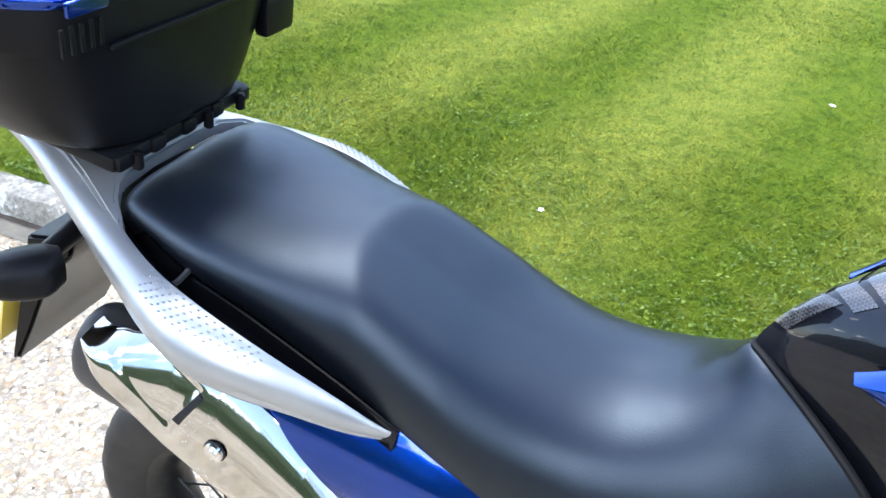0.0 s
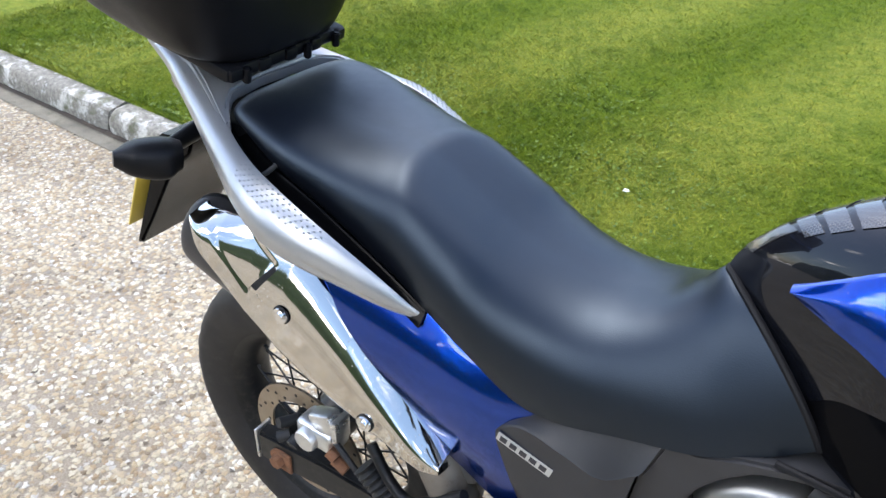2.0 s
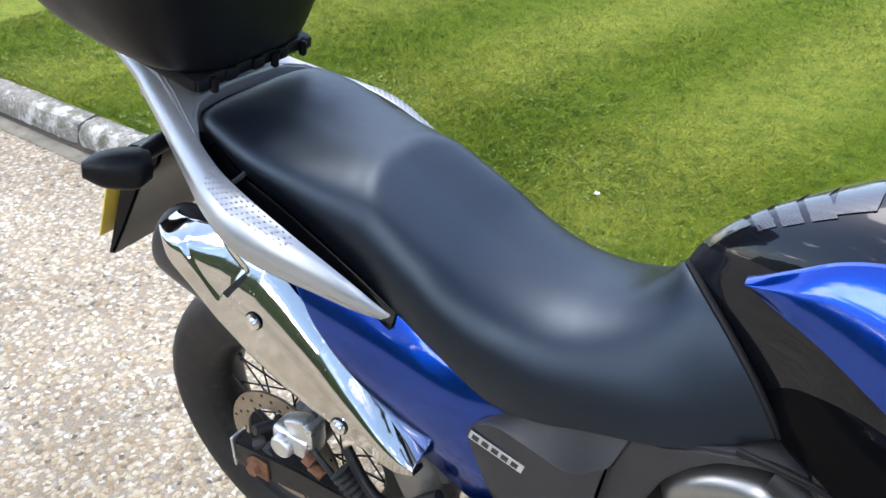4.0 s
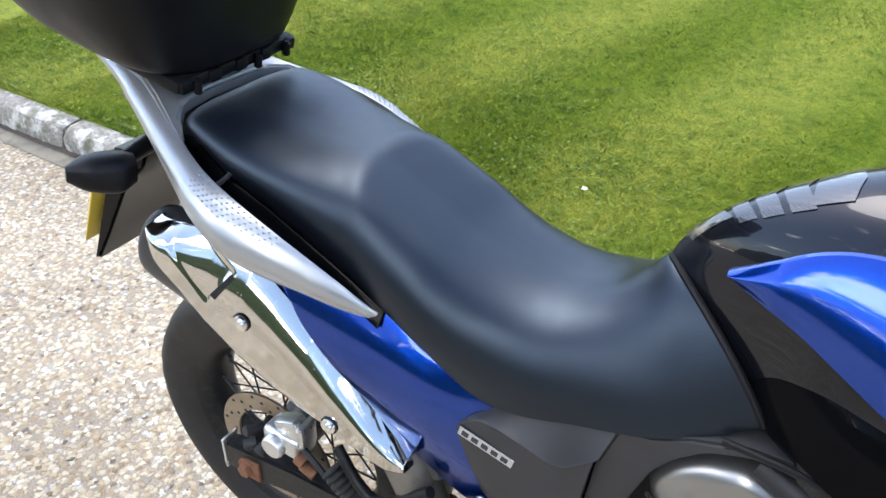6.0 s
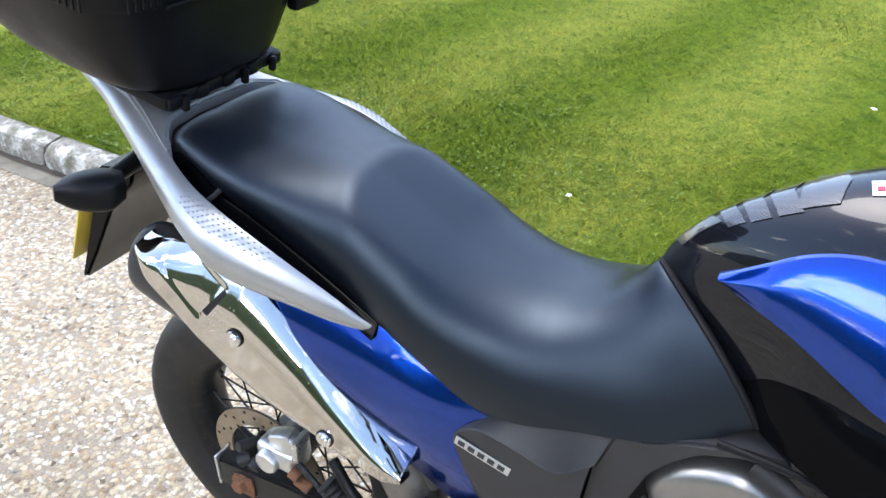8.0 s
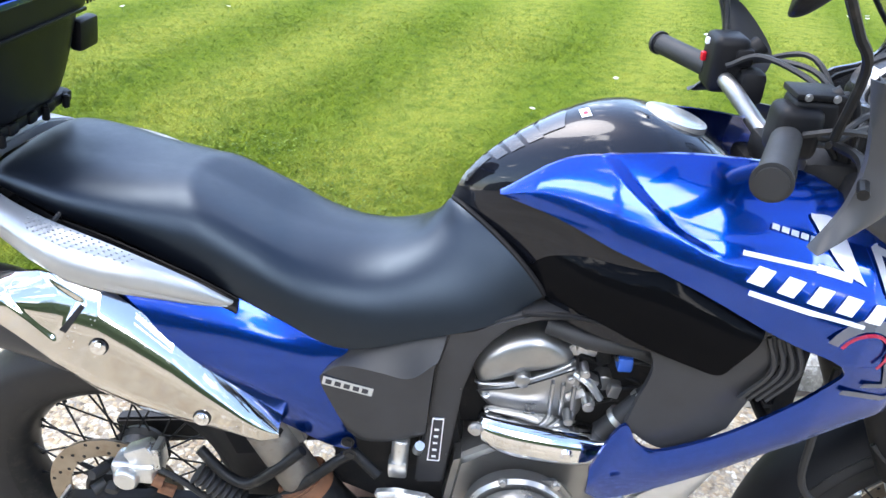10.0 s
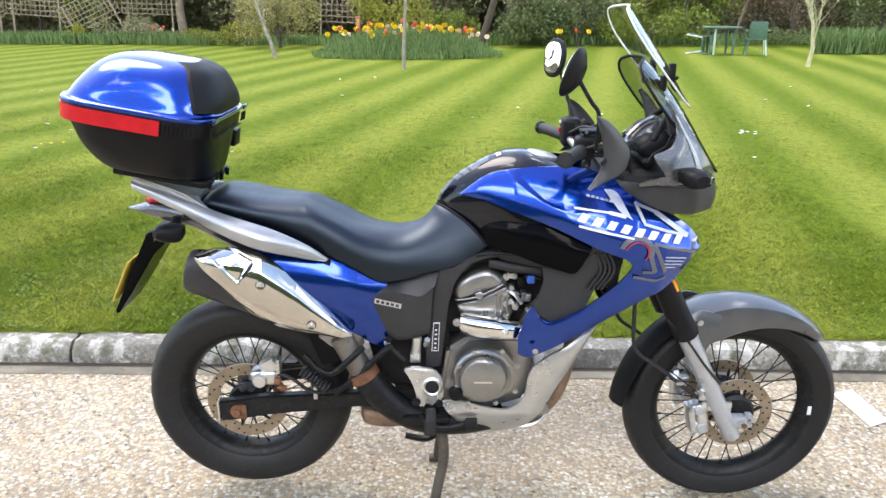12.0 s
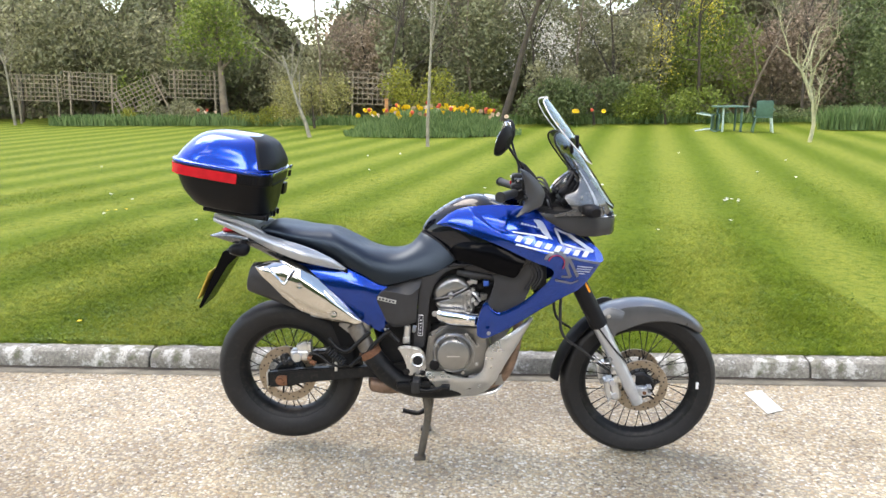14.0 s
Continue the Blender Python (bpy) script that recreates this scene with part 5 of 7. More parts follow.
cyl = part("cylinder", join(pillow([(0.648, 0.694), (0.7, 0.71), (0.745, 0.729), (0.786, 0.748), (0.8, 0.73), (0.806, 0.69), (0.802, 0.652), (0.75, 0.645), (0.7, 0.645), (0.668, 0.658), (0.65, 0.678)], 0.1, -0.104, 0.014), box((0.12, 0.18, 0.06), (0.745, 0, 0.63), 0.012)), "engine", moto, "cast alloy rear cylinder")
part("head_cover", pillow([(0.645, 0.704), (0.638, 0.728), (0.646, 0.752), (0.664, 0.772), (0.69, 0.788), (0.726, 0.799), (0.752, 0.795), (0.774, 0.779), (0.787, 0.758), (0.768, 0.745), (0.745, 0.735), (0.72, 0.724), (0.695, 0.716), (0.665, 0.708)], 0.106, -0.108, 0.026), "engine", cyl, "rounded alloy cylinder head cover")
part("cover_seam", tube([(0.645, -0.1155, 0.702), (0.7, -0.1165, 0.713), (0.745, -0.1165, 0.733), (0.785, -0.1155, 0.754)], 0.0013, 20, 6), "void", cyl)
part("cover_flange", tube([(0.643, -0.1, 0.7085), (0.655, -0.11, 0.711), (0.7, -0.1125, 0.7195), (0.745, -0.1125, 0.7395), (0.775, -0.11, 0.756), (0.785, -0.1, 0.7605)], 0.0028, 24, 8), "engine", cyl)
part("head_boss", turned([(0.0, -0.118), (0.008, -0.118), (0.012, -0.115), (0.013, -0.1), (0, -0.1)], 24, (0.712, 0, 0.724)), "engine", cyl)
for x, z in ((0.66, 0.69), (0.69, 0.662), (0.79, 0.665), (0.784, 0.73)):
    part("cylinder_bolt", bolt((x, -0.108, z), 0.004, 0.006), "steel", cyl)
for k in range(3):
    part("cylinder_web", box((0.006, 0.012, 0.07 - 0.012 * k), (0.758 + 0.016 * k, -0.11, 0.69 + 0.004 * k), 0.002), "engine", cyl)
part("spark_lead", tube([(0.79, -0.1, 0.735), (0.81, -0.115, 0.73), (0.83, -0.11, 0.70)], 0.006, 12, 8), "alloy", cyl)
part("pipe_guard", join(loft([(0.65, -0.13, 0.655, 0.012, 0.01, 0), (0.66, -0.13, 0.651, 0.028, 0.024, 0), (0.7, -0.132, 0.641, 0.034, 0.032, 0), (0.76, -0.134, 0.635, 0.035, 0.032, 0), (0.81, -0.132, 0.63, 0.033, 0.028, 0), (0.842, -0.13, 0.632, 0.024, 0.02, 0)], 28, 28, 2.5), turned([(0.0, -0.172), (0.006, -0.172), (0.01, -0.167), (0.01, -0.15), (0, -0.15)], 16, (0.783, 0, 0.637))), "plain_chrome", moto, "bright polished pipe guard")
part("pipe_guard_bolt", bolt((0.648, -0.15, 0.66), 0.008, 0.01), "steel", moto)
part("coolant_hose", tube([(0.74, -0.1, 0.82), (0.8, -0.12, 0.812), (0.86, -0.125, 0.808), (0.9, -0.12, 0.79)], 0.014, 20, 12), "soft_rubber", moto, "black coolant hose")
part("radiator_hose", tube([(0.9, -0.13, 0.735), (0.87, -0.135, 0.7), (0.845, -0.13, 0.66), (0.84, -0.1, 0.62)], 0.019, 20, 12), "soft_rubber", moto)
part("hose_clip", join(rod((0.892, -0.13, 0.722), (0.886, -0.132, 0.714), 0.022, segs=18), rod((0.862, -0.133, 0.688), (0.857, -0.133, 0.68), 0.022, segs=18)), "steel", moto)
rnd = random.Random(4)
for k in range(26):
    x, z = rnd.uniform(0.77, 0.87), rnd.uniform(0.665, 0.8)
    y = -rnd.uniform(0.03, 0.115)
    kind = rnd.choice(("alloy", "black_metal", "steel", "black_metal", "engine"))
    if k % 3 == 0:
        part("throttle_fitting", join(rod((x, y, z), (x, y - 0.03, z), rnd.uniform(0.006, 0.014), segs=14, bevel=0.002)), kind, moto)
    elif k % 3 == 1:
        part("throttle_bracket", box((rnd.uniform(0.015, 0.04), 0.02, rnd.uniform(0.012, 0.03)), (0, 0, 0), 0.003), kind, moto).matrix_basis = pose(x, y, z, 0, rnd.uniform(-30, 30))
    else:
        part("cable", tube([(x, y, z), (x + rnd.uniform(-0.04, 0.04), y - 0.015, z + rnd.uniform(-0.03, 0.03)), (x + rnd.uniform(-0.07, 0.07), y, z + rnd.uniform(-0.05, 0.05))], 0.0035, 12, 6), "soft_rubber", moto)
part("connector", box((0.022, 0.03, 0.024), (0.853, -0.115, 0.778), 0.004), "blue_conn", moto, "blue electrical connector")
part("inner_bulk", join(box((0.36, 0.12, 0.28), (0.76, 0, 0.72), 0.02), box((0.3, 0.1, 0.25), (0.4, 0.0, 0.68), 0.03), box((0.35, 0.13, 0.1), (0.18, 0, 0.83), 0.02)), "void", moto, "dark frame, shock and airbox behind the panels")

part("pivot_plate", plate([(0.41, 0.44), (0.43, 0.61), (0.62, 0.62), (0.66, 0.4), (0.6, 0.37), (0.5, 0.4)], -0.07, 0.07, 0.006), "void", moto, "dark frame plate round the swingarm pivot")
part("shock_body", rod((0.37, 0.0, 0.72), (0.43, 0.0, 0.46), 0.03, segs=18, bevel=0.004), "void", moto)
SPAR = [(0.599, 0.807), (0.583, 0.746), (0.575, 0.635), (0.561, 0.568), (0.557, 0.5), (0.603, 0.505), (0.609, 0.566), (0.617, 0.625), (0.625, 0.701), (0.642, 0.762), (0.661, 0.792), (0.688, 0.82), (0.726, 0.836), (0.782, 0.842), (0.83, 0.833), (0.865, 0.82), (0.879, 0.826), (0.859, 0.836), (0.829, 0.846), (0.781, 0.854), (0.722, 0.85), (0.672, 0.832), (0.634, 0.814)]
for bm in both_sides(lambda: plate(SPAR, -0.1178, -0.08, 0.004, None, 2)):
    fr = part("frame_spar", bm, "grey_plastic", moto, "black steel frame member")
    if fr.name == "frame_spar":
        st = part("frame_label", plate([(0.576, 0.556), (0.596, 0.556), (0.6, 0.645), (0.582, 0.645)], -0.1205, -0.1185, 0), "white", fr, "white-edged dark sticker with illegible print")
        part("label_field", plate([(0.578, 0.559), (0.5945, 0.559), (0.598, 0.642), (0.5835, 0.642)], -0.1212, -0.1204, 0), "decal_dark", st)
        part("label_print", join(*[box((0.007, 0.001, 0.004), (0.5865 + 0.0007 * k, -0.1216, 0.567 + 0.014 * k), 0) for k in range(5)]), "white", st)
part("frame_edge", tube([(0.7, -0.115, 0.846), (0.78, -0.13, 0.855), (0.86, -0.145, 0.85), (0.95, -0.15, 0.832)], 0.004, 20, 8), "plastic", moto)
part("rear_brake_cylinder", join(rod((0.53, -0.12, 0.53), (0.535, -0.12, 0.6), 0.014, segs=16, bevel=0.002), box((0.03, 0.03, 0.03), (0.53, -0.12, 0.54), 0.004), rod((0.56, -0.12, 0.575), (0.565, -0.135, 0.6), 0.008, segs=10)), "alloy", moto, "alloy rear brake master cylinder")
for bm in both_sides(lambda: join(plate([(0.495, 0.522), (0.53, 0.528), (0.585, 0.52), (0.607, 0.492), (0.61, 0.425), (0.575, 0.398), (0.565, 0.42), (0.55, 0.395), (0.535, 0.41), (0.53, 0.45), (0.515, 0.49)], -0.17, -0.15, 0.006), turned([(0.018, -0.172), (0.024, -0.176), (0.03, -0.172), (0.03, -0.15), (0.018, -0.15), (0.018, -0.172)], 28, (0.578, 0, 0.468)))):
    ft = part("footrest_bracket", bm, "alloy", moto, "bright cast footrest bracket")
    if ft.name == "footrest_bracket":
        part("bracket_hole", turned([(0.0, -0.1735), (0.0195, -0.1735), (0.0195, -0.15), (0, -0.15)], 24, (0.578, 0, 0.468)), "void", ft)
        part("footrest", join(box((0.03, 0.075, 0.03), (0.575, -0.215, 0.392), 0.006), box((0.034, 0.01, 0.05), (0.573, -0.25, 0.385), 0.006)), "soft_rubber", ft, "folding rider footrest with rubber pad")
        part("bracket_bolt", bolt((0.532, -0.17, 0.42), 0.009, 0.01), "black_metal", ft)
        part("bracket_bolt", bolt((0.598, -0.17, 0.415), 0.008, 0.01), "black_metal", ft)
part("brake_pedal", join(tube([(0.545, -0.18, 0.385), (0.58, -0.185, 0.35), (0.63, -0.185, 0.345), (0.68, -0.185, 0.36)], 0.008, 16, 10), box((0.035, 0.04, 0.014), (0.69, -0.19, 0.363), 0.004), box((0.14, 0.03, 0.03), (0.56, -0.165, 0.36), 0.01)), "black_metal", moto, "black rear brake pedal")
part("hanger_arm", join(tube([(0.21, -0.125, 0.545), (0.25, -0.135, 0.505), (0.292, -0.145, 0.498), (0.34, -0.15, 0.54), (0.383, -0.145, 0.58)], 0.009, 24, 10), tube([(0.297, -0.14, 0.43), (0.358, -0.145, 0.484), (0.431, -0.145, 0.558), (0.463, -0.14, 0.581)], 0.009, 20, 10), bolt((0.457, -0.145, 0.58), 0.008)), "black_metal", moto, "black tubular passenger footrest hanger")
part("hanger_strut", join(tube([(0.46, -0.13, 0.572), (0.5, -0.14, 0.535)], 0.009, 4, 10), bolt((0.454, -0.14, 0.602), 0.007)), "black_metal", moto)

belly = None
for bm in both_sides(lambda: join(skin([(0.6, 0.418), (0.66, 0.418), (0.73, 0.4), (0.79, 0.392), (0.84, 0.43), (0.855, 0.51), (0.9, 0.55), (0.96, 0.582), (1.034, 0.64)], [(0.648, 0.35), (0.665, 0.3), (0.73, 0.285), (0.79, 0.29), (0.85, 0.318), (0.895, 0.38), (0.93, 0.445), (0.98, 0.525), (1.042, 0.632)], lambda x, z: 0.165 - 0.6 * max(0, 0.38 - z) - 0.22 * max(0, x - 0.86), 56, 12, 0.008, 0.008))):
    b = part("bash_plate", bm, "belly", moto, "silver engine bash plate with dirt at the edges")
    belly = belly or b
part("bash_floor", loft([(0.62, 0, 0.33, 0.05, 0.006, 0), (0.7, 0, 0.3, 0.1, 0.012, 0), (0.82, 0, 0.29, 0.1, 0.012, 0), (0.9, 0, 0.305, 0.09, 0.012, 0), (0.94, 0, 0.35, 0.05, 0.012, 40)], 20, 20, 3), "belly", moto)
part("bash_bracket", plate([(0.885, 0.33), (0.9, 0.365), (0.918, 0.385), (0.926, 0.36), (0.93, 0.34)], -0.1, -0.092, 0.003), "engine", moto)
part("fairing_bolt", bolt((0.862, -0.21, 0.599), 0.0055, 0.005), "steel", moto)

# infill between tank and fairing
INFILL = [
    [(0.858, -0.14, 0.85), (0.92, -0.152, 0.836), (0.98, -0.16, 0.84), (1.02, -0.163, 0.875), (1.06, -0.165, 0.895)],
    [(0.884, -0.152, 0.8), (0.93, -0.158, 0.795), (0.985, -0.162, 0.8), (1.025, -0.163, 0.82), (1.052, -0.163, 0.842)],
    [(0.872, -0.158, 0.745), (0.915, -0.16, 0.735), (0.965, -0.16, 0.74), (1.005, -0.158, 0.762), (1.035, -0.156, 0.79)],
    [(0.858, -0.168, 0.705), (0.885, -0.17, 0.682), (0.915, -0.17, 0.668), (0.955, -0.168, 0.675), (1.0, -0.166, 0.71)],
]
for bm in both_sides(lambda: sheet(INFILL, 40, 30, 0.01)):
    part("infill_panel", bm, "grey_plastic", moto, "matt dark grey infill panel")
radiator = part("radiator", box((0.03, 0.3, 0.2), (1.075, 0, 0.79), 0.006), "void", moto, "black radiator behind the fairing")
for k in range(7):
    part("fin", box((0.012, 0.3, 0.006), (1.055, 0, 0.72 + 0.022 * k), 0.001), "void", radiator)
for k in range(4):
    part("grille_bar", tube([(1.02 + 0.012 * k, -0.165, 0.87), (1.035 + 0.012 * k, -0.17, 0.82), (1.005 + 0.012 * k, -0.165, 0.765)], 0.004, 10, 6), "grey_plastic", radiator)

# swingarm, caliper, stand
arm = part("swingarm", join(*both_sides(lambda: join(plate([(-0.052, 0.325), (-0.055, 0.388), (0.1, 0.408), (0.35, 0.418), (0.56, 0.44), (0.56, 0.36), (0.36, 0.372), (0.1, 0.345), (-0.02, 0.325)], -0.118, -0.088, 0.005)))), "black_metal", moto, "black box-section swingarm")
part("axle_nut", join(turned([(0.0, -0.134), (0.012, -0.134), (0.014, -0.13), (0.014, -0.117), (0, -0.117)], 6, (0.0, 0, 0.357)), turned([(0.0, -0.122), (0.021, -0.122), (0.021, -0.117), (0, -0.117)], 20, (0, 0, 0.357)), box((0.03, 0.006, 0.045), (0.012, -0.12, 0.357), 0.002)), "rust", arm, "rusty axle nut and washer")
part("chain_adjuster", box((0.006, 0.036, 0.07), (-0.056, -0.102, 0.357), 0.002), "alloy", arm)
cal = part("rear_caliper", join(box((0.08, 0.05, 0.045), (0.085, -0.095, 0.465), 0.012, 3), turned([(0.0, -0.132), (0.018, -0.132), (0.021, -0.128), (0.022, -0.1), (0, -0.1)], 28, (0.075, 0, 0.462)), box((0.05, 0.03, 0.04), (0.1, -0.1, 0.5), 0.006, m=pose(0, 0, 0, 0, -25)), box((0.012, 0.035, 0.05), (0.128, -0.1, 0.5), 0.003)), "alloy", moto, "bright alloy rear brake caliper")
part("caliper_bolt", join(rod((0.12, -0.12, 0.462), (0.135, -0.12, 0.455), 0.011, segs=12), rod((0.125, -0.115, 0.44), (0.15, -0.115, 0.43), 0.01, segs=12)), "rust", cal)
part("caliper_nipple", join(rod((0.03, -0.1, 0.46), (0.02, -0.13, 0.47), 0.009, segs=10), rod((0.035, -0.12, 0.445), (0.02, -0.135, 0.44), 0.01, segs=10), rod((0.05, -0.12, 0.445), (0.05, -0.135, 0.44), 0.011, segs=10)), "soft_rubber", cal)
part("brake_hose", tube([(0.12, -0.11, 0.48), (0.17, -0.125, 0.47), (0.22, -0.125, 0.43), (0.28, -0.12, 0.425), (0.36, -0.11, 0.45)], 0.0055, 26, 8), "soft_rubber", moto, "black brake hose")
part("hose_guide", box((0.012, 0.006, 0.04), (0.235, -0.121, 0.42), 0.002), "alloy", moto)
part("gaiter", moved(turned([(0.0, -0.004)] + [(0.014 if k % 2 else 0.02, 0.0055 * k) for k in range(17)] + [(0.0, 0.09)], 18), pose(0.205, -0.135, 0.502, 0, 0, -90) @ pose(0, 0, 0, -41)), "soft_rubber", moto, "ribbed black rubber gaiter")
for bm in both_sides(lambda: skin([(0.19, 0.66), (0.26, 0.62), (0.33, 0.6)], [(0.25, 0.49), (0.3, 0.5), (0.36, 0.52)], lambda x, z: 0.075, 14, 6, 0.012)):
    part("inner_mudguard", bm, "plastic", moto, "black inner mudguard")
part("hanger_plate", plate([(0.3, 0.625), (0.37, 0.62), (0.385, 0.575), (0.35, 0.545), (0.29, 0.565), (0.25, 0.6)], -0.118, -0.1, 0.004), "engine", moto)

stand = part("centre_stand", join(tube([(0.6, -0.09, 0.3), (0.612, -0.1, 0.2), (0.595, -0.108, 0.1), (0.58, -0.112, 0.02)], 0.016, 20, 12), tube([(0.6, 0.09, 0.3), (0.612, 0.12, 0.2), (0.6, 0.15, 0.1), (0.59, 0.16, 0.02)], 0.016, 20, 12), rod((0.606, -0.1, 0.26), (0.606, 0.11, 0.26), 0.014), box((0.05, 0.035, 0.02), (0.575, -0.112, 0.01), 0.006), box((0.05, 0.035, 0.02), (0.585, 0.16, 0.01), 0.006)), "stand", moto, "muddy steel centre stand, lowered")
part("stand_tang", tube([(0.6, 0.15, 0.12), (0.55, 0.16, 0.085), (0.48, 0.165, 0.095)], 0.011, 12, 8), "black_metal", stand, "black foot lever")

# ---- motorcycle: front end ----
FA, FB = Vector((1.19, 0, 0.836)), Vector((1.482, 0, 0.262))
for sgn in (-1, 1):
    y = sgn * 0.105
    d = (FB - FA).normalized()
    upper = FA - d * 0.12
    fk = part("fork_leg", rod((FA + d * 0.26) + Vector((0, y, 0)), FB + Vector((0, y, 0)), 0.029, 0.025, 24, 0.004), "fork_silver", moto, "silver lower fork leg")
    part("fork_tube", rod(upper + Vector((0, y, 0)), FA + d * 0.3 + Vector((0, y, 0)), 0.021, segs=20), "black_metal", fk)
    part("fork_sleeve", join(rod(FA + d * -0.02 + Vector((0, y, 0)), FA + d * 0.27 + Vector((0, y, 0)), 0.033, 0.036, 20, 0.006)), "plastic", fk, "black fork sleeve")
    part("axle_clamp", join(box((0.05, 0.04, 0.04), (1.492, y, 0.318), 0.012), box((0.02, 0.03, 0.012), (1.522, y, 0.335), 0.003), box((0.02, 0.03, 0.012), (1.522, y, 0.308), 0.003), rod((1.497, y - 0.03 * -sgn, 0.323), (1.497, y + sgn * 0.035, 0.323), 0.014, segs=16)), "fork_silver", fk)
    part("axle_bolt", rod((1.497, y + sgn * 0.03, 0.323), (1.497, y + sgn * 0.042, 0.323), 0.008, segs=6), "rust", fk)
    cal_body = join(box((0.034, 0.03, 0.1), (0.0, sgn * 0.012, 0), 0.01, 3), box((0.05, 0.045, 0.038), (-0.004, 0, 0.03), 0.01, 3), box((0.05, 0.045, 0.038), (-0.004, 0, -0.028), 0.01, 3), box((0.02, 0.05, 0.09), (-0.03, 0, 0.0), 0.006))
    cl = part("front_caliper", cal_body, "alloy", moto, "silver twin-piston front brake caliper")
    for dz in (0.03, -0.028):
        part("piston_cap", turned([(0.0, -0.004), (0.012, -0.004), (0.0145, -0.001), (0.0145, 0.01), (0, 0.01)], 22, (-0.006, sgn * 0.026, dz)), "fork_silver", cl)
    for dx, dz in ((-0.034, 0.04), (-0.034, -0.04), (0.018, 0.05)):
        part("caliper_bolt", rod((dx, sgn * 0.02, dz), (dx, sgn * 0.034, dz), 0.006, segs=6), "steel", cl)
    part("bleed_nipple", rod((0.0, sgn * 0.01, 0.05), (0.004, sgn * 0.016, 0.072), 0.004, segs=8), "soft_rubber", cl)
    cl.matrix_basis = pose(1.385, sgn * 0.085, 0.325, 0, -12)
    part("caliper_bracket", join(box((0.09, 0.012, 0.03), (1.42, sgn * 0.11, 0.37), 0.004), box((0.05, 0.03, 0.02), (1.39, sgn * 0.1, 0.4), 0.004), rod((1.37, sgn * 0.1, 0.39), (1.37, sgn * 0.12, 0.43), 0.007)), "alloy", fk)
    part("front_brake_hose", tube([(1.385, sgn * 0.1, 0.38), (1.31, sgn * 0.115, 0.44), (1.24, sgn * 0.12, 0.5), (1.165, sgn * 0.12, 0.56), (1.15, sgn * 0.12, 0.66), (1.16, sgn * 0.1, 0.78)], 0.006, 30, 8), "soft_rubber", moto, "black front brake hose")
    part("hose_clamp", box((0.02, 0.012, 0.012), (1.3, sgn * 0.118, 0.452), 0.002), "steel", fk)
part("fork_reflector", box((0.012, 0.008, 0.05), (0, 0, 0), 0.003), "amber", moto).matrix_basis = pose(1.252, -0.128, 0.765, 0, -27)
part("yoke", join(box((0.11, 0.26, 0.035), (0, 0, 0), 0.01)), "black_metal", moto).matrix_basis = pose(1.19, 0, 0.84, 0, 27)
part("sensor_cable", tube([(1.42, -0.12, 0.45), (1.36, -0.135, 0.52), (1.3, -0.135, 0.6), (1.24, -0.12, 0.66)], 0.004, 20, 6), "soft_rubber", moto)


def front_fender():
    """Arched guard over the front wheel with side skirts."""
    rings = []
    for a, r, w, drop in spline([(42, 0.35, 0.03, 0.006), (48, 0.354, 0.052, 0.018), (62, 0.356, 0.066, 0.034), (80, 0.357, 0.072, 0.055), (105, 0.36, 0.076, 0.085), (122, 0.364, 0.078, 0.09)], 30):
        t = radians(a)
        row = []
        for u in np.linspace(-1, 1, 15):
            y = w * math.copysign(min(1.0, abs(u) / 0.62) ** 0.9, u) if abs(u) < 0.62 else w * math.copysign(1, u) * (1 + 0.03 * (abs(u) - 0.62))
            rr = r - (0.014 * (u / 0.62) ** 2 if abs(u) < 0.62 else 0.014 + drop * (abs(u) - 0.62) / 0.38)
            row.append((FRONT.x + rr * math.cos(t), y, FRONT.z + rr * math.sin(t)))
        inner = [(FRONT.x + (math.hypot(p[0] - FRONT.x, p[2] - FRONT.z) - 0.004) * math.cos(t), p[1] * 0.94, FRONT.z + (math.hypot(p[0] - FRONT.x, p[2] - FRONT.z) - 0.004) * math.sin(t)) for p in row[::-1]]
        rings.append(row + inner)
    return rings_mesh(rings)


def rear_flap():
    rings = []
    for a, r, w in spline([(120, 0.36, 0.058), (140, 0.36, 0.062), (160, 0.362, 0.062), (178, 0.37, 0.055)], 16):
        t = radians(a)
        row = [(FRONT.x + (r - 0.025 * u * u) * math.cos(t), w * u, FRONT.z + (r - 0.025 * u * u) * math.sin(t)) for u in np.linspace(-1, 1, 9)]
        inner = [(FRONT.x + (r - 0.005 - 0.025 * u * u) * math.cos(t), w * 0.95 * u, FRONT.z + (r - 0.005 - 0.025 * u * u) * math.sin(t)) for u in np.linspace(1, -1, 9)]
        rings.append(row + inner)
    return rings_mesh(rings)


fender = part("front_mudguard", front_fender(), "fender", moto, "dark grey front mudguard")
for bm in both_sides(lambda: skin([(1.325, 0.652), (1.352, 0.664), (1.382, 0.66), (1.415, 0.648)], [(1.335, 0.58), (1.348, 0.545), (1.364, 0.522), (1.382, 0.55)], lambda x, z: 0.088 - 0.2 * max(0, z - 0.62), 14, 8, 0.006, 0.006)):
    part("mudguard_skirt", bm, "fender", fender)
part("mudguard_flap", rear_flap(), "plastic", fender, "black lower mudguard flap")
for x, z in ((1.348, 0.635), (1.36, 0.55)):
    part("mudguard_bolt", bolt((x, -0.1, z), 0.006), "steel", fender)


def nose_width(x, z):
    w = float(np.interp(x, [1.04, 1.12, 1.2, 1.28, 1.34, 1.38], [0.2, 0.198, 0.186, 0.154, 0.105, 0.03]))
    return w - 0.28 * max(0, z - 1.1) - 0.25 * max(0, 1.0 - z)


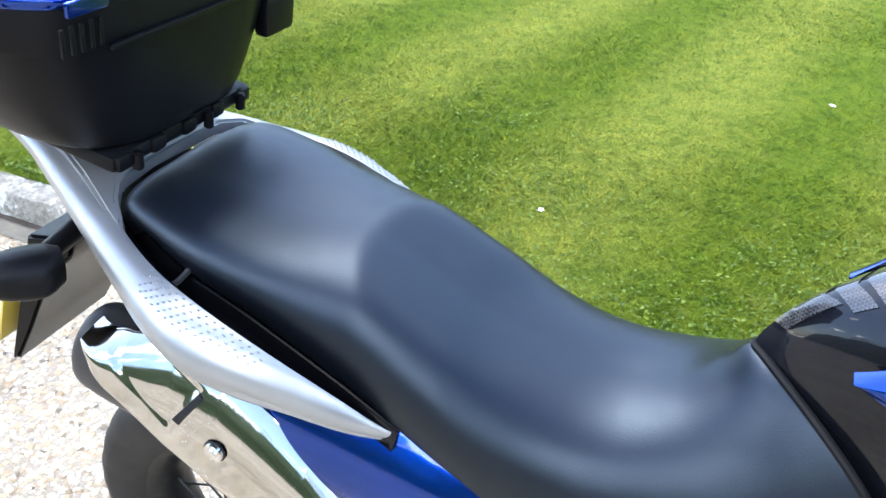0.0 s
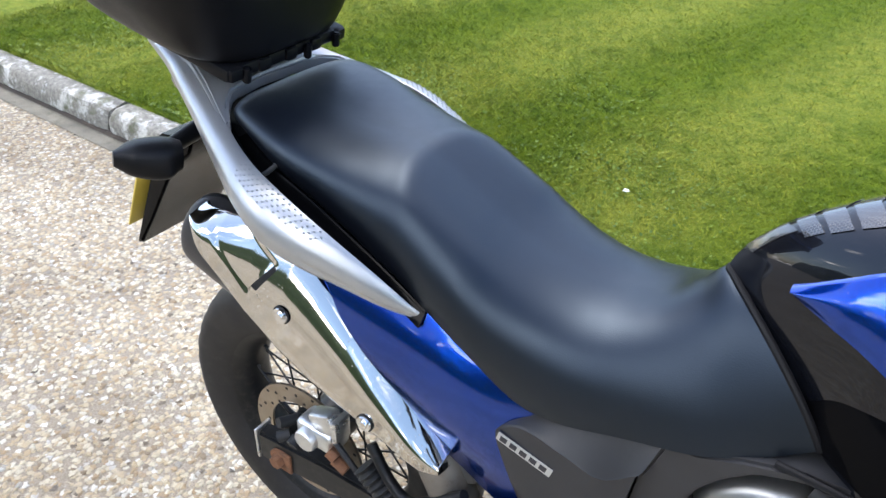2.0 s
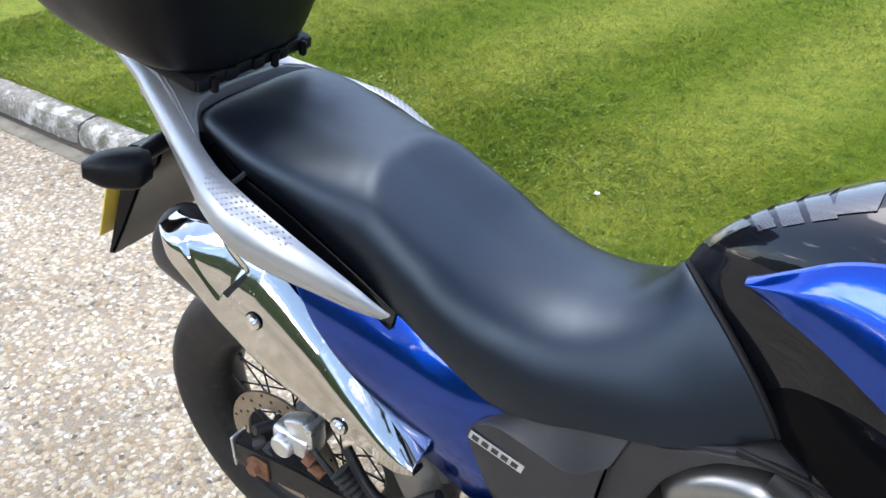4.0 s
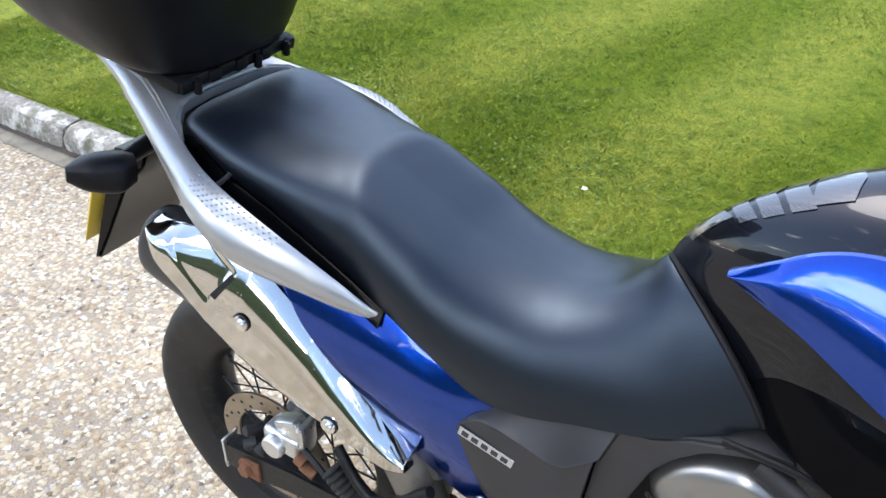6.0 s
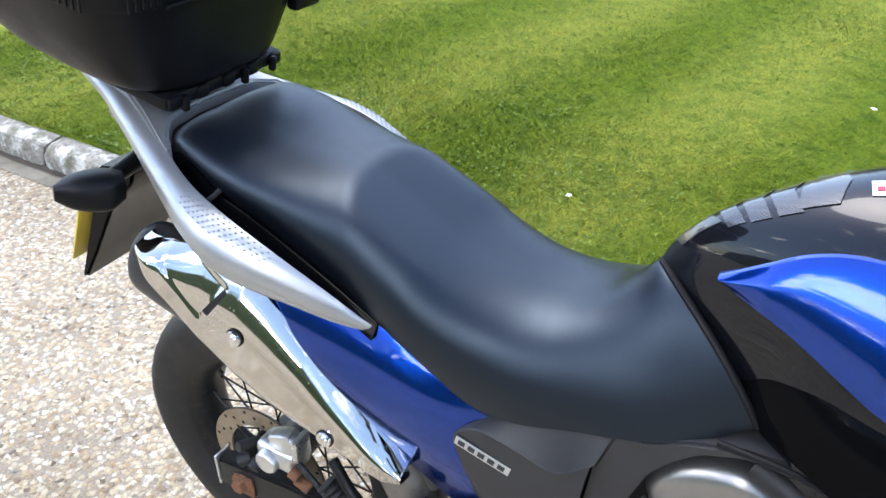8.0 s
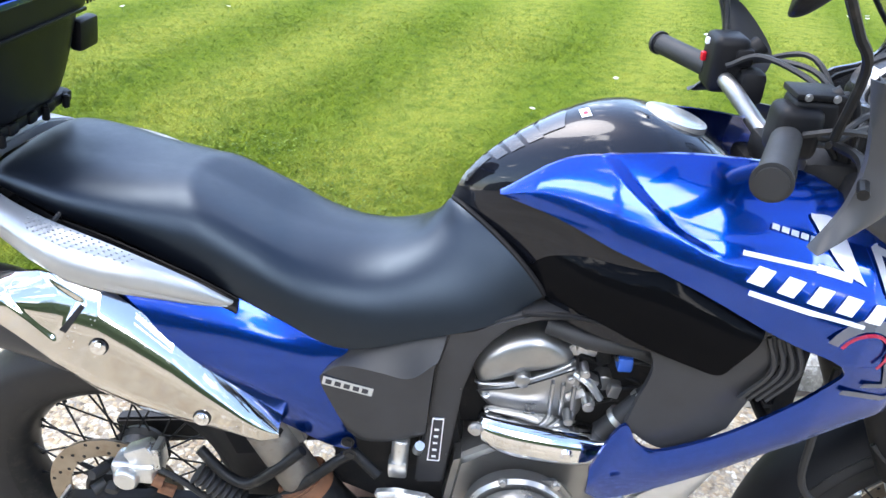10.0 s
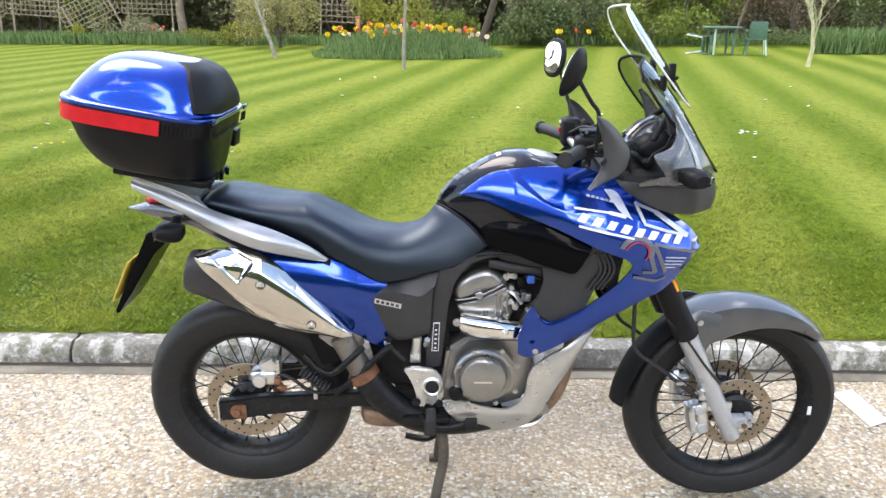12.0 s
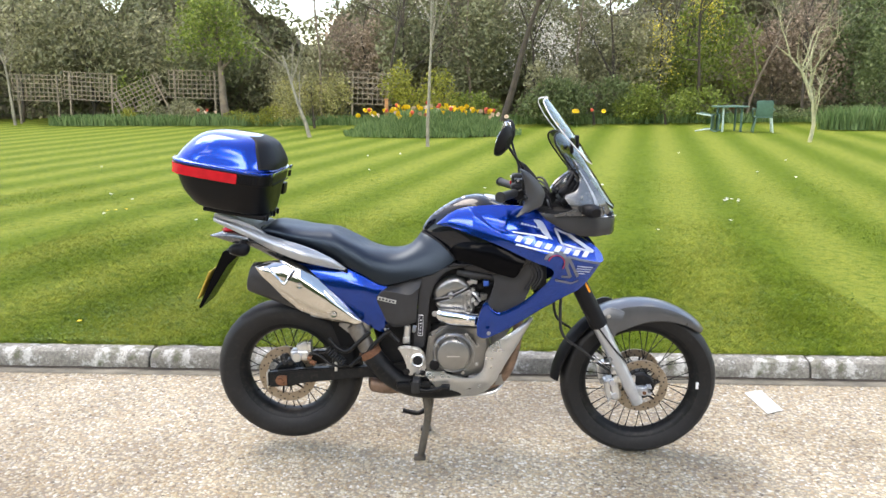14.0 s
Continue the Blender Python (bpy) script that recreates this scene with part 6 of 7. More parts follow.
COWL_IN = [(1.176, 1.268), (1.198, 1.225), (1.206, 1.185), (1.19, 1.155), (1.15, 1.137), (1.158, 1.115), (1.176, 1.092), (1.172, 1.08), (1.118, 1.068)]
COWL_OUT = [(1.186, 1.272), (1.218, 1.24), (1.246, 1.2), (1.272, 1.162), (1.296, 1.128), (1.316, 1.1), (1.328, 1.082), (1.332, 1.068), (1.325, 1.056)]
for bm in both_sides(lambda: skin(COWL_IN, COWL_OUT, nose_width, 48, 14, 0.006, 0.004)):
    cw = part("cowl", bm, "gunmetal", moto, "glossy dark grey upper cowl")
for bm in both_sides(lambda: skin([(1.206, 1.19), (1.2, 1.165), (1.15, 1.137)], [(1.19, 1.165), (1.18, 1.15), (1.135, 1.115)], lambda x, z: nose_width(x, z) - 0.025, 14, 6, 0.006)):
    part("cowl_return", bm, "plastic", moto)
for bm in both_sides(lambda: skin([(1.11, 1.07), (1.165, 1.082), (1.2, 1.084), (1.25, 1.076), (1.3, 1.066)], [(1.108, 1.062), (1.165, 1.064), (1.2, 1.062), (1.25, 1.058), (1.3, 1.05)], lambda x, z: nose_width(x, z) + 0.008, 20, 5, 0.012)):
    part("cowl_lip", bm, "gunmetal", moto)
for bm in both_sides(lambda: skin([(1.052, 1.076), (1.12, 1.066), (1.22, 1.054), (1.3, 1.046), (1.365, 1.03)], [(1.075, 1.05), (1.15, 1.005), (1.22, 0.98), (1.285, 0.972), (1.35, 0.974)], lambda x, z: nose_width(x, z) - 0.006, 30, 10, 0.006, 0.004)):
    part("nose", bm, "grey_plastic", moto, "matt dark grey nose under the cowl")
part("headlamp", loft([(1.28, 0, 1.01, 0.08, 0.055, 0), (1.33, 0, 1.01, 0.075, 0.058, 0), (1.358, 0, 1.008, 0.06, 0.052, 0), (1.37, 0, 1.005, 0.03, 0.03, 0)], 18, 24, 2.6), "lens", moto, "clear headlamp lens")
part("headlamp_bowl", loft([(1.26, 0, 1.01, 0.04, 0.035, 0), (1.325, 0, 1.01, 0.068, 0.05, 0), (1.335, 0, 1.01, 0.04, 0.03, 0)], 12, 24, 2.4), "plain_chrome", moto)
# silver strips draw the bright highlight along the cowl's crease
for bm in both_sides(lambda: skin([(1.2, 1.235), (1.232, 1.18), (1.256, 1.13), (1.27, 1.085)], [(1.206, 1.232), (1.242, 1.175), (1.268, 1.128), (1.286, 1.085)], lambda x, z: nose_width(x, z) + 0.006, 16, 4, 0.005)):
    part("cowl_crease", bm, "silver", moto)
part("cowl_bolt", bolt((1.209, -0.172, 1.13), 0.006), "alloy", moto)
part("cowl_bolt", bolt((1.209, 0.172, 1.13), 0.006, way=(0, 1, 0)), "alloy", moto)
for sgn in (-1, 1):
    ind = part("indicator", moved(loft([(-0.045, 0, 0, 0.012, 0.012, 0), (-0.02, 0, 0, 0.026, 0.022, 0), (0.02, 0, 0, 0.03, 0.024, 0), (0.042, 0, 0, 0.018, 0.016, 0)], 16, 18, 2.8), pose(1.245, sgn * 0.208, 1.085, 0, 4, sgn * 72)), "plastic", moto, "black front indicator")
    part("indicator_lens", loft([(0.0, 0, 0, 0.024, 0.02, 0), (0.012, 0, 0, 0.018, 0.016, 0)], 6, 14, 2.6), "lens", ind).matrix_basis = pose(1.275, sgn * 0.215, 1.085, 0, 0, sgn * -20)


def screen_sheet(rows, bend, n=20, m=17, thick=0.003):
    """A curved see-through sheet: rows of (x, z, half width) on the middle line; the sides sweep back."""
    fine = spline(rows, n)
    bm = bmesh.new()
    layers = []
    for back in (0, 1):
        layers.append([[bm.verts.new((x - bend * (w * u / 0.15) ** 2 - back * thick, w * u, z - back * thick * 0.6 - 0.012 * (w * u / 0.15) ** 2)) for u in np.linspace(-1, 1, m)] for x, z, w in fine])
    for g in layers:
        for a, b in zip(g, g[1:]):
            for i in range(m - 1):
                bm.faces.new((a[i], a[i + 1], b[i + 1], b[i]))
    f, r = layers
    loop = lambda g: [row[0] for row in g] + g[-1][1:] + [row[-1] for row in g[-2::-1]] + g[0][-2:0:-1]  # noqa: E731
    lf, lr = loop(f), loop(r)
    for i in range(len(lf)):
        j = (i + 1) % len(lf)
        bm.faces.new((lf[i], lf[j], lr[j], lr[i]))
    bmesh.ops.recalc_face_normals(bm, faces=bm.faces)
    return bm


def screen_rim(rows, bend, r):
    fine = spline(rows, 16)
    side = lambda s: [(x - bend * (w / 0.15) ** 2, s * w, z - 0.012 * (w / 0.15) ** 2) for x, z, w in fine]  # noqa: E731
    x, z, w = rows[-1]
    over = [(x - bend * (w * u / 0.15) ** 2, w * u, z - 0.012 * (w * u / 0.15) ** 2) for u in np.linspace(-0.9, 0.9, 9)]
    return tube(side(-1) + over + side(1)[::-1], r, 80, 8)


MAIN = [(1.368, 1.075, 0.07), (1.33, 1.13, 0.115), (1.285, 1.2, 0.14), (1.235, 1.27, 0.148), (1.185, 1.33, 0.14), (1.155, 1.36, 0.115), (1.145, 1.37, 0.08)]
UP = [(1.272, 1.25, 0.07), (1.255, 1.275, 0.1), (1.2, 1.36, 0.135), (1.14, 1.44, 0.14), (1.1, 1.492, 0.12), (1.092, 1.502, 0.09)]
ms = part("windscreen", screen_sheet(MAIN, 0.075), "smoke", moto, "smoked windscreen with a black rim")
part("screen_rim", screen_rim(MAIN, 0.075, 0.004), "plastic", ms)
us = part("screen_deflector", screen_sheet(UP, 0.05), "clear", moto, "clear clip-on screen deflector")
# white tube draws the pale reflections along the clear sheet's edge
part("deflector_edge", screen_rim(UP, 0.05, 0.0024), "white", us)
for o in (ms, us):
    o.visible_shadow = False
for sgn in (-1, 1):
    part("deflector_clip", join(tube([(1.215, sgn * 0.09, 1.29), (1.2, sgn * 0.095, 1.312), (1.215, sgn * 0.095, 1.325)], 0.005, 10, 8), box((0.014, 0.03, 0.05), (1.2, sgn * 0.09, 1.335), 0.004), box((0.012, 0.03, 0.04), (1.18, sgn * 0.09, 1.31), 0.004)), "plastic", us, "black screen clip")
    part("screen_stay", plate([(1.178, 1.255), (1.192, 1.257), (1.252, 1.19), (1.225, 1.17), (1.2, 1.18)], sgn * 0.118, sgn * 0.106, 0.003), "gunmetal", moto)

# instruments
dash = part("dash", join(box((0.09, 0.2, 0.06), (0, 0, 0), 0.02, 3), box((0.03, 0.21, 0.03), (-0.045, 0, -0.02), 0.01)), "plastic", moto, "black instrument binnacle")
dash.matrix_basis = pose(1.18, 0, 1.145, 0, -42)
for y, r in ((-0.03, 0.038), (0.05, 0.028)):
    dl = part("dial", turned([(0.0, -0.001), (r, -0.001), (r, 0.003), (0, 0.003)], 32), "dial", dash, "glazed instrument dial")
    dl.matrix_basis = pose(0, y, 0.033, -90)
    part("dial_ring", turned([(r, -0.004), (r + 0.006, -0.008), (r + 0.008, 0.0), (r, 0.003), (r, -0.004)], 32), "grey_plastic", dl)
part("dash_hood", tube([(1.165, -0.095, 1.16), (1.2, -0.075, 1.215), (1.215, -0.03, 1.235), (1.2, 0.02, 1.215), (1.17, 0.04, 1.175)], 0.009, 24, 10), "plastic", moto)

part("dash_bezel", moved(turned([(0.046, -0.016), (0.053, -0.02), (0.057, -0.008), (0.055, 0.012), (0.046, 0.014), (0.046, -0.016)], 36), pose(1.18, -0.03, 1.145, 0, -42) @ pose(0, 0, 0.03, -90)), "gunmetal", moto, "grey ring round the large dial")
part("dash_screen", box((0.03, 0.045, 0.002), (0, 0, 0), 0.0008), "decal_pale", dash, "pale display window").matrix_basis = pose(-0.012, 0.05, 0.0335)
# bars
GR, GL = Vector((0.902, -0.318, 1.155)), Vector((0.926, 0.33, 1.125))
bar = part("handlebar", join(tube([GR, GR + Vector((0.028, 0.06, -0.002)), GR + Vector((0.055, 0.125, -0.004)), (0.985, -0.13, 1.13), (1.03, -0.07, 1.075), (1.035, 0.0, 1.07), (1.03, 0.07, 1.07), (0.995, 0.14, 1.112), GL + Vector((0.055, -0.125, -0.004)), GL + Vector((0.028, -0.06, -0.002)), GL], 0.0125, 60, 12)), "engine", moto, "silver-grey handlebar")
part("bar_clamp", join(box((0.06, 0.1, 0.04), (1.035, 0, 1.065), 0.01), box((0.16, 0.2, 0.03), (1.08, 0, 1.03), 0.012)), "black_metal", bar)
for g, sgn in ((GR, -1), (GL, 1)):
    inn = g + Vector((0.055, -sgn * 0.125, -0.004))
    gp = part("grip", join(rod(g, inn, 0.017, segs=20, bevel=0.003), rod(g, g + (g - inn).normalized() * 0.014, 0.02, segs=24, bevel=0.004)), "soft_rubber", bar, "black rubber grip with bar-end weight")
    sw = part("switch_pod", join(box((0.05, 0.05, 0.06), inn + Vector((0.012, -sgn * 0.02, 0.006)), 0.012, 3), box((0.03, 0.03, 0.03), inn + Vector((0.03, -sgn * 0.04, 0.03)), 0.008), rod(inn + Vector((0.02, -sgn * 0.03, 0.01)), inn + Vector((0.06, -sgn * 0.02, 0.045)), 0.016, segs=14)), "plastic", bar, "black switch cluster")
    if sgn > 0:
        part("switch_block", join(box((0.055, 0.07, 0.085), inn + Vector((0.012, -0.015, 0.016)), 0.012, 3), box((0.04, 0.05, 0.05), inn + Vector((0.045, -0.05, -0.01)), 0.01)), "plastic", bar)
        part("red_switch", box((0.008, 0.014, 0.014), inn + Vector((-0.018, -0.005, 0.02)), 0.002), "red", sw)
        part("white_mark", box((0.006, 0.01, 0.01), inn + Vector((-0.018, -0.01, 0.045)), 0.002), "white", sw)
    part("lever", tube([inn + Vector((0.05, 0, 0.0)), inn + Vector((0.06, sgn * 0.05, 0.0)), inn + Vector((0.03, sgn * 0.13, -0.004))], 0.006, 14, 8), "black_metal", bar, "black hand lever")


def hand_guard(g, sgn):
    ox, oz = g.x - 0.902, g.z - 1.155
    outer = [(0.972, 1.257), (1.007, 1.237), (1.042, 1.2), (1.064, 1.165), (1.062, 1.138), (1.05, 1.112), (1.01, 1.097), (0.964, 1.084)]
    inner = [(0.968, 1.253), (0.982, 1.218), (0.991, 1.185), (0.994, 1.165), (0.992, 1.145), (0.986, 1.122), (0.972, 1.1), (0.957, 1.082)]
    bm = skin([(x + ox, z + oz) for x, z in outer], [(x + ox, z + oz) for x, z in inner], lambda x, z: 0.31 - 0.5 * (x - ox - 0.97), 30, 10, 0.008, 0.016)
    return bm if sgn < 0 else moved(bm, Matrix.Diagonal((1, -1, 1, 1)))


for g, sgn in ((GR, -1), (GL, 1)):
    part("hand_guard", hand_guard(g, sgn), "guard_grey", moto, "dark grey hand guard")


def mirror(at, yaw, tilt, mat):
    m = part("mirror", loft([(-0.008, 0, 0, 0.05, 0.04, 0), (0.0, 0, 0, 0.062, 0.05, 0), (0.02, 0, 0, 0.055, 0.044, 0), (0.044, 0, 0, 0.03, 0.022, 0)], 14, 28, 2.3), "plastic", moto, "black oval rear-view mirror")
    part("mirror_glass", loft([(-0.0105, 0, 0, 0.05, 0.039, 0), (-0.0085, 0, 0, 0.051, 0.04, 0)], 3, 28, 2.3), "mirror", m)
    m.matrix_basis = pose(*at) @ pose(0, 0, 0, 0, tilt, yaw) @ Matrix.Diagonal((0.6, 0.9, 1.18, 1))
    return m


mirror((0.905, -0.3, 1.357), -24, 20, "plastic")
ml = mirror((0.95, 0.3, 1.345), 24, 8, "plastic")
part("blind_spot_mirror", turned([(0.0, -0.004), (0.02, -0.003), (0.023, 0.0), (0.02, 0.004), (0, 0.004)], 24), "plain_chrome", ml).matrix_basis = pose(-0.014, 0.02, 0.015, 0, 0, 90)
part("mirror_stem", tube([(0.918, -0.292, 1.35), (0.94, -0.282, 1.316), (0.962, -0.272, 1.283), (0.984, -0.26, 1.25), (0.987, -0.235, 1.17)], 0.0052, 18, 8), "black_metal", moto)
part("mirror_stem", tube([(0.965, 0.29, 1.32), (0.982, 0.27, 1.262), (0.998, 0.25, 1.204), (1.0, 0.225, 1.14)], 0.0052, 18, 8), "black_metal", moto)
for k in range(5):
    part("cable", tube([(1.0, -0.2 + 0.03 * k, 1.15), (1.05 + 0.01 * k, -0.16 + 0.03 * k, 1.155 - 0.012 * k), (1.1 + 0.008 * k, -0.1 + 0.03 * k, 1.12), (1.11, -0.05, 1.0)], 0.0045, 20, 6), "soft_rubber", moto)
for k in range(3):
    part("cable", tube([(0.985, 0.2 - 0.025 * k, 1.14), (1.03, 0.17 - 0.02 * k, 1.145 + 0.008 * (k % 3)), (1.09, 0.1 - 0.03 * k, 1.17 - 0.015 * k), (1.13, 0.02 - 0.02 * k, 1.08)], 0.0045, 22, 6), "soft_rubber", moto)
    part("cable", tube([(0.97, -0.2 + 0.01 * k, 1.16), (1.01, -0.21 + 0.02 * k, 1.17 - 0.015 * k), (1.08, -0.16 + 0.02 * k, 1.14 + 0.01 * k), (1.12, -0.08, 1.05)], 0.004, 22, 6), "soft_rubber", moto)
for k in range(4):
    part("cable", tube([(0.955 + 0.008 * k, -0.185, 1.14 - 0.012 * k), (1.0, -0.165 + 0.012 * k, 1.185 - 0.02 * k), (1.055, -0.12 + 0.014 * k, 1.175 - 0.022 * k), (1.1, -0.06, 1.06)], 0.005, 22, 8), "soft_rubber", moto)
fluid = part("brake_reservoir", join(box((0.05, 0.045, 0.034), (0.985, -0.165, 1.178), 0.008, 3), box((0.054, 0.049, 0.008), (0.985, -0.165, 1.198), 0.003)), "plastic", bar, "black brake fluid reservoir")
part("reservoir_screw", join(bolt((0.97, -0.189, 1.198), 0.003, 0.003), bolt((1.0, -0.189, 1.198), 0.003, 0.003)), "steel", fluid)
part("steering_head", join(box((0.14, 0.18, 0.22), (1.09, 0, 0.98), 0.03), box((0.2, 0.26, 0.1), (1.18, 0, 1.03), 0.03)), "void", moto)

# ---- top case ----
case = thing("top_case", "blue and black hard top case on the rear rack", "top case")
case.matrix_basis = pose(-0.185, 0.024, 1.222, 0, 10.2)


def split(levels):
    """Raises the joint between base and lid, keeping top and bottom."""
    return [(z + 0.02 * (1 + z / 0.15 if z < 0 else 1 - z / 0.157), *rest) for z, *rest in levels]


def stacked(levels, segs=56, n=24, part_arc=None):
    """A rounded box from levels of (z, middle x, half length, half width, squareness)."""
    rings = []
    span_a = np.linspace(0, 2 * math.pi, segs, endpoint=False) if part_arc is None else np.linspace(*part_arc, segs)
    for z, xc, a, b, p in spline(split(levels), n):
        rings.append([(xc + a * math.copysign(abs(math.cos(t)) ** (2 / p), math.cos(t)), b * math.copysign(abs(math.sin(t)) ** (2 / p), math.sin(t)), z) for t in span_a])
    return rings


base = part("case_base", rings_mesh(stacked([(-0.15, 0.038, 0.135, 0.125, 3.5), (-0.142, 0.032, 0.152, 0.145, 3.5), (-0.1, 0.014, 0.174, 0.175, 3.8), (-0.05, 0.004, 0.186, 0.196, 4.2), (-0.036, 0.0, 0.192, 0.202, 4.4), (-0.034, 0.0, 0.198, 0.208, 4.6), (-0.002, 0.0, 0.2, 0.211, 4.6), (0.0, 0.0, 0.196, 0.207, 4.6)], 72, 40)), "case_black", case, "matt black moulded lower shell")
rib = part("case_rib", box((0.004, 0.003, 0.026), (0, 0, 0), 0.001), "case_black", base)
rib.matrix_basis = pose(0.02, -0.2115, 0.0)
for k in range(1, 15):
    share("case_rib", rib, base, pose(0.02 + 0.0105 * k, -0.2115, 0.0))
for k in range(5):
    for y in (-0.175, 0.133):
        share("case_rib", rib, base, pose(0.1995, y + 0.0105 * k, 0.0, 0, 0, 90))
part("case_lip", box((0.006, 0.25, 0.006), (0.2, 0.0, -0.018), 0.002), "case_black", base)
lid = part("case_lid", rings_mesh(stacked([(0.0, 0.0, 0.198, 0.209, 4.6), (0.004, 0.0, 0.204, 0.214, 4.4), (0.014, 0.0, 0.204, 0.214, 4.4), (0.02, 0.0, 0.195, 0.204, 4.0), (0.06, 0.004, 0.182, 0.19, 3.4), (0.11, 0.012, 0.155, 0.163, 3.0), (0.14, 0.02, 0.125, 0.13, 2.8), (0.153, 0.024, 0.085, 0.09, 2.6), (0.157, 0.026, 0.03, 0.03, 2.4)], 80, 48)), "blue", case, "metallic blue domed lid")
rr = [[p for p in ring] for ring in stacked([(-0.036, 0.0, 0.203, 0.214, 4.5), (-0.002, 0.0, 0.205, 0.216, 4.5)], 90, 6, (radians(82.7), radians(277.3)))]
inner_r = [[(p[0] * 0.985, p[1] * 0.985, p[2]) for p in ring] for ring in rr]
part("reflector", rings_mesh([a + b[::-1] for a, b in zip(rr, inner_r)]), "red", case, "broad red reflector band round the back")
pad = [ring for ring in stacked([(0.03, 0.004, 0.2, 0.2, 3.8), (0.06, 0.006, 0.195, 0.193, 3.4), (0.11, 0.014, 0.165, 0.168, 3.0), (0.14, 0.022, 0.135, 0.136, 2.8), (0.156, 0.026, 0.09, 0.1, 2.6)], 30, 24, (radians(-53), radians(53)))]
pad_in = [[(p[0] - 0.02, p[1] * 0.97, p[2] - 0.004) for p in ring] for ring in pad]
part("backrest_pad", rings_mesh([a + b[::-1] for a, b in zip(pad, pad_in)]), "plastic", case, "black padded backrest on the lid")
for y in (-0.15, 0.15):
    part("lid_catch", box((0.006, 0.045, 0.014), (0.2035, y, 0.029), 0.0025), "blue", lid)
part("latch", box((0.02, 0.06, 0.05), (0.178, 0.165, -0.07), 0.006), "case_black", base)
part("latch", box((0.03, 0.05, 0.02), (0.17, -0.02, -0.135), 0.004), "case_black", base)
mount = part("mount_plate", box((0.25, 0.23, 0.02), (0.055, 0, -0.158), 0.006), "case_black", case, "black mounting plate")
for y in (-0.1, -0.05, 0.0, 0.05, 0.1):
    part("mount_foot", box((0.02, 0.022, 0.018), (0.174, y, -0.158), 0.004), "case_black", mount)
for y in (-0.085, 0.03, 0.09):
    part("mount_knob", rod((0.184, y, -0.172), (0.184, y, -0.15), 0.006, segs=10, bevel=0.002), "case_black", mount)

# ---- unseen hedge beyond the parking surface, added to darken side reflections ----
def unseen_hedge():
    bm = grid_sheet(-42, 42, 0, 1, 140, 16, lambda x, y: 0.0)
    for v in bm.verts:
        x, f = v.co.x, v.co.y
        out = 0.55 * noise.noise((x * 0.45, f * 3, 1.0)) + 0.2 * noise.noise((x * 1.7, f * 6, 4.0))
        v.co.z = -0.2 + 4.4 * min(1.0, f / 0.8) + (0.5 * noise.noise((x * 0.3, 2.0, 7.0)) + 0.25 * noise.noise((x * 1.1, 5.0, 2.0))) * min(1.0, f / 0.8)
        v.co.y = -11 + out - 2.0 * max(0.0, (f - 0.8) / 0.2) - 0.02 * x * x * 0.1
    return bm


tagged(mesh_object("hedge", unseen_hedge(), "hedge"), "tall dark green hedge added out of view to darken reflections", "hedge", kind="structure")

# ---- garden behind the lawn ----
def cloud_points(rg, blobs, n):
    """Points in a set of ellipsoids (x, y, z, rx, ry, rz), thicker towards the outside."""
    vol = np.array([b[3] * b[4] * b[5] for b in blobs]) ** 0.8
    pick = rg.choice(len(blobs), n, p=vol / vol.sum())
    d = rg.normal(size=(n, 3))
    d /= np.linalg.norm(d, axis=1)[:, None]
    r = rg.uniform(0.25, 1, n) ** 0.5
    B = np.array(blobs)[pick]
    return B[:, :3] + d * r[:, None] * B[:, 3:] * rg.uniform(0.85, 1.12, (n, 1))


def leaf_mesh(name, pts, size, mat, rg, slim=0.5):
    n = len(pts)
    a = rg.normal(size=(n, 3))
    a /= np.linalg.norm(a, axis=1)[:, None]
    b = np.cross(a, rg.normal(size=(n, 3)))
    b /= np.linalg.norm(b, axis=1)[:, None]
    s = (size * rg.uniform(0.55, 1.3, n))[:, None]
    v = np.stack([pts - a * s, pts + b * s * slim, pts + a * s, pts - b * s * slim], 1).reshape(-1, 3)
    me = bpy.data.meshes.new(name)
    me.from_pydata(v.tolist(), [], np.arange(n * 4).reshape(-1, 4).tolist())
    me.materials.append(M[mat])
    return new(name, me)


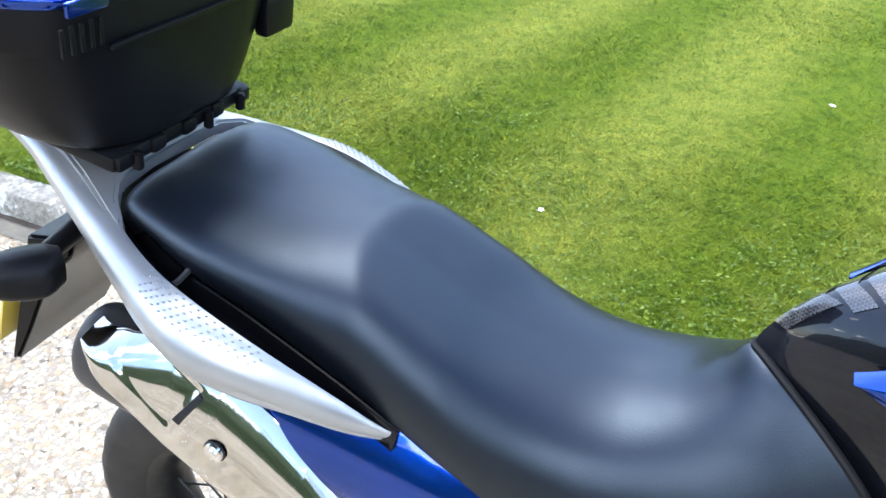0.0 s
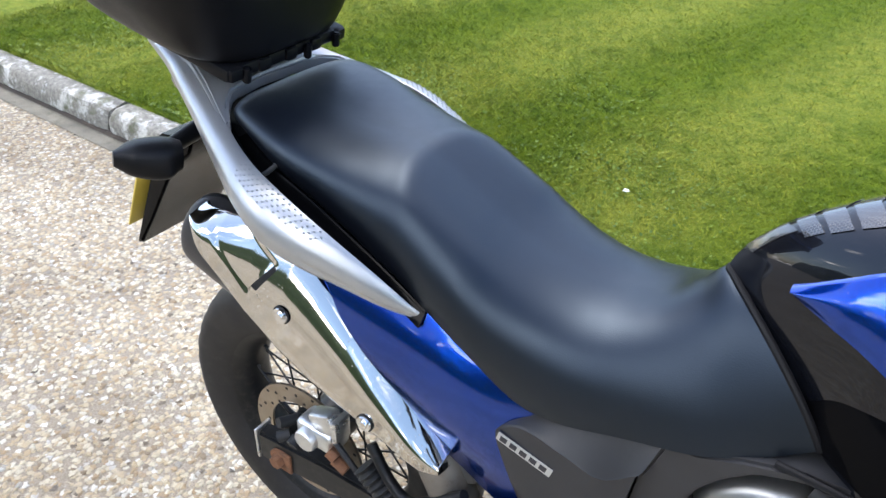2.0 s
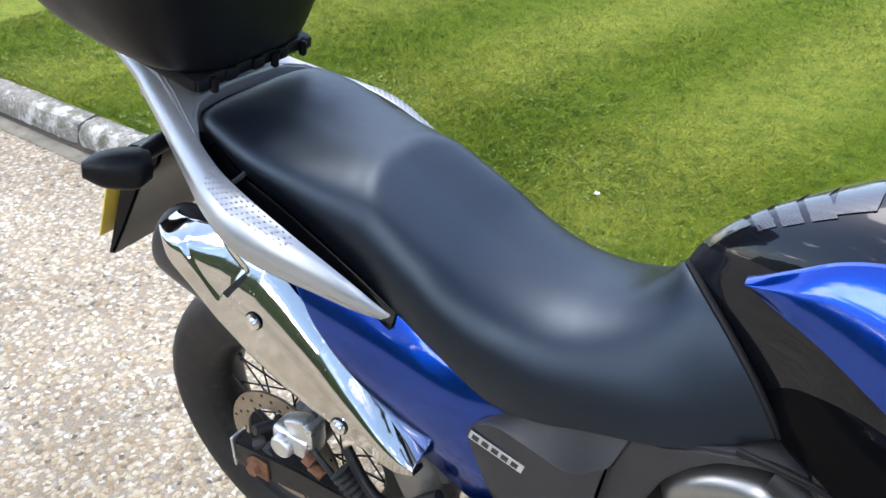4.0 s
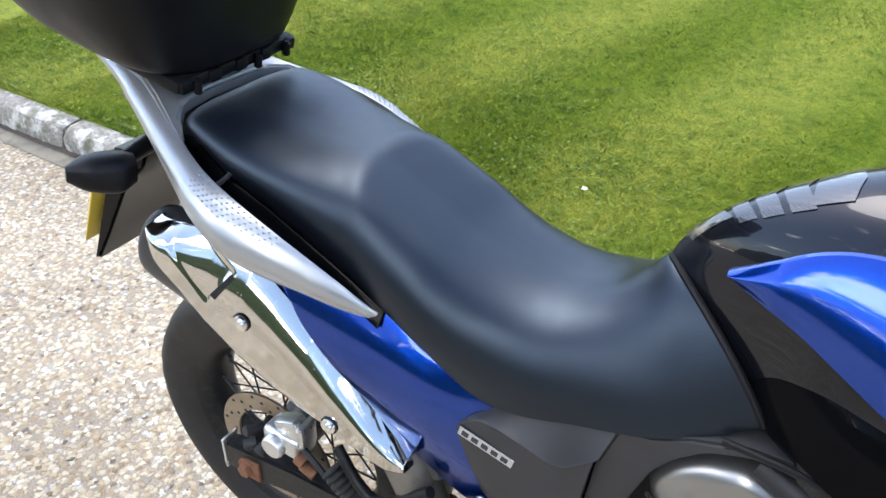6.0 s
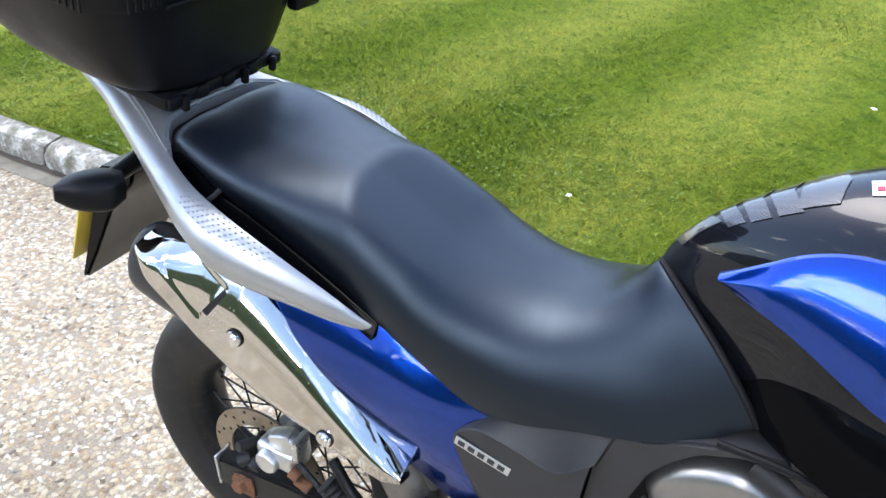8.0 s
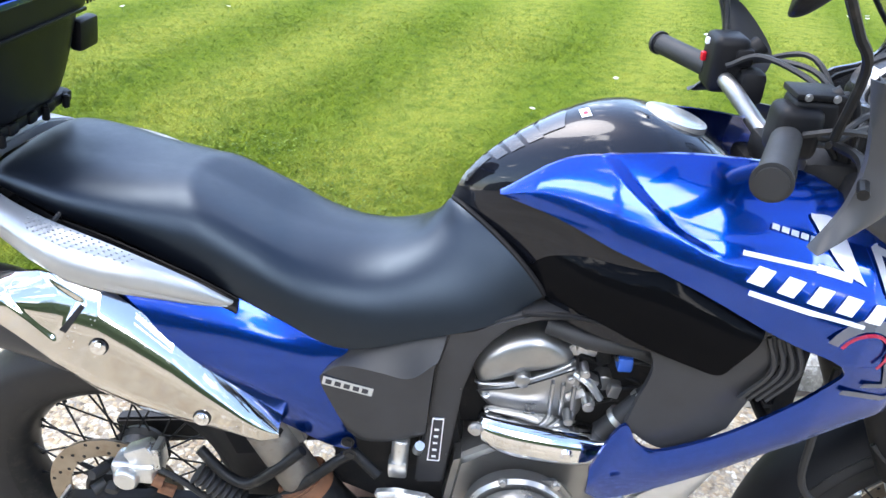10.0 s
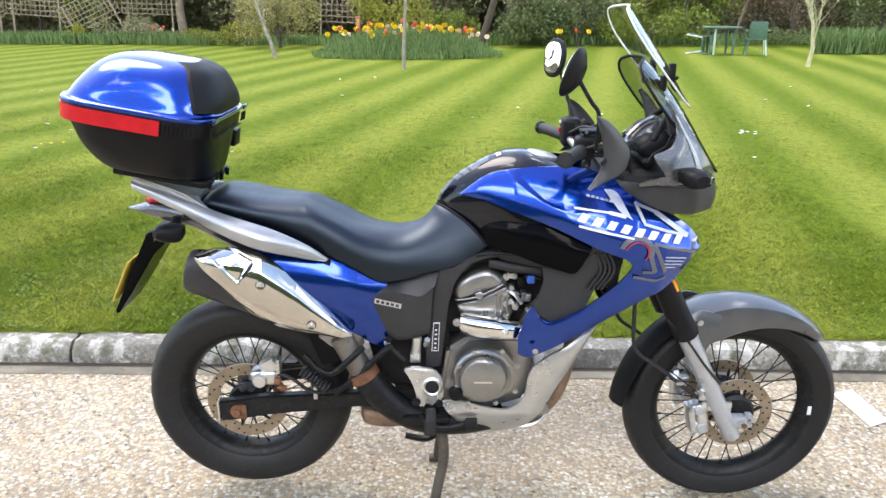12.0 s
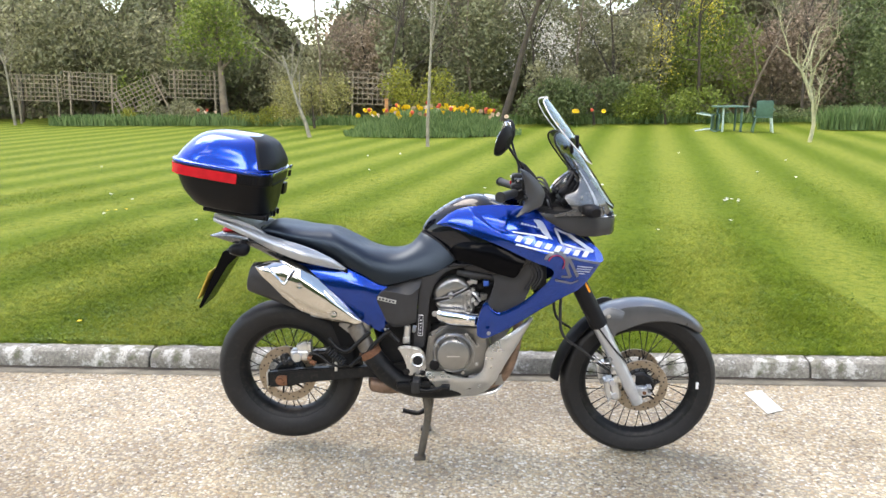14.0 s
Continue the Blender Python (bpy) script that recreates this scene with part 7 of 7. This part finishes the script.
def twig_tree(rg, base, height, r, lean=(0, 0), depth=4, spread=0.5, first=0.35, kids=(3, 4), droop=0.0, wiggle=0.08):
    """A tapered trunk with forking limbs, in one mesh."""
    verts, faces = [], []

    def limb(p, d, length, r0, level):
        n = 6
        pts = [p]
        q = p.copy()
        dd = d.copy()
        for _ in range(n):
            dd = dd + rg.normal(size=3) * wiggle + np.array((0, 0, -droop * level * 0.05))
            dd /= np.linalg.norm(dd)
            q = q + dd * length / n
            pts.append(q.copy())
        segs = 7 if level == 0 else 4
        start = len(verts)
        for i, c in enumerate(pts):
            t = np.array((0, 0, 1.0)) if i == 0 and level == 0 else dd
            u = np.cross(d, (0.3, 0.9, 0.2))
            u /= np.linalg.norm(u)
            w = np.cross(d, u)
            rr = r0 * (1 - 0.62 * i / n)
            for k in range(segs):
                an = 2 * math.pi * k / segs
                verts.append(tuple(c + rr * (math.cos(an) * u + math.sin(an) * w)))
        for i in range(n):
            for k in range(segs):
                k2 = (k + 1) % segs
                faces.append((start + i * segs + k, start + i * segs + k2, start + (i + 1) * segs + k2, start + (i + 1) * segs + k))
        tips.append(pts[-1])
        if level < depth:
            for _ in range(int(rg.integers(*kids)) + (2 if level == 0 else 0)):
                f = rg.uniform(first if level == 0 else 0.25, 1.0)
                at = pts[min(n, max(1, int(round(f * n))))]
                nd = d + rg.normal(size=3) * spread + np.array((0, 0, 0.25))
                nd /= np.linalg.norm(nd)
                limb(at, nd, length * rg.uniform(0.4, 0.68) * (0.85 if level == 0 else 1), r0 * 0.5 * (1 - 0.4 * f), level + 1)

    tips = []
    d0 = np.array((lean[0], lean[1], 1.0))
    limb(np.array(base, float), d0 / np.linalg.norm(d0), height, r, 0)
    me = bpy.data.meshes.new("trunk")
    me.from_pydata(verts, [], faces)
    me.shade_smooth()
    return me, np.array(tips)


def tree(at, height, r, bark, label, crown=None, seed=1, **kw):
    rg = np.random.default_rng(seed)
    th = thing("tree", label, "tree", at)
    me, tips = twig_tree(rg, (0, 0, -0.03), height, r, **kw)
    me.materials.append(M[bark])
    t = new("trunk", me)
    t.parent = th
    if crown:
        mat, n, size, jitter = crown
        pts = tips[rg.integers(0, len(tips), n)] + rg.normal(size=(n, 3)) * jitter
        c = leaf_mesh("crown", pts, size, mat, rg)
        c.parent = th
    return th


def shrub(at, blobs, n, size, mat, label, seed, category="shrub", stems=True, slim=0.5):
    rg = np.random.default_rng(seed)
    th = thing("shrub", label, category, at)
    c = leaf_mesh("crown", cloud_points(rg, blobs, n), size, mat, rg, slim)
    c.parent = th
    if stems:
        top = max(b[2] for b in blobs)
        me, _ = twig_tree(rg, (0, 0, -0.03), top, 0.035 + 0.012 * top, depth=2, spread=0.6, first=0.15)
        me.materials.append(M["dark_bark"])
        s = new("stem", me)
        s.parent = th
    return th


G = LAWN_Z0


def lobed(rg, w, h, d, k):
    """Uneven heap of blobs standing on the ground."""
    out = []
    for _ in range(k):
        x = rg.uniform(-w / 2, w / 2)
        top = h * rg.uniform(0.55, 1.0)
        rz = top * rg.uniform(0.3, 0.5)
        out.append((x, rg.uniform(-d / 2, d / 2), top - rz, rg.uniform(0.2, 0.4) * w * 0.8, d * 0.5, rz))
    return out


SHRUBS = [
    # x, y, width, height, depth, blobs, leaves, leaf, material, label
    (-17.5, 27, 5.5, 6.5, 3, 9, 5200, 0.12, "leaf_olive", "tall loose olive-green trees in early leaf"),
    (-13.0, 28, 5.0, 5.4, 3, 9, 5200, 0.11, "leaf_olive", "tall overgrown olive-green hedge"),
    (-14.8, 27.5, 3.6, 6.0, 2, 6, 3800, 0.12, "leaf_dark", "dark evergreen growing through the hedge"),
    (-9.6, 28, 4.2, 5.8, 2.5, 8, 4600, 0.12, "leaf_dark", "tall dark evergreen hedge section"),
    (-6.4, 28, 4.0, 3.6, 2.5, 8, 4000, 0.11, "leaf_olive", "tall hedge of mixed greens"),
    (-3.3, 28, 4.0, 4.8, 2.5, 8, 3600, 0.1, "twig_brown", "leafless brown thicket of twigs"),
    (-0.4, 27, 3.8, 6.0, 2.5, 8, 4600, 0.12, "leaf_dark", "dark evergreen mass of foliage"),
    (2.8, 27, 4.4, 6.2, 2.5, 8, 5200, 0.12, "leaf_dark", "dark evergreen mass behind the blossom"),
    (6.2, 26, 3.6, 5.0, 2.5, 8, 4200, 0.1, "leaf_olive", "mixed hedge in early leaf"),
    (8.8, 26, 3.4, 5.2, 2.2, 7, 4200, 0.1, "leaf_fresh", "tall shrub with fresh yellow-green leaves"),
    (12.0, 26, 4.2, 5.0, 2.5, 9, 6200, 0.1, "twig_brown", "tall leafless brown hedge"),
    (15.8, 25, 4.0, 6.0, 2.5, 8, 5200, 0.11, "leaf_fir", "dark green conifer at the border"),
    (19.5, 26, 5.0, 6.5, 3, 8, 4200, 0.13, "leaf_dark", "dark evergreen at the lawn's corner"),
    (-22.5, 27, 6.0, 6.5, 3, 8, 4200, 0.13, "leaf_olive", "tall trees in early leaf"),
    (14.4, 22.5, 2.2, 4.4, 1.6, 7, 4600, 0.08, "leaf_fir", "feathery green conifer beside the lawn"),
    (4.9, 22.6, 3.6, 2.0, 1.4, 9, 4200, 0.085, "leaf_fir", "broad glossy dark green evergreen shrub"),
    (7.3, 22.6, 2.6, 1.5, 1.2, 7, 2600, 0.075, "leaf_fresh", "low green shrub in the border"),
    (3.4, 23.2, 2.0, 2.6, 1.4, 6, 1800, 0.09, "leaf_olive", "variegated evergreen shrub in the border"),
    (-4.4, 21.6, 1.9, 1.95, 1.3, 8, 2800, 0.055, "leaf_cream", "cream variegated shrub by the trellis"),
    (-1.0, 22.6, 1.8, 2.3, 1.2, 7, 2200, 0.07, "leaf_lime", "lime-green shrub in spring leaf"),
    (1.0, 23.5, 1.5, 1.5, 1.0, 5, 900, 0.08, "leaf_fresh", "small green shrub in the border"),
    (-11.9, 24.0, 1.0, 0.75, 0.6, 5, 700, 0.06, "leaf_lime", "small yellow-green shrub at the border"),
    (-9.9, 24.2, 1.8, 1.1, 0.8, 6, 1000, 0.07, "leaf_olive", "low grey-green shrub at the border"),
    (-6.6, 23.3, 2.1, 0.72, 0.9, 7, 2200, 0.05, "leaf_lime", "clipped yellow-green bush by the tree"),
    (-12.6, 26.2, 1.7, 2.4, 1.0, 6, 1500, 0.08, "leaf_fresh", "fresh green climber above the trellis"),
    (12.4, 22.2, 3.2, 0.7, 0.8, 8, 1700, 0.06, "leaf_fir", "low dark planting in the border"),
]
for i, (x, y, w, h, d, k, n, s, mat, lab) in enumerate(SHRUBS):
    rg = np.random.default_rng(100 + i)
    shrub((x, y, G), lobed(rg, w, h, d, k), int(n * 1.7), s * 0.75, mat, lab, 200 + i, stems=h > 1.2)
# yellow bloom at the top of one shrub, blossom on others
for i, (x, y, z, w, h, n, mat, s, lab) in enumerate(((8.9, 24.6, 3.6, 1.2, 0.8, 900, "forsythia", 0.045, "spray of yellow spring flowers"), (3.0, 24.8, 2.6, 2.4, 1.7, 1500, "blossom", 0.045, "white spring blossom on bare branches"), (-2.2, 25.0, 3.4, 1.5, 1.0, 800, "blossom", 0.045, "white spring blossom on bare branches"), (6.0, 24.8, 3.2, 1.0, 1.3, 500, "blossom", 0.04, "white spring blossom on bare branches"))):
    rg = np.random.default_rng(300 + i)
    th = thing("blossom_tree", lab, "tree", (x, y, G))
    me, tips = twig_tree(rg, (0, 0, -0.03), z + h, 0.07, depth=4, spread=0.55, first=0.25)
    me.materials.append(M["dark_bark"])
    t = new("trunk", me)
    t.parent = th
    pts = tips[rg.integers(0, len(tips), n * 2)] + rg.normal(size=(n * 2, 3)) * 0.28
    c = leaf_mesh("blossom", pts, s * 0.7, mat, rg, 0.8)
    c.parent = th


def backdrop_wood():
    bm = grid_sheet(-60, 60, 0, 9, 160, 20, lambda x, y: 0.0)
    for v in bm.verts:
        x, h = v.co.x, v.co.y
        dip = 0.17 * math.exp(-(((x + 6.2) / 1.5) ** 2))
        top = 0.6 - dip + 0.25 * noise.noise((x * 0.22, 1.0, 0.0)) + 0.16 * noise.noise((x * 0.9, 4.0, 0.0))
        v.co = (x, 31 + 1.6 * noise.noise((x * 0.5, h * 0.6, 2.0)) + 0.6 * noise.noise((x * 2, h * 2, 5.0)), G - 0.1 + h * max(0.3, top))
    return bm


tagged(mesh_object("backdrop", backdrop_wood(), "thicket"), "dim undergrowth closing the garden", "undergrowth", kind="structure")
rgb = np.random.default_rng(77)
bp = np.c_[rgb.uniform(-30, 30, 40000), rgb.uniform(29.2, 30.6, 40000), rgb.uniform(0, 1, 40000) ** 0.8 * 6.2 + G]
bp[:, 2] *= 1 - 0.34 * np.exp(-(((bp[:, 0] + 6.2) / 1.5) ** 2))
tagged(leaf_mesh("far_foliage", bp, 0.12, "leaf_dark", rgb), "dark mass of distant foliage", "foliage", kind="stuff")

tree((-0.24, 14.3, G), 3.4, 0.045, "pale_bark", "slim bare young tree with a straight pale trunk", seed=21, depth=3, spread=0.42, first=0.5, kids=(3, 5), crown=("leaf_fresh", 160, 0.03, 0.1), wiggle=0.03)
tree((-3.7, 17.6, G), 2.4, 0.06, "pale_bark", "bare leaning young tree with several pale stems", seed=23, lean=(-0.28, 0.1), depth=3, spread=0.38, first=0.3, kids=(3, 4), wiggle=0.04)
tree((8.75, 15.0, G), 2.7, 0.05, "lichen_bark", "slim bare tree with twisted pale branches", seed=27, depth=2, spread=0.38, first=0.2, kids=(5, 8), wiggle=0.17)
tree((-16.4, 24.7, G), 3.4, 0.06, "pale_bark", "bare young tree tied to a stake", seed=29, depth=3, spread=0.5, first=0.5)
tree((-8.1, 23.9, G), 3.0, 0.17, "bark", "spreading tree with pale green spring leaves", seed=31, depth=4, spread=0.75, first=0.45, kids=(3, 5), crown=("leaf_fresh", 4200, 0.07, 0.28), wiggle=0.07)
tree((1.75, 22.0, G), 4.8, 0.13, "dark_bark", "dark leaning trunk at the edge of the wood", seed=33, lean=(0.28, 0.0), depth=2, spread=0.4, first=0.6)
for i, (x, y, h) in enumerate(((-19, 26, 5), (-5.0, 26, 5.4), (-1.6, 25.5, 5.2), (4.6, 25, 5.5), (7.6, 25, 5.0), (10.6, 24.5, 4.8), (12.6, 24.5, 4.6), (13.6, 25.5, 5.6), (17, 24.5, 5.5), (0.8, 25.5, 5.0))):
    tree((x, y, G), h, 0.06, "bark" if i % 2 else "dark_bark", "bare many-branched tree at the wood's edge", seed=50 + i, depth=4, spread=0.5, first=0.2, kids=(3, 5))


def trellis(at, w, h, tilt, yaw=0):
    t = thing("trellis", "weathered square-lattice wooden trellis panel", "trellis", group="trellis panels")
    t.matrix_basis = pose(*at, 0, tilt, yaw)
    bars = None
    nx, nz = max(4, round(w / 0.17)), max(4, round(h / 0.17))
    upright = part("slat", box((0.028, 0.014, h), (0, 0, 0), 0.003), "lattice", t)
    upright.location = (-w / 2, 0, h / 2)
    for i in range(1, nx + 1):
        share("slat", upright, t, pose(-w / 2 + w * i / nx, 0, h / 2))
    level = part("slat", box((w + 0.03, 0.014, 0.028), (0, 0, 0), 0.003), "lattice", t)
    level.location = (0, -0.0145, 0)
    for i in range(1, nz + 1):
        share("slat", level, t, pose(0, -0.0145, h * i / nz))
    for sx in (-1, 1):
        part("post", box((0.06, 0.06, 0.9 + h), (sx * w / 2 * 0.8, 0.05, h / 2 - 0.45), 0.004), "lattice", t)


trellis((-15.7, 25.2, G + 0.9), 1.9, 0.95, 2)
trellis((-13.6, 25.1, G + 0.9), 2.0, 1.0, 4)
trellis((-11.5, 25.0, G + 0.62), 2.0, 0.95, -24)
trellis((-9.65, 25.2, G + 0.95), 1.9, 1.0, 2)
trellis((-2.9, 24.2, G + 0.7), 1.6, 1.1, 3)

post = thing("garden_post", "short orange-brown wooden post in the flower bed", "post", (-1.75, 19.4, G))
part("shaft", box((0.1, 0.1, 0.95), (0, 0, 0.47), 0.008), "post_wood", post)
part("finial", box((0.13, 0.13, 0.04), (0, 0, 0.97), 0.008), "post_wood", post)

# flower bed
tagged(mesh_object("flower_bed", moved(turned([(0.0, -0.28), (0.4, -0.24), (0.8, -0.1), (0.98, 0.0), (1.0, 0.04), (0, 0.04)], 48), pose(-0.33, 18.0, G + 0.0, 90) @ Matrix.Diagonal((2.05, 1, 0.86, 1))), "soil"), "oval soil bed in the lawn", "flower bed", kind="structure")


def spear_field(name, count, cx, cy, rx, ry, h, wdt, mat, seed, mound=False):
    rg = np.random.default_rng(seed)
    a, r = rg.uniform(0, 2 * np.pi, count), rg.uniform(0, 1, count) ** 0.5
    x, y = cx + rx * r * np.cos(a), cy + ry * r * np.sin(a)
    hh, b, c = h * rg.uniform(0.55, 1.15, count), rg.uniform(0, 2 * np.pi, count), rg.uniform(0, 2 * np.pi, count)
    if mound:
        hh = hh * (1.0 - 0.6 * r**3)
    l = hh * rg.uniform(0.05, 0.45, count)
    dx, dy = np.cos(b) * wdt / 2, np.sin(b) * wdt / 2
    ex, ey = l * np.cos(c), l * np.sin(c)
    v = np.stack([np.c_[x - dx, y - dy, 0 * x], np.c_[x + dx, y + dy, 0 * x], np.c_[x + dx + ex * 0.4, y + dy + ey * 0.4, hh * 0.65], np.c_[x + ex, y + ey, hh], np.c_[x - dx + ex * 0.4, y - dy + ey * 0.4, hh * 0.65]], 1).reshape(-1, 3)
    v[:, 2] += G + 0.02
    if mound:
        v[:, 2] += np.repeat(0.26 * (1 - ((x - cx) / rx / 1.05) ** 2 - ((y - cy) / ry / 1.05) ** 2), 5)
    me = bpy.data.meshes.new(name)
    me.from_pydata(v.tolist(), [], np.arange(count * 5).reshape(-1, 5).tolist())
    me.materials.append(M[mat])
    return new(name, me)


tagged(spear_field("bulb_leaves", 6500, -0.33, 18.0, 2.25, 1.05, 0.46, 0.03, "stalk", 5, True), "long green leaves of spring bulbs", "leaves", kind="stuff")
tagged(spear_field("bed_edge", 3500, -0.33, 18.0, 2.5, 1.3, 0.17, 0.025, "stalk", 9), "short leaves round the flower bed", "leaves", kind="stuff")
tagged(spear_field("border_leaves", 3200, -10.5, 24.0, 4.2, 0.6, 0.4, 0.04, "stalk", 6), "long green leaves along the border", "leaves", kind="stuff")
tagged(spear_field("corner_leaves", 1600, 13.2, 19.2, 2.4, 0.5, 0.65, 0.04, "stalk", 7), "tall grassy leaves at the border", "leaves", kind="stuff")
tagged(spear_field("border_edge", 5000, 2.0, 23.4, 13.0, 0.7, 0.35, 0.04, "stalk", 8), "rough grass under the shrubs", "grass", kind="stuff")


def flower(name, label, mat, size, height):
    f = thing(name, label, "flower", (0, 0, -5), group="flowers in the bed")
    part("stem", rod((0, 0, 0), (0, 0, height), 0.006, 0.004, 5), "stalk", f)
    if name == "tulip":
        bm = turned([(0.0, 0.0), (size * 0.6, 0.01), (size, size * 0.8), (size * 0.8, size * 1.8), (size * 0.5, size * 2.0), (0, size * 1.4)], 10)
    else:
        bm = turned([(0.0, 0.0), (size * 0.4, 0.0), (size * 1.2, size * 0.2), (size * 1.1, size * 0.3), (size * 0.45, size * 0.3), (size * 0.5, size * 1.1), (size * 0.35, size * 1.0), (0, size * 0.4)], 12)
    bm.transform(pose(0, 0, height, 90 if name == "tulip" else 150))
    part("petals", bm, mat, f)
    return f


kinds = [flower("daffodil", "yellow daffodil in the flower bed", "petal_yellow", 0.062, 0.52), flower("tulip", "red tulip in the flower bed", "petal_red", 0.055, 0.5), flower("narcissus", "pale narcissus in the flower bed", "petal_pale", 0.055, 0.48)]
rf = random.Random(8)
for i in range(78):
    a, r = rf.uniform(0, 2 * math.pi), rf.random() ** 0.5
    x, y = -0.33 + 2.1 * r * math.cos(a), 18.1 + 0.85 * r * math.sin(a)
    k = 0 if i % 5 < 3 else (2 if i % 5 == 3 else 1)
    if x > 0.9 and k == 0 and i % 2:
        k = 2
    copy_thing(kinds[k], pose(x, y, G + 0.06 + 0.24 * (1 - r * r) + rf.uniform(-0.06, 0.06), rf.uniform(-10, 10), rf.uniform(-10, 10), rf.uniform(0, 360)))
for x, y, k in ((-8.9, 23.4, 1), (-8.7, 23.5, 2), (-8.55, 23.3, 1), (-8.3, 23.4, 2), (4.0, 20.9, 0), (4.1, 21.0, 0), (4.55, 20.9, 1), (4.9, 20.8, 0)):
    copy_thing(kinds[k], pose(x, y, G, 0, 0, 40 * k))
for k, f in enumerate(kinds):
    f.location = (-1.2 + 0.7 * k, 17.6, G + 0.02)

# table and chairs
table = thing("garden_table", "round dark green plastic garden table", "table", (8.15, 18.9, G))
part("tabletop", turned([(0.0, -0.02), (0.5, -0.02), (0.52, -0.01), (0.52, 0.015), (0, 0.015)], 36, (0, 0, 0)), "garden_plastic", table).matrix_basis = pose(0, 0, 0.71, 90)
for a in (45, 135, 225, 315):
    part("leg", box((0.06, 0.045, 0.7), (0, 0, 0), 0.01), "garden_plastic" if a != 225 else "pale_resin", table).matrix_basis = pose(0.36 * math.cos(radians(a)), 0.36 * math.sin(radians(a)), 0.35, 0, 0, a)
pot = thing("plant_pot", "small terracotta pot on the garden table", "pot", (8.2, 18.9, G + 0.722))
part("pot_body", turned([(0.0, 0), (0.06, 0.0), (0.08, -0.06), (0.085, -0.06), (0.085, -0.075), (0, -0.07)], 20), "terracotta", pot).matrix_basis = pose(0, 0, 0, 90)


def garden_chair(m, label):
    c = thing("garden_chair", label, "chair", group="garden chairs")
    part("seat", box((0.46, 0.44, 0.03), (0, 0, 0.42), 0.012), "garden_plastic", c)
    bk = part("backrest", box((0.44, 0.025, 0.46), (0, 0, 0), 0.02), "garden_plastic", c)
    bk.matrix_basis = pose(0, 0.24, 0.66, -12)
    for sx in (-1, 1):
        for sy in (-1, 1):
            part("leg", rod((sx * 0.2, sy * 0.18, 0.43), (sx * 0.26, sy * 0.25, 0), 0.022, 0.018, 10), "pale_resin" if sx < 0 else "garden_plastic", c)
        part("armrest", tube([(sx * 0.25, -0.22, 0.42), (sx * 0.27, -0.24, 0.62), (sx * 0.27, 0.0, 0.65), (sx * 0.25, 0.24, 0.64)], 0.02, 14, 8), "garden_plastic", c)
    c.matrix_basis = m
    return c


garden_chair(pose(8.95, 18.5, G, 0, 0, 165), "dark green plastic garden chair beside the table")
garden_chair(pose(7.35, 19.2, G + 0.27, 90, 0, 62), "green plastic garden chair tipped over on the lawn")

# unseen trees and hedge behind the camera, added to darken near-side reflections
for i in range(11):
    rg = np.random.default_rng(400 + i)
    shrub((-22 + 4.6 * i, -15 - 2 * (i % 2), 0.0), lobed(rg, 5.2, 6.5 + (i % 3), 3, 7), 1500, 0.22, ("leaf_dark", "leaf_fir", "leaf_olive")[i % 3], "tall unseen tree added behind the parking place to darken reflections", 430 + i, category="tree")
